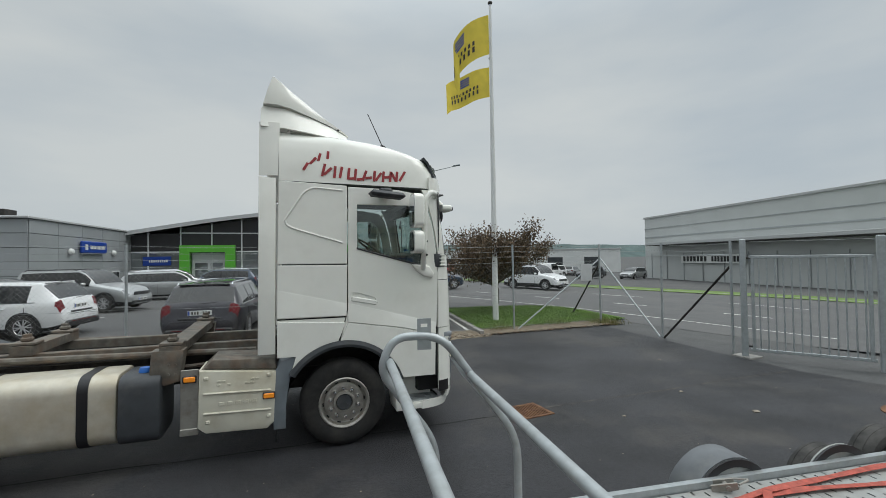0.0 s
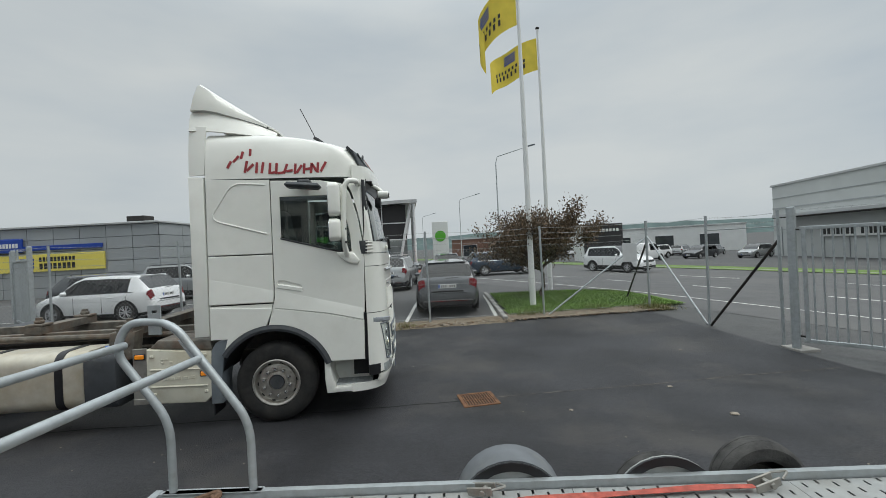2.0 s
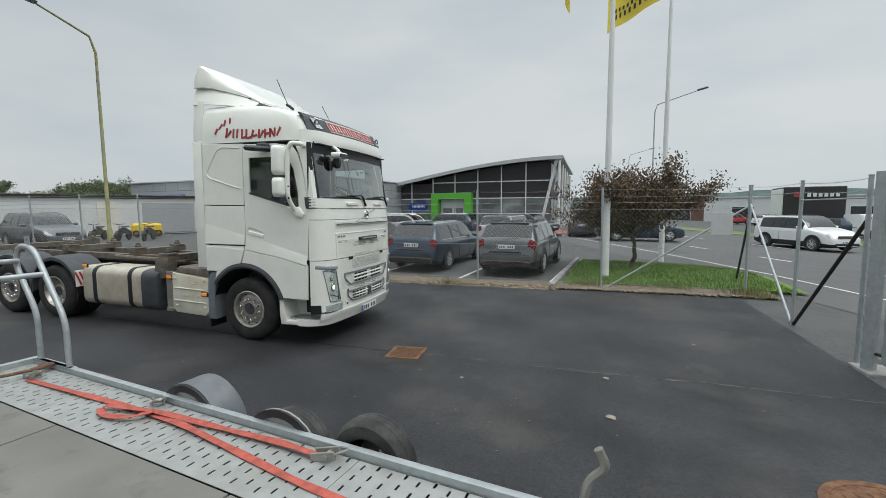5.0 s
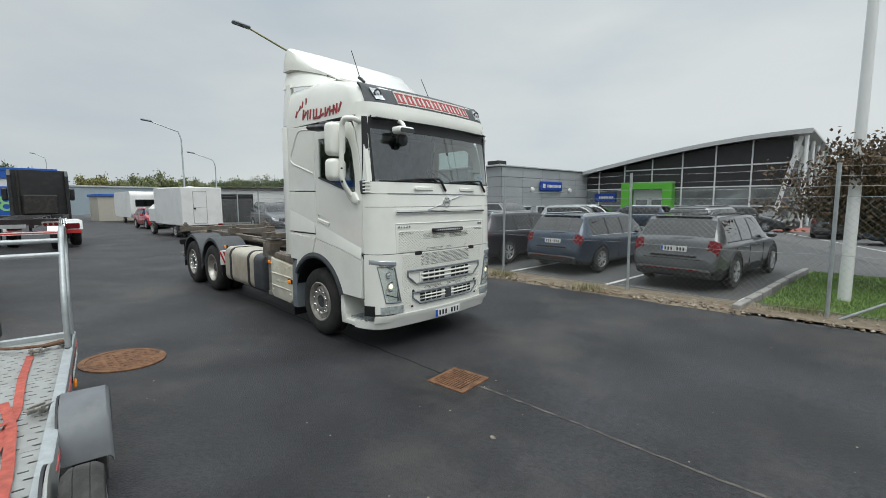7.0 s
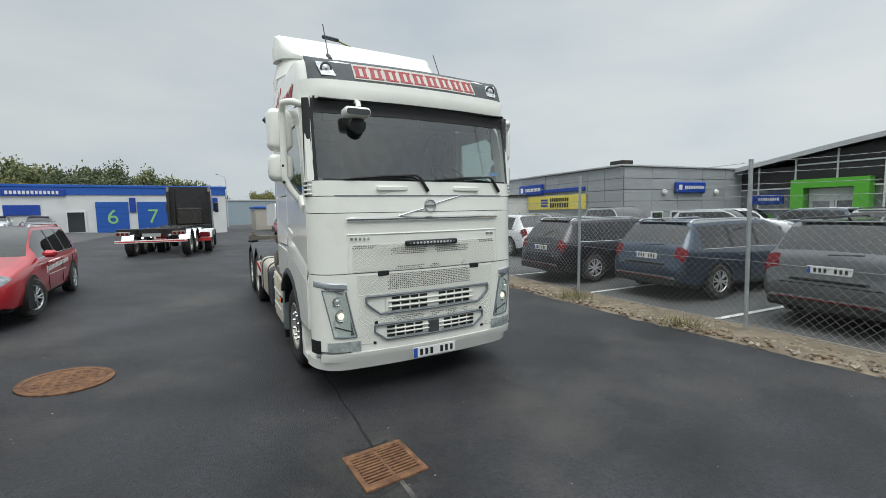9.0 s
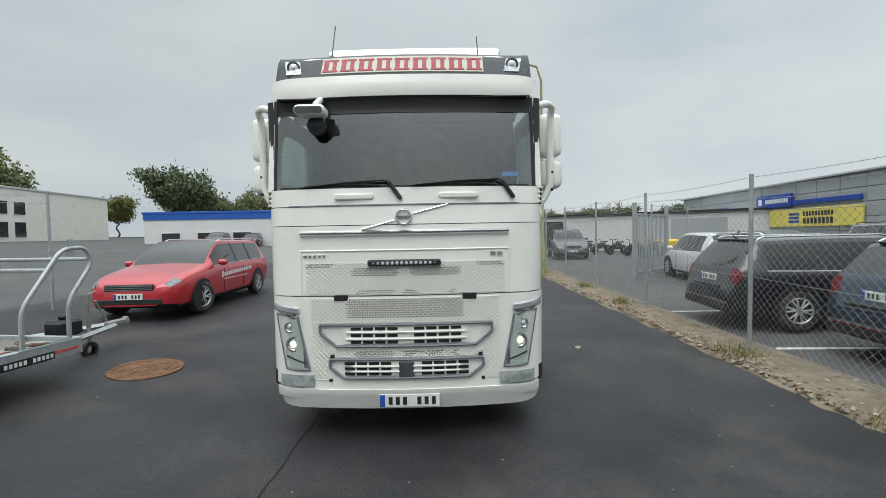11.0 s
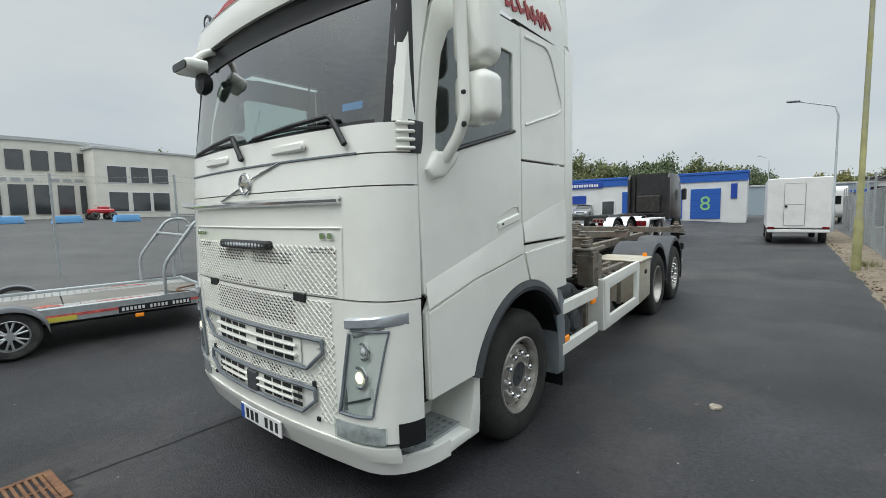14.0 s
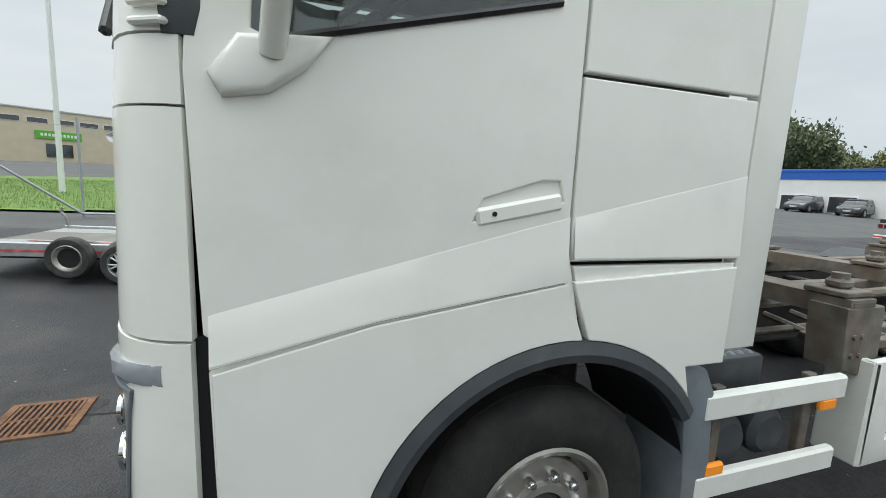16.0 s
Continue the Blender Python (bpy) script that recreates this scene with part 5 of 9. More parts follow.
for s in (-1, 1):
    lorry_wheel(AX, s * 1.055, s)
    lorry_wheel(-4.25, s * 1.055, s, True)
    lorry_wheel(-4.25, s * 0.74, s, True)
    lorry_wheel(-5.55, s * 1.055, s)
    # rear mudguards
    for x0 in (-4.25, -5.55):
        bm = bmx()
        prof = []
        rows = []
        for i in range(21):
            a = radians(-8 + 196 * i / 20)
            r = 0.62
            cx, cz = x0 + r * math.cos(a) * 1.02, AZ + 0.06 + r * math.sin(a) * 0.98
            rows.append([(cx, s * y_, cz + dz) for y_, dz in ((0.62, 0), (0.70, 0.015), (1.14, 0.015), (1.20, -0.01), (1.205, -0.07))])
        shell(bm, rows, 0.012)
        tp("rear_mudguard", bm, M_DGREY, "dark grey plastic rear mudguard", 40)
    bm = bmx()
    box(bm, (-6.20, s * 0.92, 0.62), (0.012, 0.55, 0.56))
    tp("mud_flap", bm, M_BLACK)
    bm = bmx()
    box(bm, (-3.60, s * 1.12, 0.72), (0.012, 0.2, 0.45))
    tp("mud_flap", bm, M_BLACK)

# -- chassis frame
for s in (-1, 1):
    bm = bmx()
    box(bm, (-2.85, s * 0.39, 0.92), (7.3, 0.012, 0.27))
    for zz in (0.79, 1.05):
        box(bm, (-2.85, s * 0.425, zz), (7.3, 0.08, 0.012))
    tp("frame_rail", bm, M_FRAMED, "dark dirty steel frame rail")
    bm = bmx()
    box(bm, (-3.75, s * 0.42, 1.13), (6.1, 0.09, 0.12), 0.008)
    tp("upper_rail", bm, M_FRAME, "dusty steel container rail")
for x in (-0.95, -1.7, -2.6, -3.4, -4.9, -6.2):
    bm = bmx()
    box(bm, (x, 0, 0.95), (0.10, 0.80, 0.16), 0.01)
    tp("cross_member", bm, M_FRAMED)
for x, w in ((-1.55, 2.3), (-3.05, 1.1), (-4.95, 1.1), (-6.55, 2.3)):
    bm = bmx()
    prism(bm, [(x - 0.10, 1.19), (x + 0.10, 1.19), (x + 0.10, 1.29), (x - 0.10, 1.29)], "y", -w / 2, w / 2, bev=0.006)
    for s in (-1, 1):
        prism(bm, [(x - 0.08, 1.205), (x + 0.08, 1.205), (x + 0.08, 1.275), (x - 0.08, 1.275)], "y", s * (w / 2 - 0.01), s * (w / 2 + 0.004))
    tp("bolster", bm, M_FRAME, "rusty steel swap-body bolster")
    for s in (-1, 1):
        bm = bmx()
        box(bm, (x, s * (w / 2 - 0.12), 1.31), (0.22, 0.20, 0.03), 0.006)
        box(bm, (x, s * (w / 2 - 0.12), 1.35), (0.10, 0.10, 0.06), 0.02)
        lathe(bm, [(0.04, 0.0), (0.04, 0.03), (0.0, 0.035)], (x, s * (w / 2 - 0.12), 1.375), "z", 12)
        tp("twist_lock", bm, M_FRAME, "dusty steel twist lock")
for s in (-1, 1):
    bm = bmx()
    prism(bm, [(-1.42, 1.25), (-1.72, 1.25), (-1.74, 0.98), (-1.60, 0.88), (-1.46, 0.92)], "y", s * 0.98, s * 1.16, bev=0.015)
    for k in range(4):
        lathe(bm, [(0.014, s * 1.16), (0.014, s * 1.172), (0, s * 1.172)], (-1.50 - 0.06 * (k % 2), 0, 1.0 + 0.1 * (k // 2)), n=8)
    tp("bolster_bracket", bm, M_FRAME, "dusty grey bolster bracket")
    bm = bmx()
    tube(bm, [(-0.75, s * 0.62, 1.10), (-3.4, s * 0.62, 1.16)], 0.035, 8)
    tube(bm, [(-0.7, s * 0.55, 1.02), (-1.4, s * 0.72, 0.98), (-3.4, s * 0.7, 0.98)], 0.022, 6, bend=0.1)
    tp("air_pipe", bm, M_FRAME)
# rear under-run bar and lamps
bm = bmx()
box(bm, (-6.55, 0, 0.60), (0.10, 2.3, 0.10), 0.01)
for s in (-1, 1):
    box(bm, (-6.5, s * 0.45, 0.8), (0.08, 0.05, 0.4))
tp("underrun_bar", bm, M_STEEL, "grey steel rear under-run bar")
for s in (-1, 1):
    bm = bmx()
    box(bm, (-6.70, s * 0.92, 0.90), (0.10, 0.46, 0.14), 0.02)
    tl = tp("tail_lamp", bm, M_BLACK, "black rear lamp cluster")
    bm = bmx()
    for k in range(3):
        box(bm, (-6.755, s * (0.76 + 0.15 * k), 0.90), (0.012, 0.12, 0.10), 0.01)
    part("lens", bm, mat("red_lens", (0.35, 0.02, 0.02), 0.2), tl)
    bm = bmx()
    box(bm, (-6.62, s * 1.05, 1.15), (0.20, 0.24, 0.04), 0.01)
    box(bm, (-6.62, s * 1.05, 1.09), (0.06, 0.06, 0.10), 0.01)
    tp("lamp_bracket", bm, M_FRAMED)

# right side: pale locker, lamp plate, adblue tank, fuel tank
bm = bmx()
prism(bm, [(-1.28, 0.42), (-1.20, 0.355), (-0.60, 0.33), (-0.52, 0.40), (-0.50, 0.96), (-1.27, 1.03)], "y", -0.75, -(HW - 0.0), bev=0.03)
M_LOCK = mat("pale_locker_plastic", (0.62, 0.60, 0.50), 0.5, var=0.08, scale=4, dirt=(0.40, 0.33, 0.20, 0.6), dscale=2.6, dpos=(0.48, 0.75))
bx = tp("side_locker", bm, M_LOCK, "dusty pale green-grey moulded side locker")
bm = bmx()
for z in (0.55, 0.76):
    tube(bm, [(-1.22, -(HW + 0.004), z + 0.02), (-0.56, -(HW + 0.004), z)], 0.012, 6)
for x, z in ((-1.2, 0.94), (-0.58, 0.93), (-1.18, 0.48), (-0.58, 0.48)):
    box(bm, (x, -(HW + 0.006), z), (0.05, 0.02, 0.04), 0.01)
for k in range(5):
    box(bm, (-1.05 + 0.08 * k, -(HW + 0.004), 0.66), (0.05, 0.006, 0.035), 0.002)
for k in range(8):
    box(bm, (-1.08 + 0.05 * (k % 3) + (0.28 if k > 3 else 0), -(HW + 0.003), 0.86 + 0.04 * (k % 2)), (0.035, 0.006, 0.018), 0.002)
part("moulding", bm, M_LOCK, bx)
bm = bmx()
prism(bm, [(-1.25, 1.03), (-0.50, 0.97), (-0.52, 1.10), (-1.15, 1.13)], "y", -0.70, -(HW - 0.03), bev=0.03)
part("lid", bm, M_FRAME, bx, "dirty locker lid")
bm = bmx()
box(bm, (-1.36, -(HW - 0.05), 0.70), (0.17, 0.02, 0.68), 0.005)
box(bm, (-1.36, -(HW - 0.04), 0.39), (0.17, 0.03, 0.07), 0.005)
tp("lamp_plate", bm, M_STEEL, "grey steel marker lamp plate")
for x, z, y in ((-1.36, 0.94, HW - 0.03), (-0.58, 0.70, HW + 0.012), (-3.35, 1.05, HW - 0.02)):
    bm = bmx()
    box(bm, (x, -y, z), (0.11, 0.03, 0.055), 0.01)
    tp("side_marker_lamp", bm, M_ORANGE, "amber side marker lamp")
    bm = bmx()
    box(bm, (x, -y + 0.01, z), (0.13, 0.03, 0.075), 0.008)
    tp("marker_base", bm, M_BLACK)
bm = bmx()
prism(bm, rrect(-1.195 + 0.6, 0.33, -0.56 + 0.6, 1.02, 0.12), "x", -1.98, -1.62, bev=0.03)
for v in bm.verts:
    v.co.y = -(v.co.y + 1.19)
bmesh.ops.recalc_face_normals(bm, faces=bm.faces[:])
tk = tp("additive_tank", bm, M_DGREY, "dark blue-grey plastic additive tank")
bm = bmx()
for z in (0.52, 0.76):
    tube(bm, [(-1.97, -1.195, z), (-1.64, -1.195, z)], 0.012, 6)
part("rib", bm, M_DGREY, tk)
bm = bmx()
lathe(bm, [(0.0, 0.05), (0.05, 0.05), (0.06, 0.03), (0.06, 0.0)], (-1.80, -1.02, 1.02), "z", 20)
part("filler_cap", bm, mat("blue_cap", (0.03, 0.16, 0.55), 0.4), tk, "blue filler cap")
bm = bmx()
prism(bm, rrect(0.56, 0.33, 1.20, 1.04, 0.15, 6), "x", -3.45, -2.0, bev=0.03)
for v in bm.verts:
    v.co.y = -v.co.y
bmesh.ops.recalc_face_normals(bm, faces=bm.faces[:])
tk = tp("fuel_tank", bm, M_TANK, "dusty aluminium fuel tank with black straps")
for x in (-2.28, -3.15):
    bm = bmx()
    prism(bm, rrect(0.55, 0.32, 1.208, 1.048, 0.155, 6), "x", x - 0.045, x + 0.045)
    for v in bm.verts:
        v.co.y = -v.co.y
    bmesh.ops.recalc_face_normals(bm, faces=bm.faces[:])
    part("strap", bm, M_BLACK, tk, "black tank strap")
bm = bmx()
box(bm, (-3.55, -1.15, 0.80), (0.02, 0.22, 0.30), 0.004)
wp = tp("warning_plate", bm, M_PLATE)
bm = bmx()
for k in range(3):
    box(bm, (-3.538, -1.22 + 0.07 * k, 0.80), (0.004, 0.03, 0.26), 0, (20, 0, 0))
part("stripe", bm, mat("red_stripe", (0.45, 0.03, 0.03), 0.5), wp)

# left side: battery step, twin white rails, air tanks, guard frame, tool box
for z in (0.88, 0.50):
    bm = bmx()
    box(bm, (-0.93, HW - 0.03, z), (0.92, 0.05, 0.12), 0.012, (0, 0, 0))
    tp("side_guard_rail", bm, M_WHITEP, "white side guard rail")
bm = bmx()
for x in (-0.62, -1.22):
    box(bm, (x, HW - 0.08, 0.69), (0.06, 0.04, 0.50), 0.005)
tp("guard_post", bm, M_FRAME)
for x, z in ((-1.28, 0.80), (-0.58, 0.58)):
    bm = bmx()
    box(bm, (x, HW - 0.02, z), (0.11, 0.03, 0.06), 0.01)
    tp("side_marker_lamp", bm, M_ORANGE, "amber side marker lamp")
bm = bmx()
prism(bm, rrect(-0.95, 0.86, -0.52, 1.04, 0.02), "y", 0.80, HW - 0.12, bev=0.015)
bt = tp("battery_step", bm, M_DGREY, "dark dimpled battery cover step")
bm = bmx()
for i in range(7):
    for j in range(5):
        lathe(bm, [(0.0, 0.008), (0.012, 0.008), (0.02, 0.0)], (-0.90 + 0.057 * i, 0.84 + 0.057 * j, 1.04), "z", 8)
part("stud", bm, M_MGREY, bt)
bm = bmx()
lathe(bm, [(0.0, 0.12), (0.07, 0.115), (0.085, 0.09), (0.085, 0.0)], (-0.60, 0.80, 1.04), "z", 20)
tp("filter_cap", bm, M_WHITEP, "white round filter cap")
for x in (-0.75, -1.02):
    bm = bmx()
    lathe(bm, [(0, 0.76), (0.08, 0.77), (0.12, 0.80), (0.12, 1.12), (0.09, 1.15), (0, 1.16)], (x, 0, 0.64), "y", 20)
    tp("air_tank", bm, M_DGREY, "dark steel compressed-air tank")
bm = bmx()
box(bm, (-0.95, 0.78, 0.72), (0.75, 0.5, 0.14), 0.02)
tp("battery_box", bm, M_BLACK)
bm = bmx()
prism(bm, [(-1.60, 0.98), (-3.05, 1.02), (-3.05, 0.42), (-1.62, 0.40)], "y", HW - 0.05, HW - 0.01, holes=[[(-1.80, 0.85), (-2.90, 0.90), (-2.90, 0.54), (-1.80, 0.53)]], bev=0.006)
box(bm, (-1.62, HW - 0.12, 0.69), (0.05, 0.22, 0.58), 0.01)
tp("side_guard_frame", bm, M_WHITEP, "white side guard frame")
bm = bmx()
for x in (-2.1, -2.5):
    box(bm, (x, HW - 0.12, 0.75), (0.05, 0.04, 0.45))
for y in (0.85, 1.02):
    box(bm, (-2.3, y, 0.98), (1.3, 0.06, 0.05), 0.005)
for k in range(5):
    tube(bm, [(-1.75 - 0.25 * k, 0.55, 1.02), (-1.8 - 0.25 * k, 1.1, 0.93)], 0.02, 6)
tp("guard_bracing", bm, M_FRAME, "rusty steel bracing")
bm = bmx()
prism(bm, [(-3.05, 0.42), (-3.62, 0.46), (-3.62, 1.0), (-3.05, 1.0)], "y", 0.62, HW - 0.005, bev=0.015)
tb = tp("tool_box", bm, M_TANK, "dull aluminium tool box")
bm = bmx()
box(bm, (-3.33, 0.92, 1.01), (0.62, 0.66, 0.03), 0.008)
part("lid", bm, M_TANK, tb)
bm = bmx()
box(bm, (-3.33, HW + 0.002, 0.84), (0.09, 0.02, 0.06), 0.008)
part("latch", bm, M_BLACK, tb)
bm = bmx()
lathe(bm, [(0, 0.06), (0.03, 0.05), (0.035, 0.0)], (-3.58, 1.16, 1.02), "z", 12)
tp("side_marker_lamp", bm, M_ORANGE)
# axles and underside
bm = bmx()
for x in (AX, -4.25, -5.55):
    tube(bm, [(x, -1.0, AZ), (x, 1.0, AZ)], 0.075, 8)
box(bm, (-4.25, 0, AZ), (0.4, 0.4, 0.4), 0.12)
box(bm, (0.3, 0, 0.75), (1.6, 0.75, 0.5), 0.05)
tube(bm, [(-0.6, 0, 0.72), (-4.1, 0, 0.55)], 0.06, 8)
tp("axle", bm, M_FRAMED, "dark axles and drive shaft")

# ---- fence, gate ----
M_WIRE = mat("galvanised_wire", (0.32, 0.33, 0.33), 0.5, metal=0.4)
PITCH, BAY = 0.052, 3.06


def net_mesh():
    verts, faces = [], []
    nz_ = 36
    for k in range(int(BAY / PITCH)):
        x0 = k * PITCH
        base = len(verts)
        for j in range(nz_ + 1):
            x = x0 + (((j + k) % 2) * PITCH)
            z = 0.08 + j * PITCH
            y = 0.006 * (1 if (j + k) % 2 else -1)
            verts += [(x - 0.0018, y, z), (x + 0.0018, y + 0.0018, z), (x, y - 0.0022, z)]
        for j in range(nz_):
            a, b = base + 3 * j, base + 3 * j + 3
            faces += [(a, a + 1, b + 1, b), (a + 1, a + 2, b + 2, b + 1), (a + 2, a, b, b + 2)]
    me_ = bpy.data.meshes.new("wire_net")
    me_.from_pydata(verts, [], faces)
    me_.materials.append(M_WIRE)
    return me_


NET = net_mesh()


def post_mesh(h, r=0.028):
    bm = bmx()
    tube(bm, [(0, 0, -0.3), (0, 0, h)], r, 12)
    lathe(bm, [(r * 1.1, h - 0.01), (r * 1.1, h + 0.004), (0, h + 0.008)], axis="z", n=12)
    for z in (0.3, 1.0, 1.7, h - 0.3, h - 0.12):
        box(bm, (0, -r, z), (0.02, 0.012, 0.02), 0.003)
    ob = link("post", bm, M_GALV)
    me_ = ob.data
    bpy.data.objects.remove(ob)
    return me_


POST = post_mesh(2.46)


def wires(bm, a, b, zs, barbs=True):
    for z in zs:
        p, q = Vector((*a, gz(*a) + z)), Vector((*b, gz(*b) + z))
        n_ = 8
        pts = [p.lerp(q, i / n_) - Vector((0, 0, 0.03 * math.sin(math.pi * i / n_))) for i in range(n_ + 1)]
        tube(bm, pts, 0.003, 4, caps=False)
        if barbs and z > 2.05:
            for i in range(1, 24):
                c = p.lerp(q, i / 24) - Vector((0, 0, 0.03 * math.sin(math.pi * i / 24)))
                tube(bm, [c + Vector((0.012, 0.01, 0.018)), c - Vector((0.012, 0.01, 0.018))], 0.0018, 3, caps=False)


def fence(name, pts, label, net=True):
    f = tagged(empty(name, (pts[0][0], pts[0][1], 0)), label, "fence")
    o = Vector((pts[0][0], pts[0][1], 0))
    for p in pts:
        share("post", POST, f, Vector((p[0], p[1], gz(*p))) - o, (random.uniform(-0.6, 0.6), random.uniform(-0.6, 0.6), random.uniform(0, 360)))
    for a, b in zip(pts, pts[1:]):
        d = Vector((b[0] - a[0], b[1] - a[1], gz(*b) - gz(*a)))
        if net:
            ob = share("wire_net", NET, f, Vector((a[0], a[1], gz(*a))) - o)
            ob.rotation_euler = (0, -math.atan2(d.z, d.xy.length), math.atan2(d.y, d.x))
            ob.scale = (d.xy.length / BAY, 1, 1)
        bm = bmx()
        wires(bm, a, b, (0.15, 1.05, 1.96, 2.12, 2.27, 2.42) if net else (2.27, 2.42))
        w = part("barbed_wire", bm, M_WIRE, f)
        w.location = -o
    return f


FX = [8.83, 5.78, 2.66, -0.53, -3.6] + [-3.6 - 3.05 * k for k in range(1, 13)]
north = fence("chain_link_fence", [(x, 10.24 + 0.012 * (8.83 - x) * (1 if x < 3 else 0.4) + 0.03 * max(0, -12 - x)) for x in FX], "galvanised chain-link fence with barbed wire on top")
# braces at the corner and the gate side
east = fence("gate_side_fence", [(8.83, 10.22), (8.78, 7.85), (8.74, 5.95)], "galvanised gate-side fence posts with diagonal braces", net=False)
eo = Vector((8.83, 10.22, 0))
for a, b, m_, r in (((8.83, 10.2, 2.15), (8.80, 7.95, 0.08), M_GALV, 0.022), ((8.8, 10.24, 2.1), (5.88, 10.26, 0.12), M_GALV, 0.022),
                    ((8.85, 10.25, 2.0), (9.25, 12.2, 0.15), M_FRAMED, 0.026), ((8.78, 7.8, 0.08), (8.76, 5.98, 1.95), M_FRAMED, 0.026)):
    bm = bmx()
    tube(bm, [Vector(a) - eo, Vector(b) - eo], r, 8)
    part("brace", bm, m_, east)
bm = bmx()
tube(bm, [Vector((8.78, 7.85, 2.2)) - eo, Vector((8.74, 5.95, 2.2)) - eo], 0.012, 6)
part("top_rail", bm, M_GALV, east)
bm = bmx()
box(bm, (8.30, 10.20, 1.72), (0.42, 0.012, 0.52), 0.004)
tagged(link("blank_sign", bm, mat("grey_back_of_sign", (0.55, 0.56, 0.56), 0.5, var=0.05)), "plain grey sign plate tied to the chain-link fence", "sign")


def gate(ax_, ay, bx_, by, name="metal_gate"):
    g = tagged(empty(name, (ax_, ay, gz(ax_, ay)), (0, 0, math.degrees(math.atan2(by - ay, bx_ - ax_)))), "galvanised steel gate leaf with vertical bars", "gate", "gate leaves")
    L = math.hypot(bx_ - ax_, by - ay)
    for x in (0.0, L):
        bm = bmx()
        box(bm, (x, 0, 1.2), (0.12, 0.12, 2.6), 0.012)
        part("gate_post", bm, M_GALV, g)
    bm = bmx()
    for z in (0.18, 2.12):
        box(bm, (L / 2, 0, z), (L - 0.2, 0.05, 0.06), 0.006)
    for x in (0.16, L - 0.16):
        box(bm, (x, 0, 1.15), (0.06, 0.06, 2.0), 0.006)
    part("gate_frame", bm, M_GALV, g)
    b0 = bmx()
    box(b0, (0, 0, 1.15), (0.028, 0.028, 1.9), 0.004)
    ob = link("bar", b0, M_GALV)
    me_ = ob.data
    bpy.data.objects.remove(ob)
    n_ = int((L - 0.4) / 0.13)
    for k in range(n_):
        share("bar", me_, g, (0.27 + k * (L - 0.5) / (n_ - 1), 0, 0))
    for z in (0.25, 2.1):
        bm = bmx()
        box(bm, (0.09, 0, z), (0.1, 0.05, 0.03), 0.005)
        part("hinge", bm, M_FRAMED, g)
    bm = bmx()
    tube(bm, [(0.05, 0, 2.44), (L - 0.05, 0, 2.44)], 0.003, 4)
    for i in range(20):
        c = Vector((0.05 + (L - 0.1) * i / 19, 0, 2.44))
        tube(bm, [c + Vector((0.01, 0.01, 0.02)), c - Vector((0.01, 0.01, 0.02))], 0.002, 3)
    part("barbed_wire", bm, M_WIRE, g)
    return g


gate(8.72, 5.68, 9.90, 3.95)
gate(10.02, 3.78, 11.6, 1.4)
bm = bmx()
box(bm, (8.80, 5.70, 0.03), (0.36, 0.42, 0.06), 0.01)
tagged(link("gate_footing", bm, M_KERB), "concrete footing under the gate post", "footing", kind="structure")
# south fence with its poles, and a small gate inside the neighbour's lot
south = fence("south_fence", [(-9.8, 1.6 - 0.2), (-6.8, -0.6), (-3.7, -2.2), (-1.25, -3.75)][2:] + [(0.9, -5.3), (2.75, -6.75)], "galvanised fence posts with wire along the south side", net=False)
s2 = fence("lawn_fence", [(3.1, -6.6), (6.35, -4.9), (9.6, -3.2), (12.6, -1.6)], "galvanised fence posts along the lawn", net=False)
bm = bmx()
tube(bm, [(6.35, -4.85, 0.55), (8.2, -3.9, 2.2)], 0.03, 8)
tube(bm, [(6.35, -4.85, 0.55), (5.2, -5.4, 0.5)], 0.03, 8)
tagged(link("fence_brace", bm, M_GALV), "galvanised diagonal fence brace", "brace")
inner = fence("lot_gate_fence", [(-9.3, 13.3), (-10.6, 14.5), (-12.2, 16.2)], "weathered steel lot gate", net=False)
gate(-8.6, 12.4, -10.8, 14.6, "lot_gate")

# ---- car trailer ----
TY = -7.85
trl = tagged(empty("car_trailer", (0.30, 1.75, 0.20), (0, 0, TY)), "galvanised flat car transporter trailer with headboard hoops, empty", "trailer")
DZ, TL, TW = 0.47, 5.05, 1.98   # deck height over the ground, length, width (local: x to the rear, y from the truck side edge inwards, negative)
M_DECKP = mat("dirty_plywood_deck", (0.17, 0.163, 0.145), 0.85, var=0.15, scale=2, bump=0.2, bscale=30, dirt=(0.07, 0.065, 0.06, 0.7), dscale=2.2, dpos=(0.55, 0.72))
# perforated side plates: slots are real holes
for y0, y1 in ((-0.06, -0.56), (-1.42, -1.92)):
    for seg in range(4):
        bm = bmx()
        x0, x1 = 0.05 + seg * 1.25, 0.05 + (seg + 1) * 1.25 - 0.004
        holes = []
        for i in range(14):
            for j in range(5):
                hx, hy = x0 + 0.05 + i * 0.087, min(y0, y1) + 0.05 + j * 0.095 + (0.03 if i % 2 else 0)
                if hx + 0.05 > x1 - 0.01:
                    continue
                holes.append([(hx, hy), (hx + 0.014, hy), (hx + 0.014, hy + 0.045), (hx, hy + 0.045)])
        prism(bm, [(x0, min(y0, y1)), (x1, min(y0, y1)), (x1, max(y0, y1)), (x0, max(y0, y1))], "z", DZ - 0.004, DZ, holes)
        part("perforated_plate", bm, M_GALVD, trl, "galvanised slotted deck plate")
    # added dark sheet, no trailer part: its colour gives the shade behind the slots
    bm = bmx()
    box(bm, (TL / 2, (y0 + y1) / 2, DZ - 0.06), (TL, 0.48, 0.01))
    part("slot_shade_sheet", bm, M_FRAMED, trl)
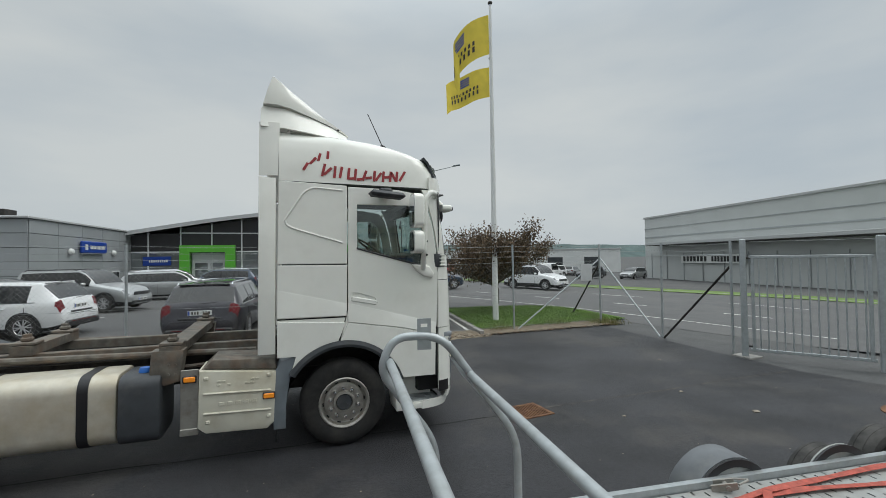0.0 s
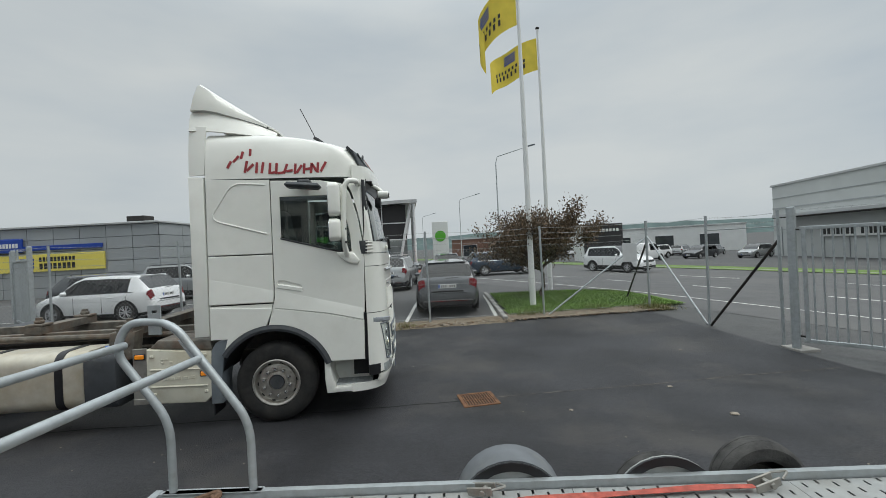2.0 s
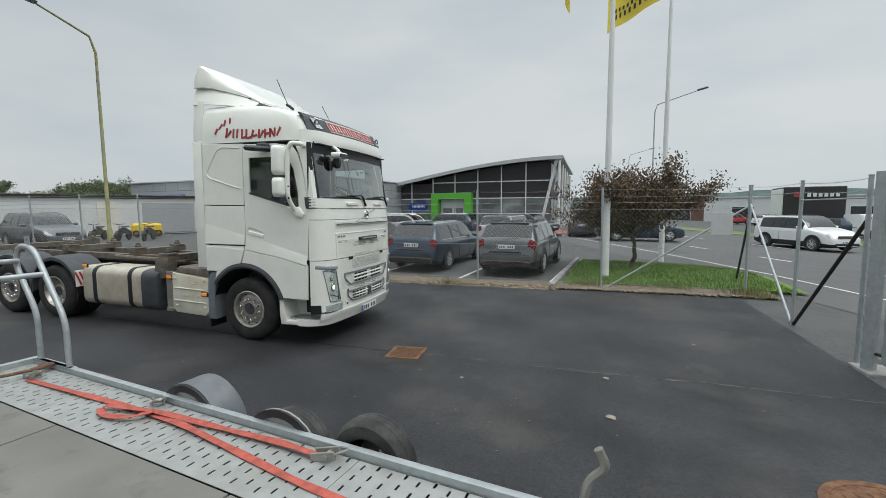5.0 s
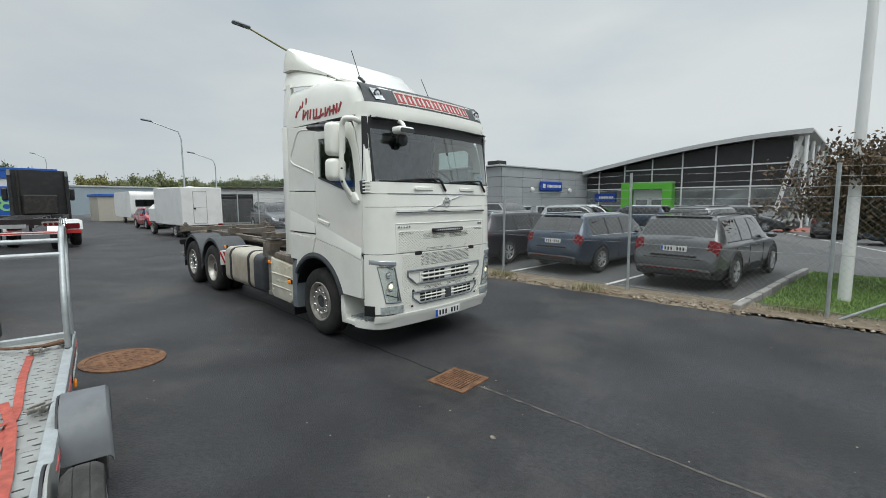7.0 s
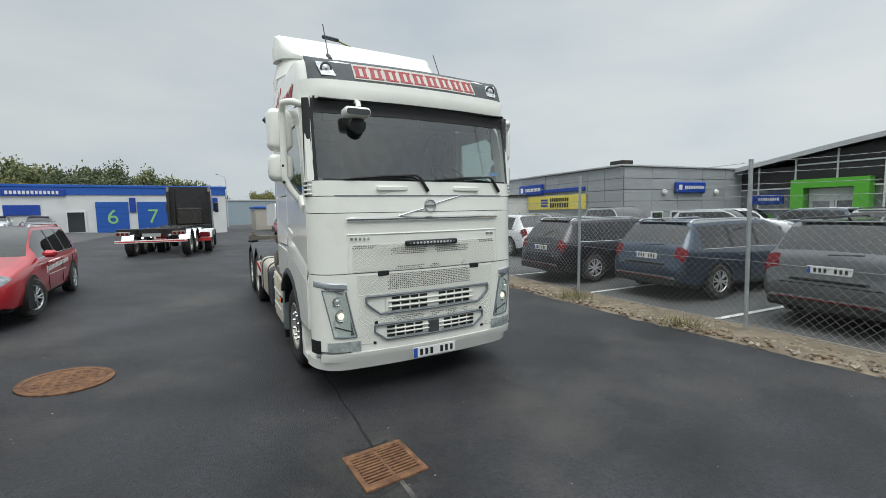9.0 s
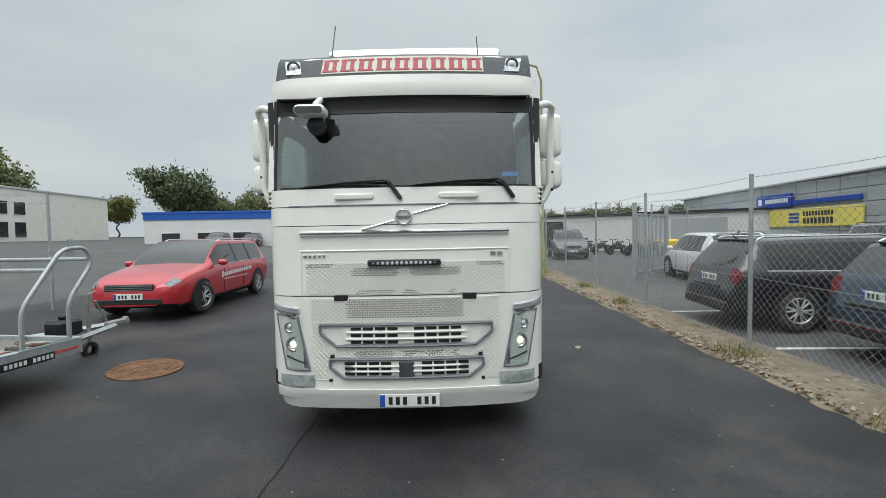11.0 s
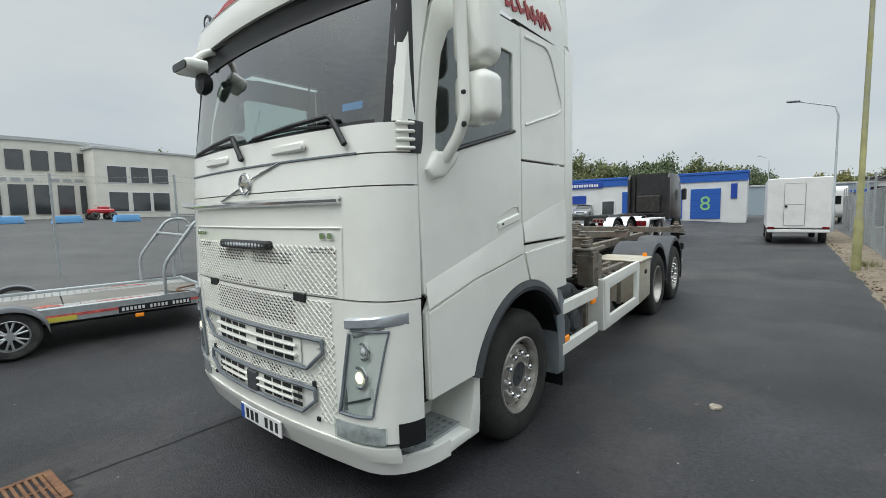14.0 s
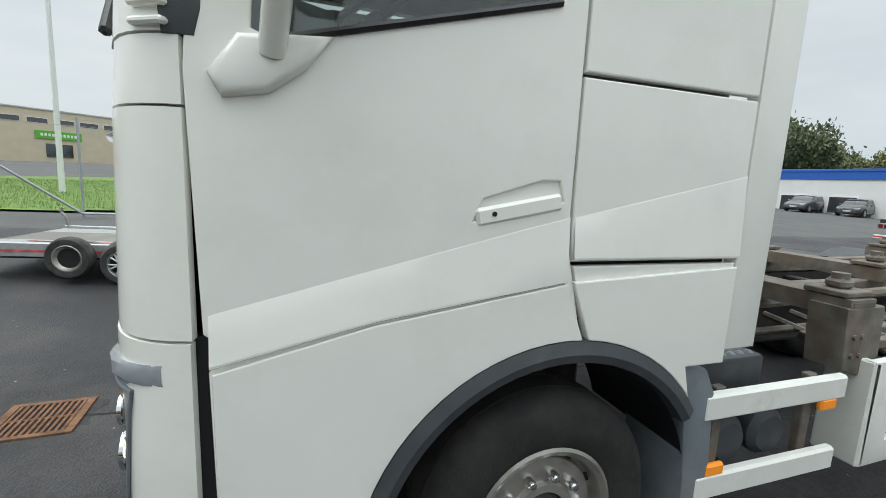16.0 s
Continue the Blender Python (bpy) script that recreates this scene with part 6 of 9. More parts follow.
for k in range(3):
    bm = bmx()
    box(bm, (0.87 + 1.67 * k, -0.99, DZ - 0.008), (1.655, 0.84, 0.016), 0.003)
    part("deck_board", bm, M_DECKP, trl, "dirty dark deck board")
for y in (-0.02, -1.96):
    bm = bmx()
    prism(bm, [(y - 0.03, DZ - 0.14), (y + 0.03, DZ - 0.14), (y + 0.03, DZ + 0.035), (y + 0.012, DZ + 0.045), (y - 0.03, DZ + 0.045), (y - 0.03, DZ - 0.0)], "x", 0.0, TL, bev=0.004)
    part("side_rail", bm, M_GALV, trl, "galvanised side rail")
    bm = bmx()
    s = 1 if y > -1 else -1
    box(bm, (TL / 2, y + s * 0.032, DZ - 0.065), (TL - 0.1, 0.006, 0.035))
    part("red_reflex_strip", bm, mat("red_white_strip", (0.55, 0.10, 0.09), 0.5, var=0.5, scale=12), trl, "worn red reflective strip")
bm = bmx()
for x in (0.02, 1.3, 2.6, 3.9, TL - 0.02):
    box(bm, (x, -0.99, DZ - 0.10), (0.06, 1.94, 0.10), 0.006)
for y in (-0.45, -1.5):
    box(bm, (TL / 2, y, DZ - 0.19), (TL, 0.06, 0.12), 0.006)
part("chassis", bm, M_FRAMED, trl, "dark trailer chassis")
bm = bmx()
box(bm, (0.02, -0.99, DZ + 0.02), (0.05, 1.98, 0.06), 0.006)
part("front_rail", bm, M_GALV, trl)
# name strip as plain bars
bm = bmx()
box(bm, (0.75, 0.016, DZ - 0.085), (0.85, 0.006, 0.085), 0.002)
nb = part("name_strip", bm, M_BLACK, trl, "black strip with pale bars")
bm = bmx()
for k in range(18):
    if k in (5, 11):
        continue
    box(bm, (0.36 + 0.045 * k, 0.021, DZ - 0.085), (0.028, 0.004, 0.045))
pieces("pale_bar", bm, M_PLATE, nb)
# hoops: outline along x, z
HOOP = [(0.62, DZ - 0.02), (0.62, DZ + 0.46), (0.16, DZ + 1.10), (-0.12, DZ + 1.10), (-0.20, DZ + 0.92), (0.12, DZ + 0.48), (0.12, DZ - 0.02)]
for y in (-0.02, -1.96):
    bm = bmx()
    tube(bm, [(x, y, z) for x, z in HOOP], 0.024, 12, bend=0.13)
    part("hoop", bm, M_GALV, trl, "galvanised tube headboard hoop")
    bm = bmx()
    s = -1 if y > -1 else 1
    prism(bm, [(0.20, DZ + 0.98), (0.34, DZ + 0.86), (0.46, DZ + 0.68), (0.40, DZ + 0.72), (0.28, DZ + 0.86)], "y", y - 0.006, y + 0.006)
    prism(bm, [(0.02, DZ + 1.02), (0.10, DZ + 1.02), (0.10, DZ + 1.20), (0.02, DZ + 1.20)], "y", y - 0.005, y + 0.005, [[(0.04, DZ + 1.15), (0.08, DZ + 1.15), (0.08, DZ + 1.17), (0.04, DZ + 1.17)]])
    part("lamp_tab", bm, M_GALV, trl)
for x, z in ((0.33, DZ + 0.86), (-0.14, DZ + 0.96)):
    bm = bmx()
    tube(bm, [(x, -0.02, z), (x, -1.96, z)], 0.024, 12)
    part("cross_tube", bm, M_GALV, trl, "galvanised cross tube")
bm = bmx()
for y in (-0.02, -1.96):
    box(bm, (0.37, y, DZ + 0.035), (0.62, 0.06, 0.02), 0.004)
part("hoop_base", bm, M_GALV, trl)
# drawbar, coupling, jockey wheel, winch box
bm = bmx()
for y in (-0.3, -1.68):
    tube(bm, [(0.3, y, DZ - 0.12), (-1.35, -0.99 + (y + 0.99) * 0.12, DZ - 0.12)], 0.04, 4)
part("drawbar", bm, M_GALV, trl, "galvanised drawbar")
bm = bmx()
box(bm, (-1.45, -0.99, DZ - 0.10), (0.35, 0.09, 0.09), 0.02)
lathe(bm, [(0.05, -0.06), (0.06, 0.0), (0.04, 0.06), (0, 0.07)], (-1.62, -0.99, DZ - 0.10), "z", 16)
tube(bm, [(-1.3, -0.99, DZ - 0.05), (-1.12, -0.99, DZ + 0.30)], 0.014, 8)
part("coupling", bm, M_STEEL, trl, "grey coupling head with brake lever")
bm = bmx()
tube(bm, [(-0.85, -0.82, DZ - 0.30), (-0.85, -0.82, DZ + 0.42)], 0.026, 10)
tube(bm, [(-0.85, -0.82, DZ + 0.42), (-0.98, -0.82, DZ + 0.46), (-0.98, -0.82, DZ + 0.54)], 0.010, 6)
jw = part("jockey_post", bm, M_STEEL, trl, "jockey wheel post with crank")
bm = bmx()
lathe(bm, [(0.06, -0.03), (0.11, -0.03), (0.115, 0), (0.11, 0.03), (0.06, 0.03)], (-0.85, -0.82, DZ - 0.36), "y", 20)
part("jockey_wheel", bm, M_RUBBER, trl)
bm = bmx()
box(bm, (-0.42, -0.72, DZ + 0.05), (0.34, 0.26, 0.22), 0.04)
box(bm, (-0.42, -0.72, DZ + 0.19), (0.10, 0.10, 0.06), 0.02)
part("winch_box", bm, M_BLACK, trl, "black winch and battery box")
# wheels on the axles (truck side and far side), mudguards
M_TYRED = mat("dusty_tyre_rubber", (0.032, 0.031, 0.030), 0.85, var=0.25, scale=14, bump=0.4, bscale=70, dirt=(0.13, 0.125, 0.115, 0.6), dscale=6, dpos=(0.42, 0.75))


def small_wheel(parent, x, y, z, s, r=0.29, w=0.17, alloy=True):
    wh = empty("wheel", (x, y, z), (0, random.uniform(0, 60), 0 if s > 0 else 180), parent)
    bm = bmx()
    lathe(bm, [(r * 0.62, -w / 2 + 0.01), (r * 0.7, -w / 2), (r * 0.9, -w / 2 + 0.005), (r * 0.98, -w / 2 + 0.03), (r, -w * 0.2), (r * 0.985, -w * 0.18), (r, -w * 0.16), (r, w * 0.16), (r * 0.985, w * 0.18), (r, w * 0.2), (r * 0.98, w / 2 - 0.03), (r * 0.9, w / 2 - 0.005), (r * 0.7, w / 2), (r * 0.62, w / 2 - 0.01)], n=36)
    part("tyre", bm, M_TYRED, wh)
    bm = bmx()
    if alloy:
        lathe(bm, [(r * 0.64, w / 2 - 0.008), (r * 0.62, w / 2 - 0.004), (r * 0.58, w / 2 - 0.02), (r * 0.56, -w / 2)], n=30)
        for k in range(6):
            a = math.radians(60 * k)
            for da in (-0.20, 0.20):
                p = Vector((r * 0.57 * math.cos(a + da), w / 2 - 0.018, r * 0.57 * math.sin(a + da)))
                q = Vector((r * 0.14 * math.cos(a + da * 0.3), w / 2 - 0.014, r * 0.14 * math.sin(a + da * 0.3)))
                tube(bm, [q, (p + q) / 2 + Vector((0, 0.004, 0)), p], r * 0.045, 6)
        lathe(bm, [(r * 0.19, w / 2 - 0.03), (r * 0.18, w / 2 - 0.006), (0, w / 2 - 0.002)], n=18)
    else:
        lathe(bm, [(r * 0.64, w / 2 - 0.008), (r * 0.60, w / 2 - 0.002), (r * 0.55, w / 2 - 0.03), (r * 0.40, w / 2 - 0.07), (r * 0.26, w / 2 - 0.06), (r * 0.22, w / 2 - 0.07), (r * 0.12, w / 2 - 0.07), (r * 0.12, -w / 2)], n=30)
    part("rim", bm, M_RIM if not alloy else mat("polished_alloy", (0.55, 0.56, 0.57), 0.3, metal=0.7, var=0.1), wh)
    bm = bmx()
    lathe(bm, [(r * 0.60, w / 2 - 0.05), (0, w / 2 - 0.05)], n=24)
    part("brake_backing", bm, M_GAP, wh)
    return wh


M_FEND = mat("grey_plastic_mudguard", (0.13, 0.14, 0.15), 0.6, var=0.15, scale=6, dirt=(0.24, 0.24, 0.22, 0.5), dscale=4)
for x in (2.20, 3.13):
    for y, s in ((0.13, 1), (-2.11, -1)):
        small_wheel(trl, x, y, 0.28, s, 0.28)
        bm = bmx()
        rows = []
        for i in range(15):
            a = radians(8 + 164 * i / 14)
            rows.append([(x + 0.345 * math.cos(a), y + dy, 0.27 + 0.345 * math.sin(a) + dz) for dy, dz in ((-s * 0.12, 0), (s * 0.10, 0.0), (s * 0.115, -0.02), (s * 0.12, -0.05))])
        shell(bm, rows, 0.008)
        if (x, y) != (3.13, 0.13):  # this one has lost its guard
            part("mudguard", bm, M_FEND, trl, "grey plastic mudguard", 40)
        bm = bmx()
        prism(bm, arc(x, 0.27, 0.337, 15, 165, 12), "y", y - s * 0.12, y - s * 0.108)
        part("mudguard_inner", bm, M_GALVD, trl)
        bm = bmx()
        rows = [[(x + r_ * math.cos(radians(15 + 150 * i / 14)), y - s * 0.125 + dy, 0.27 + r_ * math.sin(radians(15 + 150 * i / 14))) for r_, dy in ((0.337, 0), (0.337, -s * 0.012), (0.285, -s * 0.012))] for i in range(15)]
        shell(bm, rows, 0.006)
        part("mudguard_flange", bm, M_BLACK, trl, "black mudguard flange", 40)
    bm = bmx()
    tube(bm, [(x, 0.1, 0.29), (x, -2.08, 0.29)], 0.035, 8)
    part("axle", bm, M_FRAMED, trl)
sp = small_wheel(trl, 3.76, 0.14, 0.35, 1, 0.28, 0.18, False)
bm = bmx()
box(bm, (3.76, 0.03, 0.41), (0.22, 0.05, 0.05), 0.006)
box(bm, (3.76, 0.10, 0.40), (0.05, 0.14, 0.05), 0.006)
part("spare_carrier", bm, M_STEEL, trl, "steel spare wheel carrier")
for x in (0.95, 4.7):
    bm = bmx()
    box(bm, (x, 0.02, DZ - 0.19), (0.10, 0.02, 0.05), 0.008)
    part("marker_lamp", bm, M_ORANGE, trl, "amber marker lamp")
bm = bmx()
box(bm, (1.75, 0.018, DZ - 0.10), (0.30, 0.006, 0.06))
part("yellow_label", bm, mat("yellow_label", (0.65, 0.55, 0.08), 0.5), trl)
# folded ramp arms at the rear
for y in (-0.02, -1.96):
    bm = bmx()
    tube(bm, [(TL - 0.05, y, DZ), (TL - 0.02, y, DZ + 0.20), (TL + 0.06, y, DZ + 0.28), (TL + 0.02, y, DZ + 0.36)], 0.022, 8, bend=0.06)
    part("ramp_latch", bm, M_STEEL, trl)
bm = bmx()
box(bm, (TL + 0.02, -0.99, DZ - 0.10), (0.05, 1.98, 0.16), 0.01)
part("rear_beam", bm, M_GALV, trl)
# straps and ratchets lying on the deck
M_STRAP = mat("faded_orange_red_strap", (0.40, 0.085, 0.06), 0.8, var=0.3, scale=20, bump=0.2, bscale=300, dirt=(0.26, 0.08, 0.06, 0.7), dscale=9)


def ribbon(name, pts, w, parent_m, label):
    pts = smooth_path(pts, 0.12, 4)
    bm = bmx()
    rows = []
    for i, p in enumerate(pts):
        d = (pts[min(i + 1, len(pts) - 1)] - pts[max(i - 1, 0)]).normalized()
        sd = d.cross(Vector((0, 0, 1))).normalized()
        tw = 0.5 * math.sin(i * 0.9)
        rows.append([p + sd * w / 2 + Vector((0, 0, 0.006 * tw)), p, p - sd * w / 2 - Vector((0, 0, 0.006 * tw))])
    shell(bm, rows, 0.003)
    ob = tagged(link(name, bm, M_STRAP), label, "strap", "straps on the trailer deck")
    ob.matrix_basis = parent_m
    return ob


TM = pose(0.30, 1.75, 0.20, 0, 0, TY)
ribbon("lashing_strap", [(0.55, -0.28, DZ + 0.008), (1.3, -0.26, DZ + 0.02), (1.9, -0.22, DZ + 0.012), (2.5, -0.24, DZ + 0.025), (3.1, -0.30, DZ + 0.012), (3.6, -0.36, DZ + 0.01), (4.6, -0.42, DZ + 0.01)], 0.05, TM, "faded red lashing strap lying on the trailer deck")
ribbon("lashing_strap", [(1.75, -0.30, DZ + 0.03), (2.2, -0.21, DZ + 0.035), (2.8, -0.16, DZ + 0.02), (3.3, -0.14, DZ + 0.03), (3.55, -0.15, DZ + 0.03)], 0.05, TM, "faded red lashing strap with ratchet on the trailer deck")
ribbon("lashing_strap", [(1.72, -0.32, DZ + 0.012), (1.9, -0.40, DZ + 0.03), (2.1, -0.34, DZ + 0.03), (2.2, -0.24, DZ + 0.05)], 0.05, TM, "bunched end of a faded red lashing strap")
ribbon("lashing_strap", [(0.6, -1.62, DZ + 0.01), (1.0, -1.66, DZ + 0.03), (1.3, -1.60, DZ + 0.012)], 0.05, TM, "short faded red strap on the trailer deck")
for x, y, a in ((3.62, -0.16, 10), (2.0, -0.12, -25), (0.52, -0.27, 0)):
    bm = bmx()
    box(bm, (0, 0, 0.03), (0.16, 0.012, 0.05), 0.004, (0, -12, 0))
    box(bm, (0, 0.06, 0.03), (0.16, 0.012, 0.05), 0.004, (0, -12, 0))
    tube(bm, [(0.02, -0.02, 0.03), (0.02, 0.08, 0.03)], 0.016, 10)
    tube(bm, [(0.08, -0.01, 0.06), (0.16, 0.03, 0.08), (0.08, 0.07, 0.06)], 0.007, 6, bend=0.03)
    ob = tagged(link("ratchet_buckle", bm, M_STEEL), "steel ratchet buckle lying on the trailer deck", "ratchet")
    ob.matrix_basis = TM @ pose(x, y, DZ + 0.004, 0, 0, a)
bm = bmx()
tube(bm, [(0.02, -0.75, DZ + 0.03), (0.40, -0.40, DZ + 0.05), (0.46, -0.14, DZ + 0.05), (0.38, -0.06, DZ + 0.04)], 0.014, 8, bend=0.08)
tube(bm, [(0.30, -0.10, DZ + 0.03), (0.42, -0.05, DZ + 0.05), (0.46, -0.12, DZ + 0.06), (0.38, -0.2, DZ + 0.03)], 0.02, 8, bend=0.05)
ob = tagged(link("tow_rope", bm, mat("brown_rope", (0.16, 0.09, 0.055), 0.9, var=0.3, scale=40, bump=0.5, bscale=150)), "brown rope coiled by the trailer's front rail", "rope")
ob.matrix_basis = TM

# ---- cars ----
M_CARG = glass("dark_car_glass", (0.06, 0.07, 0.07), f0=0.08)
M_TAIL = mat("red_tail_lens", (0.15, 0.007, 0.010), 0.12, var=0.3, scale=12)
M_HEADL = mat("clear_car_headlight", (0.22, 0.23, 0.24), 0.12, metal=0.4, var=0.5, scale=14)
M_CARB = mat("black_car_trim", (0.02, 0.02, 0.021), 0.5, var=0.2)
PAINTS = {}


def paint(name, col, metal=0.3):
    if name not in PAINTS:
        PAINTS[name] = mat(name, col, 0.3, metal=metal, var=0.04, scale=3, coat=1.0)
    return PAINTS[name]


def car(x, y, rz, m, label, L=4.69, W=1.83, H=1.47, kind="estate", group="cars on the dealer's lot", rails=True, steer=0, plate="rear"):
    """A car facing its own +x; lofted body, glass, wheels, lamps, mirrors, plate."""
    c = tagged(empty("car", (x, y, gz(x, y) + 0.006), (0, 0, rz)), label, "car", group)
    w2 = W / 2
    k = H / 1.47
    tail = {"estate": (0.895, 0.972), "hatch": (0.86, 0.968), "suv": (0.90, 0.972), "van": (0.975, 0.988)}[kind]
    cowl, top = {"estate": (0.27, 0.43), "hatch": (0.25, 0.42), "suv": (0.28, 0.42), "van": (0.22, 0.33)}[kind]
    belt = 0.94 * k if kind != "van" else 1.12
    fa = cowl + 0.035
    q1 = tail[0] - (0.012 if kind != "hatch" else 0.05)
    fs = {0, 0.006, 0.016, 0.032, 0.06, 0.10, 0.15, 0.19, cowl, fa, (fa + top) / 2, top, top + 0.04, 0.535, 0.555, 0.63, 0.70, 0.72, 0.79, q1, tail[0],
          tail[0] + 0.012, (tail[0] + tail[1]) / 2, tail[1] - 0.008, tail[1], 0.98, 0.986, 0.99, 0.994, 0.998, 1.0}
    fs = sorted({round(f, 4) for f in fs})
    roof_h = H - (0.03 if kind != "van" else 0.0)
    rows = []
    for f in fs:
        px = L / 2 - f * L
        w = w2 * float(np.interp(f, [0, 0.006, 0.016, 0.032, 0.06, 0.10, 0.2, 0.8, 0.9, 0.94, 0.965, 0.98, 0.99, 1.0], [0.60, 0.72, 0.80, 0.87, 0.925, 0.96, 1, 1, 0.985, 0.97, 0.95, 0.92, 0.88, 0.80]))
        lo = float(np.interp(f, [0, 0.03, 0.06, 0.94, 0.97, 1], [0.28, 0.24, 0.20, 0.20, 0.26, 0.32]))
        if f <= cowl:
            tp_ = float(np.interp(f, [0, 0.006, 0.016, 0.032, 0.06, 0.10, cowl], [0.56, 0.63, 0.68, 0.73, 0.78 * k, 0.84 * k, 0.98 * k]))
            b, rail, rw = tp_ - 0.05, tp_ - 0.02, w * 0.86
        elif f < tail[0]:
            tt = clamp((f - cowl) / (top - cowl), 0, 1)
            tp_ = 0.98 * k + (H - 0.98 * k) * (1 - (1 - tt) ** 1.7) - (H - roof_h) * clamp((f - 0.55) / (tail[0] - 0.55), 0, 1) ** 2
            b = belt - 0.02 * (1 - tt) + 0.04 * max(0, f - 0.45)
            rail, rw = max(tp_ - 0.075 * min(1, 2 * tt), b + 0.004), w2 * ((0.86 - 0.10 * tt) if kind != "van" else (0.88 - 0.03 * tt))
        elif f <= tail[1]:
            tt = (f - tail[0]) / (tail[1] - tail[0])
            tp_ = roof_h + (belt + 0.05 - roof_h) * tt ** 1.1
            b = belt + 0.018
            rail, rw = max(tp_ - 0.075 * (1 - tt), b + 0.004), w * (0.77 + 0.10 * tt)
        else:
            e = (f - tail[1]) / (1 - tail[1])
            tp_ = float(np.interp(e, [0, 0.3, 0.65, 1], [belt + 0.05, belt - 0.03, 0.72 * k, 0.60 * k]))
            b, rail, rw = tp_ - 0.05, tp_ - 0.03, w * (0.87 + 0.03 * e)
        hg = b - lo
        row = [(px, w * a, lo + hg * z) for a, z in ((0, 0), (0.86, 0), (0.95, 0.12), (0.985, 0.30), (1, 0.50), (0.992, 0.82), (0.972, 0.95), (0.95, 1))]
        row += [(px, (w * 0.95 + rw) / 2 + 0.012, (b + rail) / 2), (px, rw, rail), (px, rw * 0.96, (rail + tp_) / 2 + 0.012), (px, rw * 0.86, tp_), (px, rw * 0.45, tp_ + 0.014), (px, 0, tp_ + 0.02)]
        rows.append(row)
    body, gl_s, gl_f, gl_r, pil, sill = bmx(), [bmx() for _ in range(6)], bmx(), bmx(), bmx(), bmx()
    tlamp, hlamp = [bmx(), bmx()], [bmx(), bmx()]
    for s in (1, -1):
        for i in range(len(fs) - 1):
            fm = (fs[i] + fs[i + 1]) / 2
            for j in range(13):
                q = [(a, s * b_, c_) for a, b_, c_ in (rows[i][j], rows[i + 1][j], rows[i + 1][j + 1], rows[i][j + 1])]
                tgt = body
                if j in (10, 11, 12) and cowl < fm < top:
                    tgt = gl_f
                elif j in (10, 11, 12) and tail[0] + 0.012 < fm < tail[1] - 0.008 and kind != "van":
                    tgt = gl_r
                elif j in (7, 8) and fa < fm < (q1 if kind != "van" else 0.535):
                    if 0.535 < fm < 0.555 or 0.70 < fm < 0.72:
                        tgt = pil
                    else:
                        tgt = gl_s[(0 if s > 0 else 3) + (0 if fm < 0.54 else 1 if fm < 0.71 else 2)]
                elif (j in (5, 6) and tail[1] - 0.022 < fm < 0.984) or (j in (7, 8, 9, 10) and tail[1] < fm < 0.985):
                    tgt = tlamp[0 if s > 0 else 1]
                elif j in (6, 7, 8, 9) and 0.016 < fm < 0.06:
                    tgt = hlamp[0 if s > 0 else 1]
                elif j < (3 if kind == "suv" else 2):
                    tgt = sill
                add(tgt, q, [(0, 1, 2, 3)])
        for r_ in (rows[0], rows[-1]):
            add(body, [(a, s * b_, c_) for a, b_, c_ in r_], [tuple(range(14))])
    for b_ in (body, gl_f, gl_r, pil, sill, *tlamp, *hlamp, *gl_s):
        bmesh.ops.remove_doubles(b_, verts=b_.verts[:], dist=0.0008)
        bmesh.ops.recalc_face_normals(b_, faces=b_.faces[:])
    part("body", body, m, c, "", 40)
    part("sill", sill, M_CARB, c, "black lower sill", 40)
    for b_ in tlamp:
        part("tail_lamp", b_, M_TAIL, c, "red tail lamp", 40)
    for b_ in hlamp:
        part("headlight", b_, M_HEADL, c, "clear headlight", 40)
    part("windscreen", gl_f, M_CARG, c)
    if kind != "van":
        part("rear_window", gl_r, M_CARG, c)
    else:
        gl_r.free()
    for g_ in gl_s:
        if g_.faces:
            part("side_window", g_, M_CARG, c)
        else:
            g_.free()
    pieces("pillar", pil, M_CARB, c)
    bm = bmx()
    box(bm, (0, 0, 0.32), (L * 0.9, W * 0.86, 0.2))
    box(bm, (-0.05 * L, 0, 0.75), (L * 0.5, W * 0.7, 0.5), 0.05)
    part("floor_pan", bm, M_GAP, c)
    r = 0.325 * (1.06 if kind == "suv" else 1.0)
    xf, xr = L / 2 - 0.19 * L, -L / 2 + 0.205 * L
    for xx in (xf, xr):
        for s in (-1, 1):
            bm = bmx()
            prism(bm, arc(xx, r, r + 0.055, -25, 205, 20), "y", s * (w2 - 0.14), s * (w2 + 0.004))
            part("wheel_arch", bm, M_GAP, c)
            wh = small_wheel(c, xx, s * (w2 - 0.085), r, s, r, 0.21)
            if xx == xf and steer:
                wh.rotation_euler.z += radians(steer)
            if kind == "suv":
                bm = bmx()
                rws = [[(xx + q_ * math.cos(radians(-12 + 204 * i / 16)), s * (w2 + d_), r + q_ * math.sin(radians(-12 + 204 * i / 16))) for q_, d_ in ((r + 0.05, 0.004), (r + 0.055, 0.016), (r + 0.10, 0.012), (r + 0.105, -0.01))] for i in range(17)]
                shell(bm, rws, 0.006)
                part("arch_trim", bm, M_CARB, c)
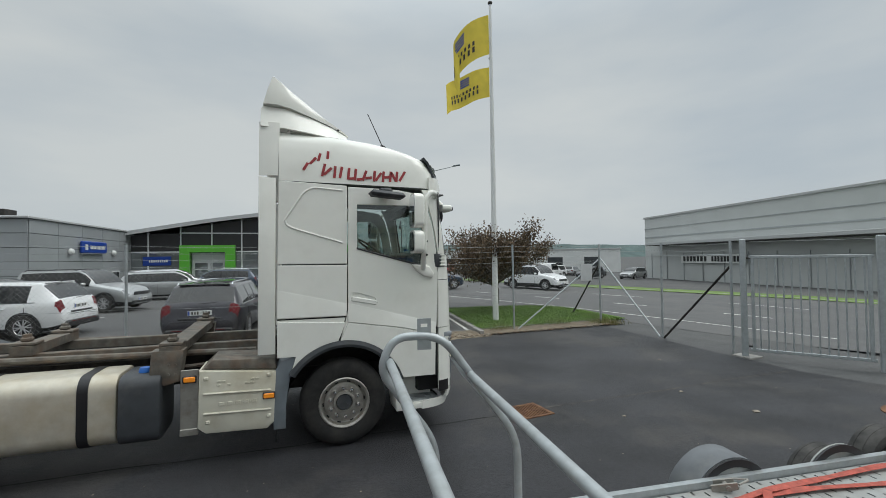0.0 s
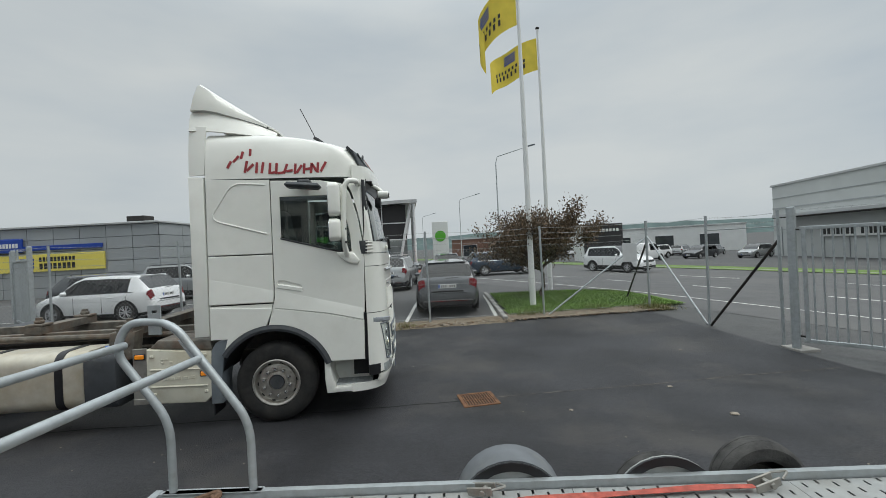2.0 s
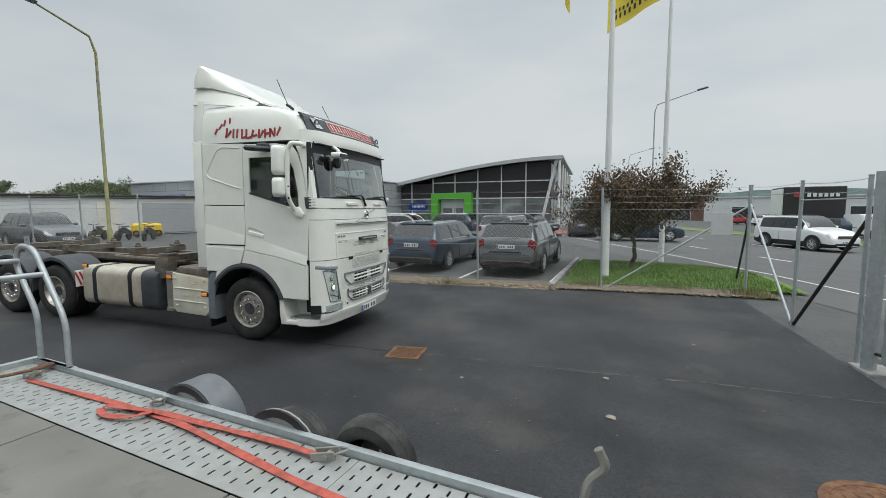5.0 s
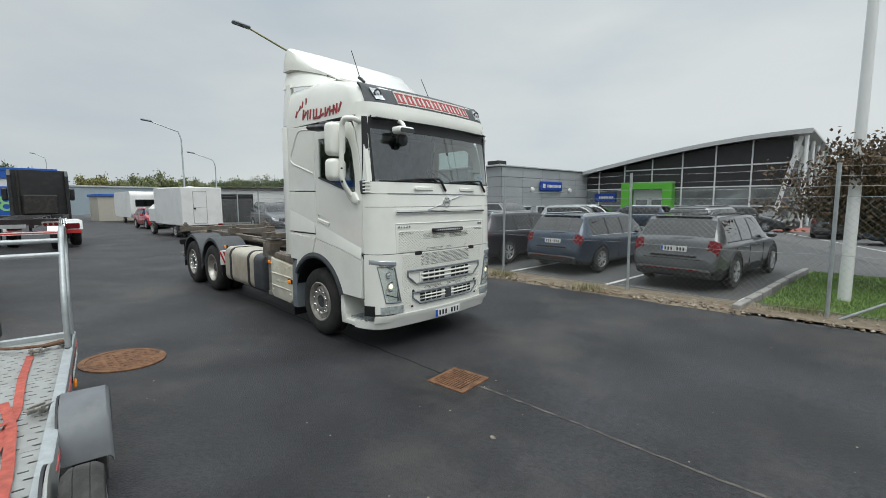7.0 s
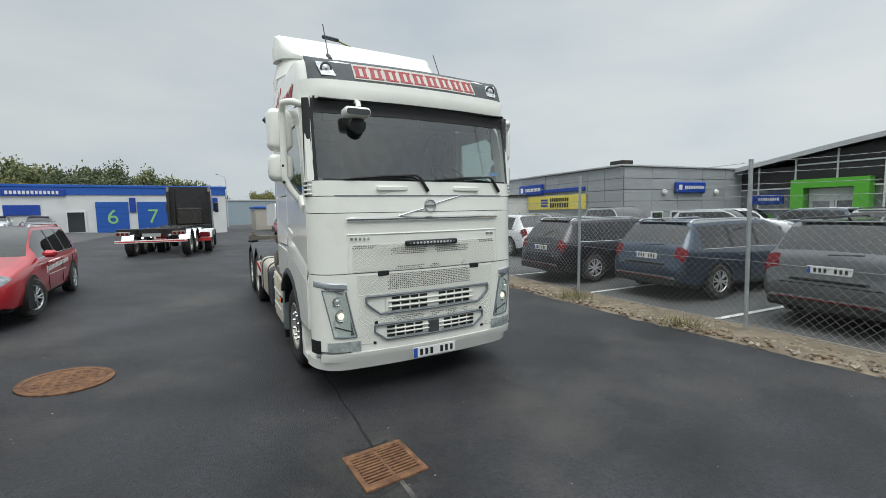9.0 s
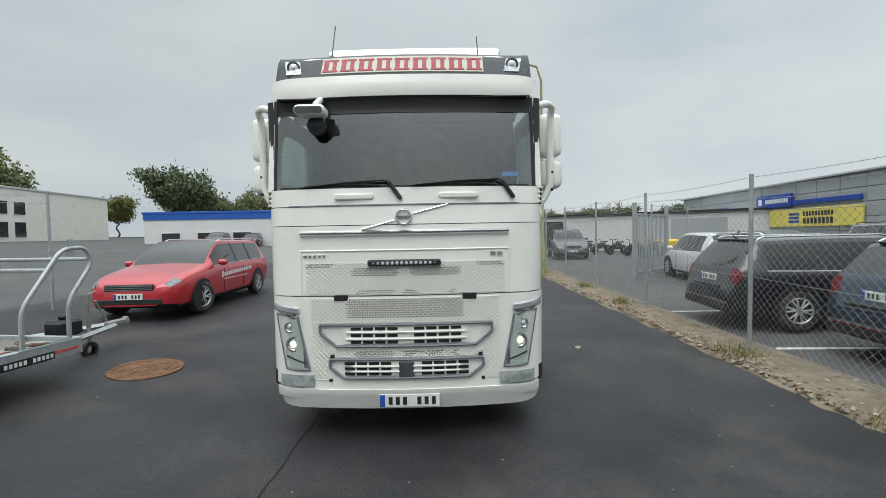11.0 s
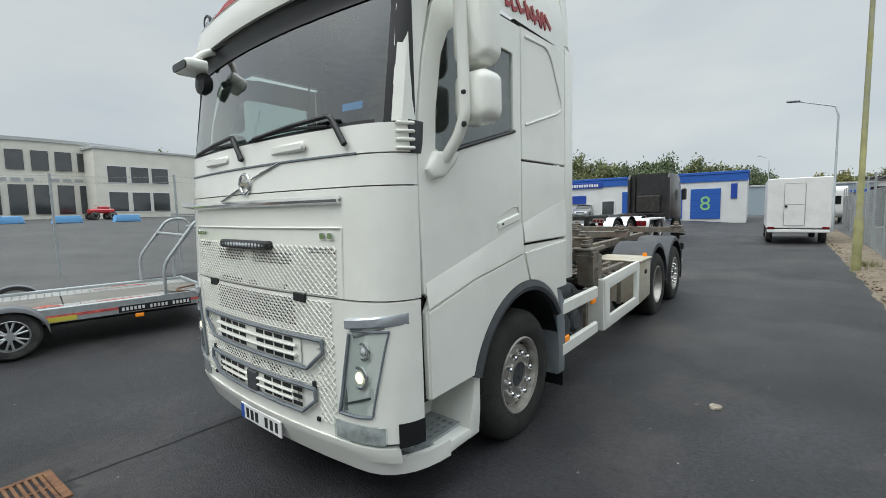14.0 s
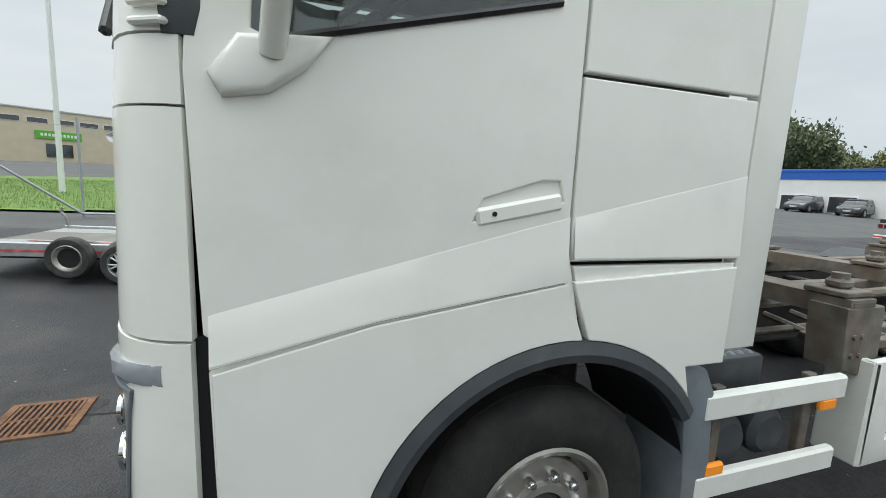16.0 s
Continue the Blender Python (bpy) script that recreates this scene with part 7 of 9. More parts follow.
    for s in (-1, 1):
        bm = bmx()
        box(bm, (L / 2 - cowl * L - 0.28, s * (w2 + 0.10), 0.99 * k), (0.13, 0.20, 0.13), 0.045)
        part("wing_mirror", bm, m, c)
        for xx in (0.30, -0.62):
            bm = bmx()
            box(bm, (xx - 0.1, s * (w2 * 0.985 + 0.012), 0.80 * k), (0.19, 0.03, 0.028), 0.010)
            part("door_handle", bm, m, c)
        for xx in (L / 2 - top * L - 0.02 + 0.22, L / 2 - 0.603 * L, L / 2 - 0.80 * L):
            bm = bmx()
            box(bm, (xx, s * (w2 * 1.0 - 0.004), 0.58 * k), (0.008, 0.012, 0.50))
            part("door_gap", bm, M_GAP, c)
        if rails and kind in ("estate", "suv"):
            bm = bmx()
            tube(bm, [(L / 2 - (top + 0.03) * L, s * w2 * 0.665, H - 0.02), (L / 2 - (top + 0.06) * L, s * w2 * 0.665, H + 0.035), (-L / 2 + 0.60, s * w2 * 0.665, H + 0.025), (-L / 2 + 0.50, s * w2 * 0.665, H - 0.04)], 0.016, 8, bend=0.06)
            part("roof_rail", bm, M_CHROME if kind == "estate" else M_CARB, c)
        bm = bmx()
        tube(bm, [(L / 2 - (cowl + 0.03) * L, s * w2 * 0.955, belt - 0.03), (0, s * w2 * 0.957, belt), (-L / 2 + (1 - tail[0]) * L + 0.02, s * w2 * 0.955, belt + 0.012)], 0.010, 6)
        part("window_trim", bm, M_CHROME if kind == "estate" else M_CARB, c)
    bm = bmx()
    box(bm, (-L / 2 + 0.03, 0, 0.35), (0.15, W * 0.80, 0.18), 0.04)
    rk = part("rear_skirt", bm, M_CARB, c)
    bm = bmx()
    box(bm, (-L / 2 - 0.047, 0, 0.41), (0.008, W * 0.62, 0.014))
    part("reflector_strip", bm, M_TAIL, rk, "thin red reflector strip")
    bm = bmx()
    box(bm, (-L / 2 + 0.008, 0, 0.605 * k), (0.03, W * 0.66, 0.012), 0.003)
    part("tailgate_gap", bm, M_GAP, c)
    bm = bmx()
    box(bm, (-L / 2 + 0.010, 0, 0.665 * k), (0.03, W * 0.50, 0.05), 0.012)
    part("tailgate_recess", bm, M_CARB, c)
    bm = bmx()
    box(bm, (L / 2 - 0.02, 0, 0.62 * k), (0.06, W * 0.50, 0.13), 0.02)
    gr = part("grille", bm, M_CARB, c)
    bm = bmx()
    for q_ in range(3):
        box(bm, (L / 2 + 0.010, 0, (0.585 + 0.035 * q_) * k), (0.012, W * 0.48, 0.010))
    part("grille_bar", bm, M_CHROME, gr)
    bm = bmx()
    box(bm, (L / 2 - 0.03, 0, 0.36), (0.08, W * 0.66, 0.14), 0.03)
    part("front_intake", bm, M_CARB, c)
    for xx, zz in ((-L / 2 + 0.058, 0.80 * k if kind != "van" else 0.9), (L / 2 + 0.012, 0.46)):
        bm = bmx()
        box(bm, (xx, 0, zz), (0.022, 0.52, 0.112), 0.003)
        pl = part("number_plate", bm, M_PLATE, c, "white plate with dark bars")
        sg = 1 if xx > 0 else -1
        bm = bmx()
        for q_ in range(7):
            if q_ != 3:
                box(bm, (xx + sg * 0.012, (-0.16 + 0.06 * q_) * sg, zz), (0.003, 0.032, 0.066))
        pieces("plate_bar", bm, M_INK, pl)
        bm = bmx()
        box(bm, (xx + sg * 0.012, -sg * 0.235, zz), (0.003, 0.04, 0.10))
        part("blue_band", bm, M_BLUE, pl)
    bm = bmx()
    tube(bm, [(-L / 2 + 0.55, 0, H - 0.02), (-L / 2 + 0.46, 0, H + 0.05)], 0.018, 6, radii=[0.03, 0.008])
    part("aerial", bm, M_CARB, c)
    if kind != "van":
        bm = bmx()
        box(bm, (-L / 2 + tail[1] * 0 + (1 - tail[0]) * L + 0.02, 0, H - 0.02), (0.16, W * 0.62, 0.025), 0.008)
        part("tail_spoiler", bm, m, c)
        bm = bmx()
        tube(bm, [(-L / 2 + 0.135, 0.05, belt + 0.07), (-L / 2 + 0.15, -0.34, belt + 0.09)], 0.012, 6)
        part("rear_wiper", bm, M_CARB, c)
    return c


C_DGR, C_BLU, C_BLK = paint("graphite_paint", (0.05, 0.054, 0.058), 0.5), paint("dark_slate_blue_paint", (0.035, 0.055, 0.085), 0.5), paint("dark_purple_black_paint", (0.022, 0.02, 0.028), 0.4)
C_RED, C_WHT, C_SIL, C_GRY = paint("red_paint", (0.48, 0.02, 0.03), 0.1), paint("white_paint", (0.78, 0.79, 0.79), 0.0), paint("silver_paint", (0.40, 0.41, 0.41), 0.6), paint("grey_paint", (0.105, 0.11, 0.115), 0.5)
car(-2.05, 13.15, 84, C_BLK, "dark plum estate car parked with its tail to the fence")
car(0.55, 13.60, 84, C_BLU, "dark slate-blue estate car parked with its tail to the fence")
car(3.50, 13.45, 84, C_GRY, "charcoal grey estate car with black sills, tail to the fence", 4.69, 1.85, 1.52, "suv")
car(-7.7, 14.4, 170, C_WHT, "white hatchback parked on the dealer's lot", 4.1, 1.78, 1.46, "hatch", rails=False)
car(-9.2, 17.3, 8, C_DGR, "dark grey hatchback parked on the dealer's lot", 4.2, 1.78, 1.46, "hatch", rails=False)
car(-8.2, 21.2, -18, C_SIL, "silver-grey SUV parked side-on by the showroom", 4.7, 1.88, 1.66, "suv")
car(-6.2, 26.2, 6, C_SIL, "silver estate car parked by the showroom", 4.6, 1.82, 1.47)
car(-6.6, 29.2, 8, C_WHT, "white estate car parked by the showroom", 4.6, 1.82, 1.47)
car(-4.3, 30.3, 176, C_BLU, "dark blue estate car parked near the green portal", 4.6, 1.82, 1.47)
car(1.8, 21.2, 80, C_SIL, "silver SUV parked behind the fence row", 4.4, 1.84, 1.6, "suv")
car(1.6, 34.0, -30, C_DGR, "dark car parked at the showroom corner", 4.5, 1.8, 1.45)
car(8.6, 26.5, 5, C_BLU, "dark car parked beyond the tree", 4.6, 1.82, 1.47)
car(5.6, 30.5, 85, C_DGR, "dark grey car in the row by the showroom", 4.5, 1.8, 1.45)
car(6.0, 36.5, 85, C_SIL, "silver car in the row by the showroom", 4.5, 1.8, 1.45)
red_car = car(-5.0, 0.12, 2, C_RED, "red estate car parked on the yard behind the trailer", 4.77, 1.83, 1.48, group="cars on the yard", steer=-18)
car(-20.4, 13.6, -8, C_GRY, "dark grey SUV parked inside the neighbour's fence", 4.7, 1.88, 1.66, "suv", group="cars on the yard")
car(-30.2, 9.35, 2, C_RED, "small red hatchback parked beyond the box van", 4.1, 1.75, 1.45, "hatch", rails=False, group="cars on the yard")
car(-15.6, -25.6, 150, C_WHT, "white delivery van parked by the white building", 4.4, 1.8, 1.83, "van", group="cars on the yard", rails=False)
# traffic and parked cars beyond the road
car(16.2, 25.5, -68, C_WHT, "white SUV standing on the road", 4.5, 1.84, 1.66, "suv", group="cars beyond the road")
car(27.2, 40.6, 20, C_WHT, "white delivery van parked beyond the road", 4.4, 1.8, 1.85, "van", group="cars beyond the road", rails=False)
car(23.6, 41.2, 160, C_BLU, "blue car parked beside the dark shop pavilion", 4.3, 1.8, 1.45, "hatch", group="cars beyond the road", rails=False)
car(41.5, 42.5, 200, C_SIL, "silver car parked beyond the road", 4.5, 1.8, 1.47, group="cars beyond the road")
car(36.4, 44.5, 200, C_DGR, "dark car parked beyond the road", 4.5, 1.8, 1.47, group="cars beyond the road")
car(32.0, 46.5, 200, C_WHT, "white car parked beyond the road", 4.5, 1.8, 1.6, "suv", group="cars beyond the road")
for i, (px, py, cc, lab) in enumerate(((37, 62, C_GRY, "dark grey car parked beyond the road"), (40.5, 59.5, C_BLU, "dark blue car parked beyond the road"), (43, 57, C_SIL, "silver car parked beyond the road"), (33, 64, C_SIL, "silver car parked across the road"),
                                       (29.5, 66.5, C_WHT, "white car parked beyond the road"), (46, 54.5, C_DGR, "graphite car parked beyond the road"), (26, 69, C_RED, "red car parked beyond the road"))):
    car(px, py, 25 + 5 * (i % 3), cc, lab, 4.6, 1.82, 1.5, "estate" if i % 2 else "suv", "cars beyond the road")
for px, py, cc, lab in ((-44.5, -12.0, C_WHT, "white car parked at the test station"), (-44.0, -15.5, C_DGR, "dark car parked at the test station"), (-44.3, -9.2, C_SIL, "silver car parked at the test station"), (-43, -19, C_GRY, "grey car parked at the test station")):
    car(px, py, 10, cc, lab, 4.5, 1.8, 1.47, "estate", "cars at the test station")

# lettering on the red car is drawn as bars
for s in (-1, 1):
    for k in range(16):
        bm = bmx()
        box(bm, (0.62 - 0.105 * k, s * 0.916, 0.70 + 0.004 * k), (0.07, 0.006, 0.085 if k else 0.13))
        part("white_bar", bm, M_PLATE, red_car)
    bm = bmx()
    box(bm, (-0.1, s * 0.914, 0.60), (1.3, 0.006, 0.016))
    part("white_line", bm, M_PLATE, red_car)
# ---- box van (tail view) ----
M_BOXW = mat("white_box_body", (0.78, 0.78, 0.76), 0.4, var=0.03, scale=1.5, dirt=(0.55, 0.55, 0.52, 0.5), dscale=1.2)
bv = tagged(empty("box_van", (-18.4, 8.85, gz(-18.4, 8.85)), (0, 0, 3)), "white box van with a rear door seen from behind", "van")
bm = bmx()
box(bm, (-2.1, 0, 1.60), (4.2, 1.95, 1.95), 0.03)
part("box_body", bm, M_BOXW, bv)
bm = bmx()
box(bm, (-5.0, 0, 1.1), (1.6, 1.8, 1.2), 0.25)
part("cab", bm, M_BOXW, bv)
bm = bmx()
box(bm, (0.006, -0.12, 1.55), (0.02, 0.62, 1.62), 0.006)
dr = part("rear_door", bm, M_BOXW, bv)
bm = bmx()
for z in (0.74, 1.55, 2.36):
    box(bm, (0.018, -0.12, z), (0.008, 0.64, 0.012))
for y in (-0.44, 0.20):
    box(bm, (0.018, y, 1.55), (0.008, 0.012, 1.62))
part("door_frame", bm, M_STEEL, dr)
bm = bmx()
lathe(bm, [(0.045, 0), (0.045, 0.04), (0, 0.045)], (0.02, -0.38, 1.48), "x", 16)
part("door_lock", bm, M_BLACK, dr)
bm = bmx()
box(bm, (-0.02, 0, 0.52), (0.10, 1.9, 0.12), 0.02)
part("rear_bumper", bm, M_PLATE, bv)
for s in (-1, 1):
    bm = bmx()
    box(bm, (0.03, s * 0.82, 0.64), (0.03, 0.22, 0.09), 0.01)
    part("tail_lamp", bm, M_TAIL, bv)
    small_wheel(bv, -1.2, s * 0.85, 0.34, s, 0.34, 0.22)
    small_wheel(bv, -4.9, s * 0.85, 0.34, s, 0.34, 0.22)
bm = bmx()
lathe(bm, [(0.22, 0), (0.2, 0.10), (0, 0.14)], (-2.4, 0.3, 2.57), "z", 20)
part("roof_vent", bm, M_BOXW, bv)
bm = bmx()
box(bm, (-2.2, 0, 0.55), (4.0, 1.2, 0.2))
part("underframe", bm, M_FRAMED, bv)
cv = tagged(empty("caravan", (-42, 10.7, gz(-42, 10.7)), (0, 0, 0)), "white caravan parked beyond the box van", "caravan")
bm = bmx()
prism(bm, rrect(-3.4, 0.5, 3.4, 2.75, 0.45, 6), "y", -1.15, 1.15, bev=0.06)
part("body", bm, M_BOXW, cv)
for s in (-1, 1):
    small_wheel(cv, 0, s * 1.0, 0.33, s, 0.33, 0.2)
bm = bmx()
box(bm, (3.41, 0, 1.75), (0.03, 1.6, 0.6), 0.01)
part("end_window", bm, M_CARG, cv)

# ---- black lorry and skeletal semi-trailer ----
M_BLKP = mat("black_lorry_paint", (0.018, 0.017, 0.018), 0.35, var=0.2, scale=5, coat=0.4, dirt=(0.06, 0.055, 0.05, 0.5), dscale=3)
bl = tagged(empty("black_lorry", (-21.0, 2.9, gz(-21, 2.9)), (0, 0, -3)), "black cab lorry seen from behind with white rear wings", "lorry")
bm = bmx()
prism(bm, [(-2.3, 0.9), (-2.25, 2.2), (-1.95, 3.0), (-1.5, 3.25), (0.0, 3.25), (0.0, 0.95)], "y", -1.0, 1.0, bev=0.06)
part("cab", bm, M_BLKP, bl)
bm = bmx()
for s in (-1, 1):
    prism(bm, [(0.0, 0.9), (0.22, 0.9), (0.22, 3.0), (0.0, 3.25)], "y", s * 0.90, s * 1.02, bev=0.02)
    box(bm, (-1.9, s * 1.2, 2.2), (0.2, 0.22, 0.6), 0.05)
pieces("side_fairing", bm, M_BLKP, bl)
bm = bmx()
box(bm, (0.12, 0.0, 1.7), (0.2, 1.2, 0.9), 0.06)
tube(bm, [(0.2, -0.5, 1.2), (0.35, 0, 1.0), (0.2, 0.5, 1.2)], 0.03, 6, bend=0.2)
tube(bm, [(0.1, -0.7, 1.0), (0.12, -0.7, 3.2)], 0.05, 8)
part("engine_rack", bm, M_FRAMED, bl)
bm = bmx()
for s in (-1, 1):
    box(bm, (2.4, s * 0.4, 0.85), (4.8, 0.08, 0.24))
part("frame", bm, M_FRAMED, bl)
for s in (-1, 1):
    for x in (2.0, 3.35):
        lorry = share("tyre", TYRE, bl, (x, s * 0.95, 0.505))
        share("rim", RIM_F, bl, (x, s * 0.95, 0.505), (0, 0, 0 if s > 0 else 180))
    share("tyre", TYRE, bl, (-1.4, s * 0.95, 0.505))
    bm = bmx()
    prism(bm, [(1.35, 0.72), (1.45, 1.06), (3.85, 1.06), (4.0, 0.70), (3.9, 0.70), (3.75, 0.98), (1.6, 0.98), (1.45, 0.72)], "y", s * 0.68, s * 1.16, bev=0.02)
    part("rear_wing", bm, M_BOXW, bl, "white rear wing")
    bm = bmx()
    box(bm, (4.02, s * 0.85, 0.85), (0.06, 0.42, 0.22), 0.02)
    part("tail_lamp", bm, M_TAIL, bl)
bm = bmx()
box(bm, (4.05, 0, 0.62), (0.08, 2.2, 0.14), 0.01)
part("under_run_bar", bm, mat("red_bar_paint", (0.5, 0.03, 0.03), 0.5), bl)

st = tagged(empty("skeletal_trailer", (-14.2, 1.75, gz(-14.2, 1.75)), (0, 0, -8)), "black skeletal container semi-trailer with three axles", "trailer")
bm = bmx()
for s in (-1, 1):
    box(bm, (-3.4, s * 0.45, 1.0), (6.8, 0.12, 0.30), 0.01)
for x in (-0.1, -1.6, -3.2, -5.0, -6.7):
    box(bm, (x, 0, 1.06), (0.2, 2.3 if x in (-0.1, -6.7) else 1.2, 0.22), 0.01)
part("frame", bm, M_BLKP, st)
for s in (-1, 1):
    for x in (-1.2, -2.5, -3.8):
        share("tyre", TYRE, st, (x, s * 0.98, 0.50))
        share("rim", RIM_F, st, (x, s * 0.98, 0.50), (0, 0, 0 if s > 0 else 180))
        bm = bmx()
        rws = [[(x + 0.57 * math.cos(radians(15 + 150 * i / 12)), s * d_, 0.54 + 0.57 * math.sin(radians(15 + 150 * i / 12))) for d_ in (0.78, 1.18)] for i in range(13)]
        shell(bm, rws, 0.01)
        part("wing", bm, M_CHROME, st, "polished steel wing")
    bm = bmx()
    box(bm, (0.02, s * 0.93, 0.98), (0.06, 0.46, 0.16), 0.01)
    part("lamp_panel", bm, M_STEEL, st)
    for q_ in range(3):
        bm = bmx()
        lathe(bm, [(0.055, 0), (0.055, 0.02), (0, 0.025)], (0.05, s * (0.79 + 0.14 * q_), 0.98), "x", 14)
        part("tail_lamp", bm, M_TAIL, st)
bm = bmx()
box(bm, (0.05, 0, 0.68), (0.05, 2.4, 0.10), 0.005)
ur = part("under_run_bar", bm, M_PLATE, st)
bm = bmx()
box(bm, (0.078, 0, 0.68), (0.006, 2.38, 0.035))
part("red_stripe", bm, mat("red_reflective", (0.6, 0.04, 0.03), 0.4), ur)
bm = bmx()
box(bm, (0.03, 0, 0.92), (0.02, 0.62, 0.13), 0.003)
part("number_plate", bm, mat("grey_plate", (0.35, 0.36, 0.36), 0.5), st)

# ---- buildings ----
M_CLAD = mat("grey_metal_cladding", (0.37, 0.39, 0.40), 0.45, metal=0.15, var=0.05, scale=0.7, rnd=0.05)
M_CLADJ = mat("cladding_joint", (0.17, 0.18, 0.185), 0.6)
M_SIGNB = mat("blue_sign", (0.012, 0.055, 0.33), 0.35, var=0.05)
M_SIGNY = mat("yellow_sign", (0.78, 0.66, 0.13), 0.5, var=0.05)
M_GREEN = mat("green_portal", (0.10, 0.42, 0.035), 0.5, var=0.05)
M_SGLASS = mat("showroom_glass", (0.26, 0.28, 0.285), 0.05, metal=0.6, var=0.25, scale=0.5)
M_DPANEL = mat("dark_facade_panel", (0.030, 0.028, 0.030), 0.5, var=0.1, scale=2)
M_WFRAME = mat("white_window_frame", (0.72, 0.73, 0.73), 0.4, var=0.03)
M_ROOF = mat("light_grey_roof_edge", (0.45, 0.46, 0.46), 0.5, var=0.05)
M_RENDER = mat("white_render", (0.72, 0.70, 0.63), 0.8, var=0.04, scale=1.2, dirt=(0.55, 0.53, 0.47, 0.4), dscale=0.8)
M_BRICKY = mat("cream_render", (0.56, 0.49, 0.36), 0.8, var=0.05, scale=1.0)
M_WIN = mat("dark_window_glass", (0.035, 0.04, 0.045), 0.06, spec=1.0, var=0.25, scale=0.7)
M_BLUEF = mat("blue_facade", (0.015, 0.10, 0.42), 0.5, var=0.05)
M_WHTF = mat("white_facade_cladding", (0.68, 0.69, 0.68), 0.5, var=0.04, scale=1.0)


def bar_sign(parent, cx, cz, n, w, h, m, axis, off, gap=0.35):
    """Plain bars in a row where lettering stands."""
    bm = bmx()
    for k in range(n):
        a = cx - w / 2 + w * (k + 0.5) / n
        s_ = (w / n * (1 - gap), 0.02, h) if axis == "y" else (0.02, w / n * (1 - gap), h)
        c_ = (a, off, cz) if axis == "y" else (off, a, cz)
        box(bm, c_, s_)
    pieces("sign_bar", bm, m, parent)


def clad_wall(parent, x0, x1, z0, z1, off, nx, nz, axis="y", out=-1):
    """Cladding panels, each an object of its own, over a dark joint wall."""
    px, pz = (x1 - x0) / nx, (z1 - z0) / nz
    b0 = bmx()
    s_ = (px - 0.03, 0.05, pz - 0.03) if axis == "y" else (0.05, px - 0.03, pz - 0.03)
    box(b0, (0, 0, 0), s_, 0.006)
    ob = link("panel", b0, M_CLAD)
    me_ = ob.data
    bpy.data.objects.remove(ob)
    for i in range(nx):
        for j in range(nz):
            a, z = x0 + (i + 0.5) * px, z0 + (j + 0.5) * pz
            share("panel", me_, parent, (a, off, z) if axis == "y" else (off, a, z))


dl = tagged(empty("dealer_wing", (-12.5, 26.7, 0.2), (0, 0, -5)), "grey metal-clad dealership wing with blue and yellow signs", "building")
bm = bmx()
box(bm, (-11, 6.2, 2.2), (21.9, 12.2, 4.4))
part("wall", bm, M_CLADJ, dl)
clad_wall(dl, -22, 0.0, 0.0, 4.35, 0.06, 14, 6)
clad_wall(dl, 0.1, 12.3, 0.0, 4.35, 0.0, 5, 6, "x")
bm = bmx()
box(bm, (-11, 6.1, 4.42), (22.3, 12.6, 0.12), 0.02)
part("roof", bm, M_ROOF, dl)
for x, w in ((-8.0, 7.0), (-19, 6.0)):
    bm = bmx()
    box(bm, (x + 1.2, -0.05, 3.15), (w, 0.12, 0.28), 0.02)
    b_ = part("blue_band", bm, M_SIGNB, dl)
bm = bmx()
box(bm, (-9.6, -0.10, 3.35), (3.2, 0.22, 0.85), 0.06)
sg = part("blue_sign", bm, M_SIGNB, dl, "blue sign box with white bars")
bar_sign(sg, -9.2, 3.35, 11, 2.1, 0.26, M_PLATE, "y", -0.22)
bm = bmx()
box(bm, (-10.75, -0.22, 3.35), (0.34, 0.02, 0.40), 0.004)
part("emblem", bm, M_PLATE, sg)
bm = bmx()
box(bm, (-6.6, -0.05, 2.25), (6.8, 0.12, 1.05), 0.02)
sg = part("yellow_sign", bm, M_SIGNY, dl, "yellow banner with dark bars")
bar_sign(sg, -6.0, 2.46, 10, 2.2, 0.26, M_INK, "y", -0.12)
bar_sign(sg, -6.0, 2.05, 8, 2.2, 0.34, M_INK, "y", -0.12)
bm = bmx()
for q_ in range(3):
    box(bm, (-7.8, -0.115, 2.02 + 0.22 * q_), (0.85, 0.02, 0.15))
part("emblem", bm, M_SIGNB, sg)
bm = bmx()
box(bm, (0.18, 6.0, 3.05), (0.22, 2.9, 0.75), 0.06)
sg = part("blue_sign", bm, M_SIGNB, dl, "blue sign box with white bars")
bar_sign(sg, 6.25, 3.05, 11, 1.9, 0.22, M_PLATE, "x", 0.30)
bm = bmx()
box(bm, (0.30, 4.9, 3.05), (0.02, 0.30, 0.34))
part("emblem", bm, M_PLATE, sg)
for y in (3.6, 8.8):
    bm = bmx()
    lathe(bm, [(0.0, 0.22), (0.14, 0.18), (0.2, 0.05), (0.18, 0)], (0.06, y, 2.75), "x", 16)
    part("wall_lamp", bm, M_PLATE, dl)
for y in (3.0, 4.8, 7.4, 9.2):
    bm = bmx()
    box(bm, (0.06, y, 1.05), (0.08, 1.1, 0.9), 0.01)
    wf = part("window_frame", bm, M_WFRAME, dl)
    bm = bmx()
    box(bm, (0.10, y, 1.05), (0.03, 0.9, 0.72))
    part("pane", bm, M_WIN, wf)
bm = bmx()
box(bm, (-3, 3, 4.8), (1.2, 1.0, 0.6), 0.03)
part("roof_unit", bm, M_FRAMED, dl)

sh = tagged(empty("showroom", (-12.6, 38.4, 0.25), (0, 0, -1.5)), "glass-fronted showroom with curved roof and green portal", "building")
NX = 16


def roof_z(x):
    return 4.15 + 2.1 * math.sin(clamp(x / 16.5, 0, 1) * math.pi / 2) ** 1.1


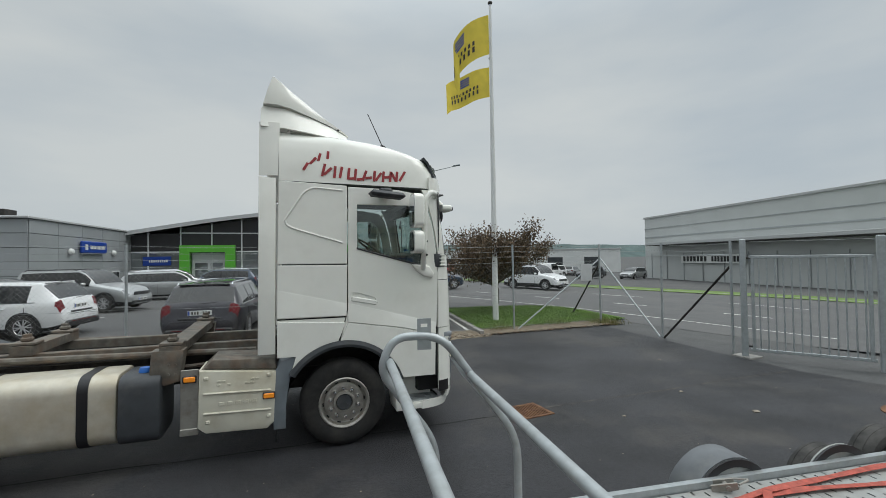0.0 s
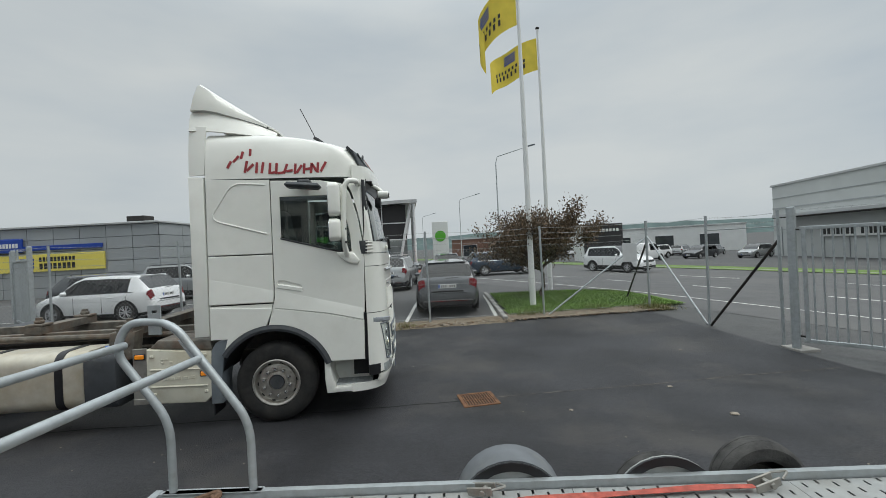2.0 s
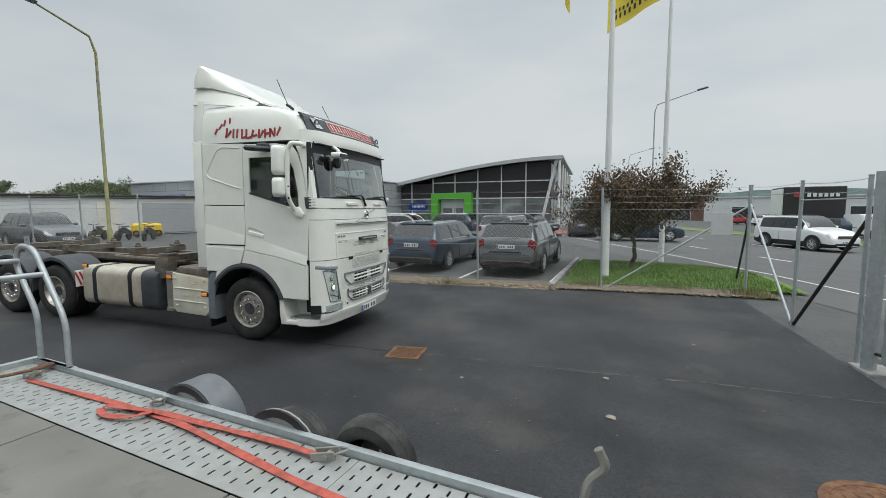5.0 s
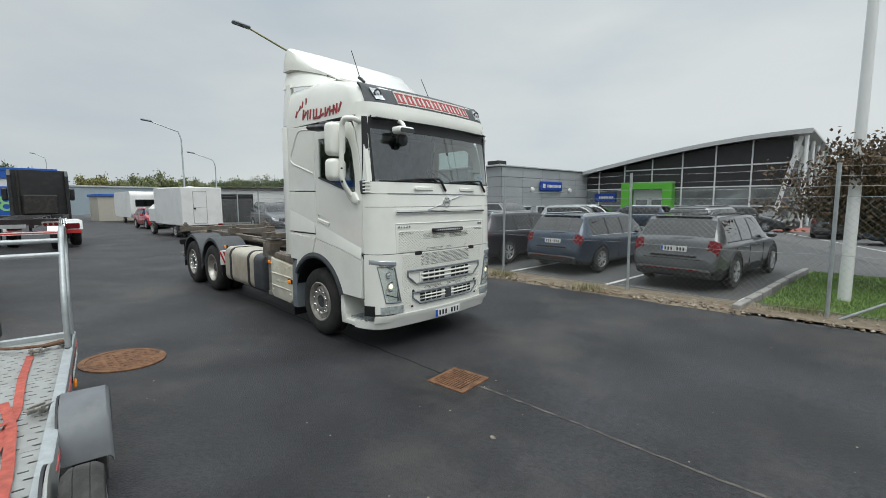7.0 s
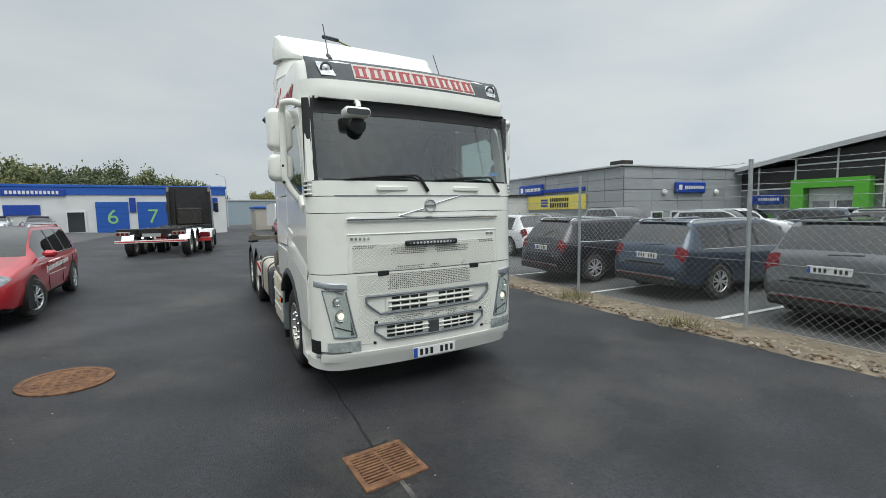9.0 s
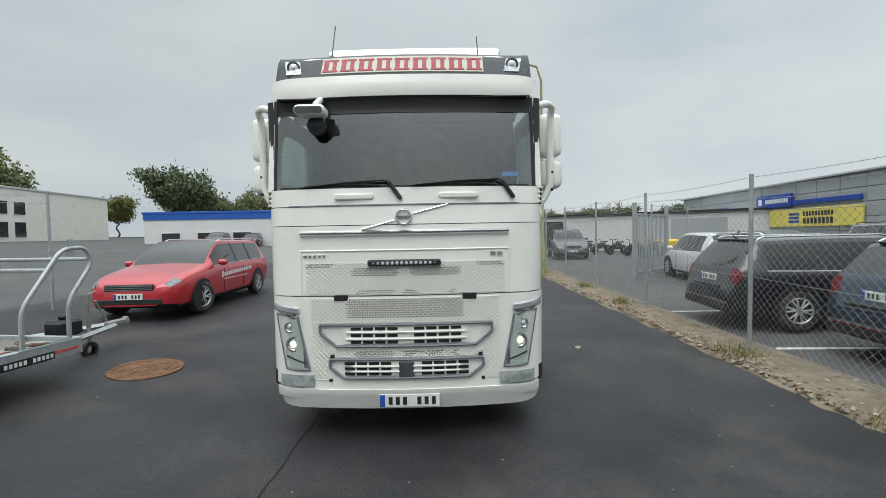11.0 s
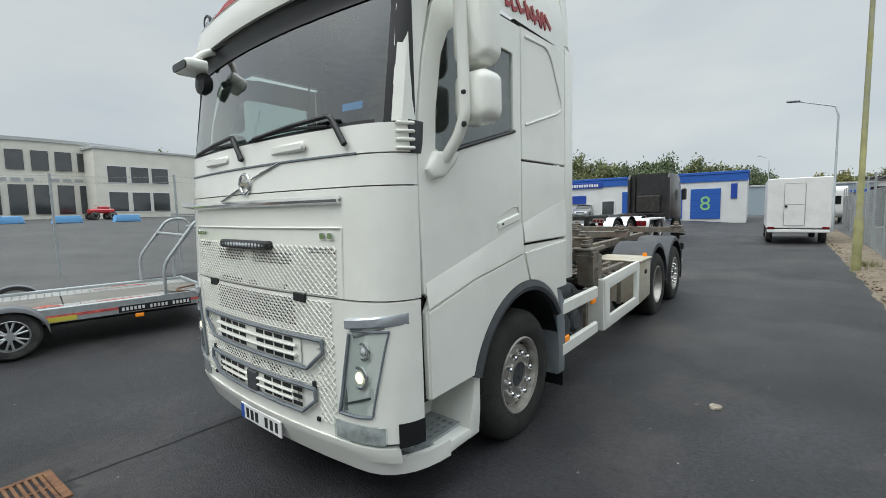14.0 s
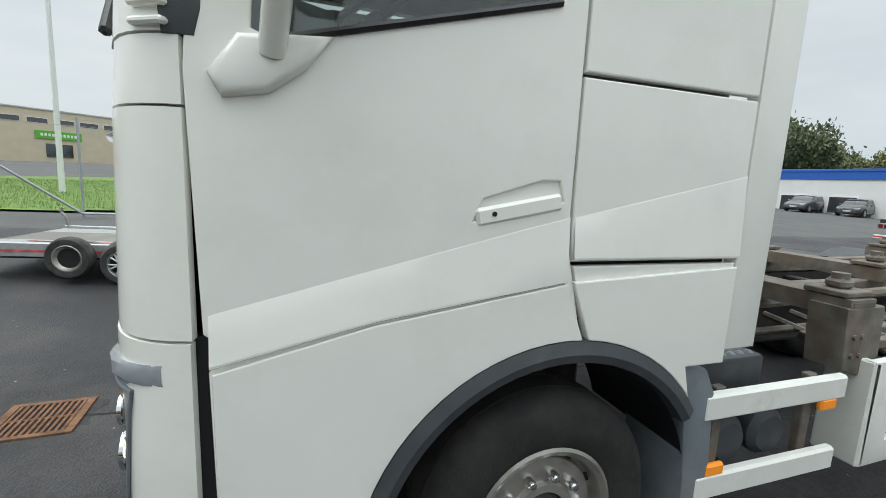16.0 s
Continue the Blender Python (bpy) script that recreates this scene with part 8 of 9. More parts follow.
for i in range(7):
    x0, x1 = 0.1 + 2.2 * i, 0.1 + 2.2 * (i + 1)
    for z0, z1, m_ in ((0.1, 1.35, M_SGLASS), (1.45, 2.75, M_SGLASS), (2.85, None, M_DPANEL)):
        if 2 <= i <= 3 and z0 < 1.4:
            continue
        bm = bmx()
        if z1 is None:
            zt = [roof_z(x0) - 0.3, roof_z(x1) - 0.3]
            mid = 4.25
            prism(bm, [(x0 + 0.04, z0), (x1 - 0.04, z0), (x1 - 0.04, min(mid, zt[1])), (x0 + 0.04, min(mid, zt[0]))], "y", 0.05, 0.10)
            part("dark_pane", bm, m_, sh)
            if zt[0] > mid + 0.2:
                bm = bmx()
                prism(bm, [(x0 + 0.04, mid + 0.1), (x1 - 0.04, mid + 0.1), (x1 - 0.04, zt[1]), (x0 + 0.04, zt[0])], "y", 0.05, 0.10)
                part("dark_pane", bm, m_, sh)
        else:
            box(bm, ((x0 + x1) / 2, 0.08, (z0 + z1) / 2), (x1 - x0 - 0.08, 0.05, z1 - z0))
            part("pane", bm, m_, sh)
    bm = bmx()
    box(bm, (x0, 0.04, (roof_z(x0) - 0.2) / 2), (0.09, 0.14, roof_z(x0) - 0.2))
    part("mullion", bm, M_WFRAME, sh)
for z in (0.05, 1.40, 2.80, 4.30):
    bm = bmx()
    xs_ = 0.1 if z < 4 else 4.6
    box(bm, ((xs_ + 15.5) / 2, 0.04, z), (15.5 - xs_, 0.12, 0.09))
    part("transom", bm, M_WFRAME, sh)
bm = bmx()
rws = []
for i in range(NX + 1):
    x = -0.3 + 16.8 * i / NX
    rws.append([(x, -0.9, roof_z(x) - 0.25), (x, -0.9, roof_z(x) + 0.05), (x, 20.5, roof_z(x) + 0.05)])
shell(bm, rws, 0.12)
part("roof", bm, M_ROOF, sh, "curved light grey roof edge")
bm = bmx()
box(bm, (7.7, 10.5, 2.0), (15.2, 20.0, 3.9))
part("inner_wall", bm, M_GAP, sh)
# side of the showroom facing the road: slanted glass and white columns
for j in range(7):
    y0, y1 = 0.3 + 2.8 * j, 0.3 + 2.8 * (j + 1)
    for z0, z1, m_ in ((0.1, 2.7, M_SGLASS), (2.85, 4.6, M_DPANEL), (4.7, 5.8, M_WHTF)):
        bm = bmx()
        box(bm, (15.45, (y0 + y1) / 2, (z0 + z1) / 2), (0.06, y1 - y0 - 0.1, z1 - z0))
        part("side_pane", bm, m_, sh)
for y in (-0.5, 3.4, 7.2, 11.0, 14.8, 18.6):
    bm = bmx()
    tube(bm, [(16.2, y, 0.0), (16.2, y, 5.9)], 0.11, 10)
    part("column", bm, M_WFRAME, sh)
    bm = bmx()
    tube(bm, [(14.6, y + 0.2, 0.0), (15.9, y + 0.2, 5.9)], 0.13, 8)
    part("slanted_column", bm, M_WFRAME, sh)
bm = bmx()
prism(bm, [(4.55, 0.0), (4.55, 3.3), (8.45, 3.3), (8.45, 0.0), (7.75, 0.0), (7.75, 2.75), (5.25, 2.75), (5.25, 0.0)], "y", -0.7, 0.1, bev=0.03)
part("green_portal", bm, M_GREEN, sh, "bright green entrance portal")
bm = bmx()
prism(bm, [(5.3, 0), (5.3, 2.7), (7.7, 2.7), (7.7, 0)], "y", 0.0, 0.06, [[(5.5, 0.1), (5.5, 1.9), (6.4, 1.9), (6.4, 0.1)], [(6.6, 0.1), (6.6, 1.9), (7.5, 1.9), (7.5, 0.1)]])
en = part("entrance_frame", bm, M_WFRAME, sh)
for x in (5.95, 7.05):
    bm = bmx()
    box(bm, (x, 0.05, 1.0), (0.9, 0.03, 1.8))
    part("door_pane", bm, M_SGLASS, en)
bm = bmx()
box(bm, (2.9, -0.02, 2.1), (1.9, 0.12, 0.7), 0.03)
sg = part("blue_sign", bm, M_SIGNB, sh)
bar_sign(sg, 3.0, 2.1, 9, 1.3, 0.2, M_PLATE, "y", -0.09)


def hall(name, label, x, y, rz, w, d, h, m, zb=0.0, win_rows=(), nwin=0, wsize=(1.2, 1.2), band=None, roof_m=None, w0=0.05, w1=0.95):
    """A box building: front along its own x at y = 0, walls, roof edge, windows."""
    b = tagged(empty(name, (x, y, zb), (0, 0, rz)), label, "building")
    bm = bmx()
    box(bm, (w / 2, d / 2, h / 2 - 0.6), (w, d, h + 1.2))
    part("wall", bm, m, b)
    bm = bmx()
    box(bm, (w / 2, d / 2, h + 0.06), (w + 0.3, d + 0.3, 0.25), 0.03)
    part("roof", bm, roof_m or M_ROOF, b)
    if band:
        bm = bmx()
        box(bm, (w / 2, -0.04, h - band[0] / 2), (w + 0.1, 0.1, band[0]), 0.01)
        part("fascia", bm, band[1], b)
    for z in win_rows:
        for k in range(nwin):
            wx = w * (w0 + (w1 - w0) * (k + 0.5) / nwin)
            bm = bmx()
            box(bm, (wx, -0.02, z), (wsize[0] + 0.12, 0.08, wsize[1] + 0.12), 0.01)
            wf_ = part("window", bm, M_WFRAME, b)
            bm = bmx()
            box(bm, (wx, -0.05, z), (wsize[0], 0.05, wsize[1]))
            part("pane", bm, M_WIN, wf_)
    return b


# long pale hall beyond the road
hd = math.degrees(math.atan2(17.7 - 46.7, 41.5 - 47.9))
hh = hall("long_hall", "long pale grey industrial hall beyond the road", 47.9, 46.7, hd, 70, 30, 8.9, mat("pale_hall_cladding", (0.52, 0.54, 0.53), 0.5, var=0.04, scale=0.5), -1.5)
for z, t_ in ((6.2, 0.12), (7.4, 0.06), (3.6, 0.05)):
    bm = bmx()
    box(bm, (35, -0.03, z), (70, 0.08, t_))
    part("cladding_line", bm, M_CLAD, hh)
bm = bmx()
box(bm, (36, -1.0, 5.2), (66, 2.0, 0.35), 0.03)
part("canopy", bm, M_ROOF, hh, "long grey canopy")
bm = bmx()
box(bm, (36, -1.0, 4.98), (66, 1.9, 0.08))
part("canopy_underside", bm, M_FRAMED, hh)
bm = bmx()
box(bm, (12.6, -0.25, 3.2), (9.5, 0.25, 1.0), 0.03)
sg = part("long_sign", bm, M_PLATE, hh, "white sign board with dark bars")
bar_sign(sg, 10.2, 3.2, 7, 4.0, 0.6, M_INK, "y", -0.4)
bar_sign(sg, 15.0, 3.2, 10, 4.4, 0.6, M_INK, "y", -0.4)
for k in range(22):
    bm = bmx()
    box(bm, (1.5 + 3.2 * k, -0.05, 2.0), (0.05, 0.08, 3.9))
    part("cladding_rib", bm, M_CLAD, hh)
hall("low_warehouse", "low white warehouse beyond the road", 26, 84, -25, 40, 20, 4.4, M_WHTF, -0.8, (1.6,), 5, (3.0, 2.6))
hall("low_warehouse", "low brown and white warehouse beyond the road", 14, 92, -20, 20, 15, 4.2, mat("brown_brick_wall", (0.20, 0.11, 0.08), 0.8, var=0.1), -0.6, (1.6,), 3, (3.0, 2.6))
tn = tagged(empty("dark_shop", (21.75, 42.6, -0.35), (0, 0, -8)), "dark shop pavilion with unreadable sign bars", "building")
bm = bmx()
box(bm, (2.05, 2, 2.05), (4.1, 4, 4.1), 0.05)
part("wall", bm, M_DPANEL, tn)
bm = bmx()
box(bm, (-0.05, 1.9, 2.0), (0.12, 3.6, 3.9), 0.02)
part("side_panel", bm, M_PLATE, tn, "white side panel")
bar_sign(tn, 2.6, 3.4, 6, 2.2, 0.3, M_PLATE, "y", -0.06)
bm = bmx()
box(bm, (0.85, -0.06, 3.4), (0.4, 0.1, 0.35))
part("red_emblem", bm, M_REDP, tn)

# blue and white vehicle test station
tsn = hall("test_station", "white test station with blue fascia and blue doors", -45.0, -30.0, 87, 33.6, 16, 4.3, M_WHTF, 0.55, band=(0.75, M_BLUEF), roof_m=M_BLUEF)
tsn.rotation_euler = (0, 0, radians(93))
tsn.location = (-44.0, -28.0, 0.55)


def gate_door(px, digit, w=2.5, h=2.9):
    bm = bmx()
    box(bm, (px, -0.05, h / 2), (w, 0.1, h), 0.02)
    d = part("sectional_door", bm, M_BLUEF, tsn, "blue sectional door")
    for q_ in range(4):
        bm = bmx()
        box(bm, (px, -0.105, 0.6 + 0.6 * q_), (w, 0.012, 0.03))
        part("door_joint", bm, M_SIGNB, d)
    cu = bpy.data.curves.new("digit", "FONT")
    cu.body, cu.size, cu.extrude, cu.align_x = digit, 1.9, 0.01, "CENTER"
    tmp = new("digit_tmp", cu)
    bpy.context.view_layer.update()
    me_ = bpy.data.meshes.new_from_object(tmp.evaluated_get(bpy.context.evaluated_depsgraph_get()))
    bpy.data.objects.remove(tmp)
    me_.materials.clear()
    me_.materials.append(mat("pale_green_digit", (0.25, 0.55, 0.22), 0.5))
    share("digit", me_, d, (px, -0.12, 0.85), (90, 0, 0))


for px, dg in ((23.9, "6"), (27.1, "7"), (30.3, "8")):
    gate_door(px, dg)
bm = bmx()
box(bm, (18.0, -0.1, 3.75), (5.2, 0.18, 0.62), 0.03)
sg = part("station_sign", bm, M_SIGNB, tsn, "blue sign with white bars")
bar_sign(sg, 18.4, 3.75, 13, 3.6, 0.3, M_PLATE, "y", -0.21)
for px in (25.5, 32.6):
    bm = bmx()
    box(bm, (px, -0.08, 2.6), (0.5, 0.1, 1.4), 0.01)
    part("wall_sign", bm, M_SIGNB, tsn)
bm = bmx()
box(bm, (17.6, -0.08, 2.2), (2.4, 0.12, 0.9), 0.02)
part("wall_sign", bm, M_SIGNB, tsn)
for px in (3.0, 7.0, 11.0):
    bm = bmx()
    box(bm, (px, -0.05, 1.3), (2.2, 0.1, 1.6), 0.01)
    wf_ = part("window", bm, M_WFRAME, tsn)
    bm = bmx()
    box(bm, (px, -0.1, 1.3), (2.0, 0.05, 1.4))
    part("pane", bm, M_WIN, wf_)
bm = bmx()
box(bm, (21.2, -0.05, 1.05), (1.5, 0.1, 2.1), 0.01)
wf_ = part("entrance_door", bm, M_WFRAME, tsn)
bm = bmx()
box(bm, (21.2, -0.1, 1.05), (1.2, 0.05, 1.8))
part("pane", bm, M_WIN, wf_)
hall("station_hut", "small beige hut with blue roof at the test station", -52, 13.5, -88, 5, 4, 2.4, mat("beige_hut_wall", (0.45, 0.42, 0.36), 0.7, var=0.05), 0.35, roof_m=M_BLUEF)
hall("far_long_block", "low grey-blue building far behind the yard", -95, 26, -80, 40, 12, 4.2, mat("grey_blue_wall", (0.30, 0.36, 0.40), 0.6, var=0.06), 0.4, (1.9,), 9, (1.4, 1.2), w0=0.5)

# open shed along the neighbour's lot
osd = tagged(empty("open_shed", (-36.5, 15.5, 0.38), (0, 0, 62)), "long white open-fronted storage shed with flat roof", "building")
bm = bmx()
box(bm, (14, -3.2, 2.75), (29, 7.0, 0.22), 0.02)
part("roof", bm, M_ROOF, osd)
bm = bmx()
box(bm, (14, -6.5, 1.3), (28, 0.2, 2.6))
part("back_wall", bm, M_WHTF, osd)
bm = bmx()
box(bm, (16.0, -3.2, 1.3), (21, 6.0, 2.6))
part("closed_part", bm, M_WHTF, osd)
for q_ in range(5):
    bm = bmx()
    box(bm, (0.2 + 2.6 * q_, 0.1, 1.3), (0.14, 0.14, 2.6))
    part("post", bm, M_WFRAME, osd)
bm = bmx()
box(bm, (14, -6.78, 2.78), (29, 0.12, 0.14), 0.01)
part("corrugated_edge", bm, M_FRAMED, osd)
for x, w_, m_ in ((1.8, 4.2, M_GAP), (9.5, 1.2, M_RENDER), (13.2, 3.4, M_CLAD), (19.0, 3.2, M_RENDER)):
    bm = bmx()
    box(bm, (x, -6.62, 1.2), (w_, 0.08, 2.2), 0.01)
    part("shed_door", bm, m_, osd)
yl = tagged(empty("yellow_container", (-22.3, 20.5, 0.4), (0, 0, 55)), "yellow machine cover beside the shed", "container")
bm = bmx()
box(bm, (0, 0, 0.5), (1.7, 0.9, 0.75), 0.12)
part("cover", bm, mat("yellow_cover", (0.75, 0.52, 0.03), 0.5, var=0.08), yl)
for q_ in range(2):
    bm = bmx()
    lathe(bm, [(0.12, -0.06), (0.22, -0.05), (0.22, 0.05), (0.12, 0.06)], (-0.6 + 1.2 * q_, -0.6, 0.22), "y", 16)
    part("wheel", bm, M_RUBBER, yl)
for q_ in range(6):
    bm = bmx()
    x, y = -25.6 - 1.4 * q_, 17.5 - 0.5 * q_
    lathe(bm, [(0.10, -0.05), (0.30, -0.05), (0.32, 0), (0.30, 0.05), (0.10, 0.05)], (-0.65, 0, 0.31), "y", 18)
    lathe(bm, [(0.10, -0.06), (0.30, -0.06), (0.32, 0), (0.30, 0.06), (0.10, 0.06)], (0.65, 0, 0.31), "y", 18)
    box(bm, (0, 0, 0.55), (0.9, 0.22, 0.4), 0.1)
    box(bm, (-0.25, 0, 0.82), (0.6, 0.26, 0.1), 0.04)
    tube(bm, [(0.6, 0, 0.31), (0.42, 0, 0.95), (0.38, 0.3, 1.02)], 0.025, 6)
    tube(bm, [(0.42, 0, 0.95), (0.38, -0.3, 1.02)], 0.025, 6)
    ob = tagged(link("motorcycle", bm, M_BLKP), "black motorcycle parked in a row by the shed", "motorcycle", "motorcycles by the shed")
    ob.matrix_basis = pose(x + 6, y + 1.0, gz(x + 6, y + 1), 0, 0, -60)

# white two-storey building to the south-west and its curved neighbour
wbd = hall("white_office_block", "long white two-storey building with dark windows", -8.0, -41.1, 185, 54, 14, 6.6, M_RENDER, 1.65)
for x in (1.7, 3.6, 5.4, 11.2, 13.2, 29.8, 34.0, 36.1, 38.5):
    for z, h in ((4.29, 1.5), (1.71, 1.8)):
        bm = bmx()
        box(bm, (x, -0.02, z), (1.65, 0.10, h + 0.15), 0.01)
        wf_ = part("window", bm, M_WFRAME, wbd)
        bm = bmx()
        box(bm, (x, -0.05, z), (1.5, 0.08, h))
        part("pane", bm, M_WIN, wf_)
for x, w in ((21.1, 5.7), (15.9, 4.0)):
    bm = bmx()
    box(bm, (x, -0.10, 1.3), (w, 0.14, 2.6))
    part("loading_bay", bm, M_FRAMED if w < 5 else M_INTERL, wbd, "recessed loading bay")
bm = bmx()
for x in (19.0, 19.7):
    tube(bm, [(x, -0.25, 4.2), (x, -0.25, 8.0)], 0.18, 8)
part("flue", bm, M_GALV, wbd)
for x, w in ((18, 4), (31, 9)):
    bm = bmx()
    box(bm, (x, 5, 7.3), (w, 4, 1.3), 0.04)
    part("roof_unit", bm, M_CLAD, wbd)
cvb = tagged(empty("curved_office", (-14.5, -49.0, 2.0)), "white two-storey office building with rounded front and rows of windows", "building")
bm = bmx()
FRONT = [(x, 5.5 - 0.030 * (x - 9) ** 2) for x in np.linspace(-4, 17, 22)]
rows = [[(x, y, z) for x, y in FRONT] for z in (-1, 6.9)]
shell(bm, rows, 0.3)
box(bm, (6.5, -4.0, 3.2), (20.5, 8.5, 7.2))
part("wall", bm, M_RENDER, cvb)
bm = bmx()
shell(bm, [[(x, y + 0.15, z) for x, y in FRONT] for z in (6.7, 7.0)], 0.2)
part("roof_edge", bm, M_ROOF, cvb)
for z, h in ((5.05, 1.7), (1.6, 2.6)):
    for k in range(12):
        x = -3.0 + 1.6 * k
        y = 5.5 - 0.030 * (x - 9) ** 2
        a = math.degrees(math.atan(-0.06 * (x - 9)))
        bm = bmx()
        box(bm, (0, 0, 0), (1.15, 0.14, h), 0.01)
        ob = part("window", bm, M_WIN if not (k > 10 and z > 4) else mat("teal_panel", (0.03, 0.35, 0.33), 0.4), cvb)
        ob.location, ob.rotation_euler = (x, y + 0.06, z), (0, 0, radians(a))
bm = bmx()
for k in range(20):
    x = -3 + 0.85 * k
    y = 5.5 - 0.030 * (x - 9) ** 2
    if k % 4 != 3:
        box(bm, (x, y + 0.04, 3.35), (0.6, 0.04, 0.28), 0, (0, 0, math.degrees(math.atan(-0.06 * (x - 9)))))
part("sign_bar", bm, M_CLAD, cvb)
# cream building with green signs, far south
crm = hall("cream_store", "long cream store building with green signs", 75, -48, 215, 85, 20, 7.2, M_BRICKY, 2.2, (5.6,), 22, (2.3, 0.7), w0=0.18, w1=0.98, roof_m=M_ROOF)
for px, pz, w, h in ((19, 5.2, 6, 1.6), (47, 3.6, 5.5, 1.2)):
    bm = bmx()
    box(bm, (px, -0.1, pz), (w, 0.2, h), 0.02)
    sg = part("green_sign", bm, M_GREEN, crm, "green sign with pale bars")
    bar_sign(sg, px, pz, 10, w * 0.8, h * 0.35, M_PLATE, "y", -0.22)
for px, w in ((20, 4), (26, 3), (47, 3.2), (58, 2.5), (66, 2)):
    bm = bmx()
    box(bm, (px, -0.05, 1.3), (w, 0.1, 2.0), 0.01)
    part("shop_window", bm, M_WIN, crm)
bm = bmx()
prism(bm, [(8, 0), (8, 3.2), (10, 4.3), (18, 4.3), (20, 3.2), (20, 0)], "y", -3.5, 0.0)
part("porch", bm, mat("red_porch_roof", (0.35, 0.09, 0.07), 0.7, var=0.1), crm, "red-roofed porch")
# stacked sign board and blue direction sign
tt = tagged(empty("tenant_sign", (3.2, -55.0, 2.1), (0, 0, 200)), "white stacked tenant sign with dark bars", "sign")
bm = bmx()
box(bm, (0, 0, 2.3), (5.2, 0.3, 4.4), 0.03)
part("board", bm, M_PLATE, tt)
for z, m_ in ((4.0, M_CLAD), (3.2, M_INK), (2.2, M_SIGNB), (1.2, M_CLAD)):
    bar_sign(tt, 0, z, 8, 4.4, 0.45, m_, "y", -0.18)
    bar_sign(tt, 0, z, 8, 4.4, 0.45, m_, "y", 0.18)
ds = tagged(empty("direction_sign", (8.35, -24.5, gz(8.35, -24.5)), (0, 0, 190)), "blue direction sign with white bars on two posts", "sign")
bm = bmx()
box(bm, (0, 0, 0.75), (2.3, 0.08, 0.95), 0.02)
brd = part("board", bm, M_SIGNB, ds)
for s in (-1, 1):
    bar_sign(ds, 0.1, 0.98, 12, 1.7, 0.2, M_PLATE, "y", s * 0.055)
    bm = bmx()
    box(bm, (s * 0.8, 0, 0.2), (0.07, 0.05, 1.0))
    part("post", bm, M_GALV, ds)
cu = bpy.data.curves.new("word", "FONT")
cu.body, cu.size, cu.extrude, cu.align_x = "Infart", 0.36, 0.004, "CENTER"
tmp = new("word_tmp", cu)
bpy.context.view_layer.update()
me = bpy.data.meshes.new_from_object(tmp.evaluated_get(bpy.context.evaluated_depsgraph_get()))
bpy.data.objects.remove(tmp)
me.materials.clear()
me.materials.append(M_PLATE)
share("word", me, ds, (0.25, 0.06, 0.42), (90, 0, 180))
for x, y in ((-1.5, -36), (-4.5, -34), (-8, -33)):
    bm = bmx()
    prism(bm, [(-0.9, 0.0), (0.9, 0.0), (0.75, 0.55), (-0.75, 0.55)], "y", -0.4, 0.4, bev=0.06)
    ob = tagged(link("plastic_barrier", bm, mat("light_blue_plastic", (0.16, 0.40, 0.72), 0.5)), "light blue plastic road barrier", "barrier", "road barriers")
    ob.location = (x, y, gz(x, y))
bt = tagged(empty("boat_on_trailer", (-13.5, -30.5, gz(-13.5, -30.5)), (0, 0, 12)), "small white motorboat on a road trailer", "boat")
bm = bmx()
rws = []
for i in range(13):
    t = i / 12
    w = 1.0 * (1 - max(0, (t - 0.55) / 0.45) ** 2) ** 0.5 if t > 0.55 else 1.0
    rws.append([(-2.6 + 5.2 * t, -w, 1.35 + 0.2 * t), (-2.6 + 5.2 * t, -w * 0.85, 0.95 + 0.15 * t), (-2.6 + 5.2 * t, 0, 0.60 + 0.5 * t * t), (-2.6 + 5.2 * t, w * 0.85, 0.95 + 0.15 * t), (-2.6 + 5.2 * t, w, 1.35 + 0.2 * t)])
shell(bm, rws, 0.03)
box(bm, (0.2, 0, 1.55), (1.6, 1.4, 0.5), 0.15)
part("hull", bm, M_BOXW, bt)
bm = bmx()
box(bm, (0.5, 0, 0.5), (6.0, 0.12, 0.12))
box(bm, (-0.5, 0, 0.45), (0.1, 1.8, 0.1))
part("trailer_frame", bm, M_GALV, bt)
for s in (-1, 1):
    small_wheel(bt, -0.5, s * 0.95, 0.3, s, 0.3, 0.18)
for x, y, rz in ((-21, -27.5, 30), (-7.5, -38, 10)):
    at_ = tagged(empty("quad_bike", (x, y, gz(x, y)), (0, 0, rz)), "red and black quad bike parked on the asphalt", "quad bike")
    bm = bmx()
    box(bm, (0, 0, 0.75), (1.8, 0.8, 0.4), 0.1)
    box(bm, (-0.2, 0, 1.05), (0.8, 0.5, 0.2), 0.06)
    tube(bm, [(0.4, -0.4, 1.2), (0.4, 0.4, 1.2)], 0.03, 6)
    part("body", bm, C_RED, at_)
    for xx in (-0.65, 0.65):
        for s in (-1, 1):
            small_wheel(at_, xx, s * 0.5, 0.33, s, 0.33, 0.26, False)


# ---- poles, lamps, flags ----
M_POLEW = mat("white_flagpole", (0.74, 0.75, 0.74), 0.4, var=0.03, scale=2)
M_FLAG = mat("yellow_flag_cloth", (0.74, 0.58, 0.07), 0.8, var=0.08, scale=3)


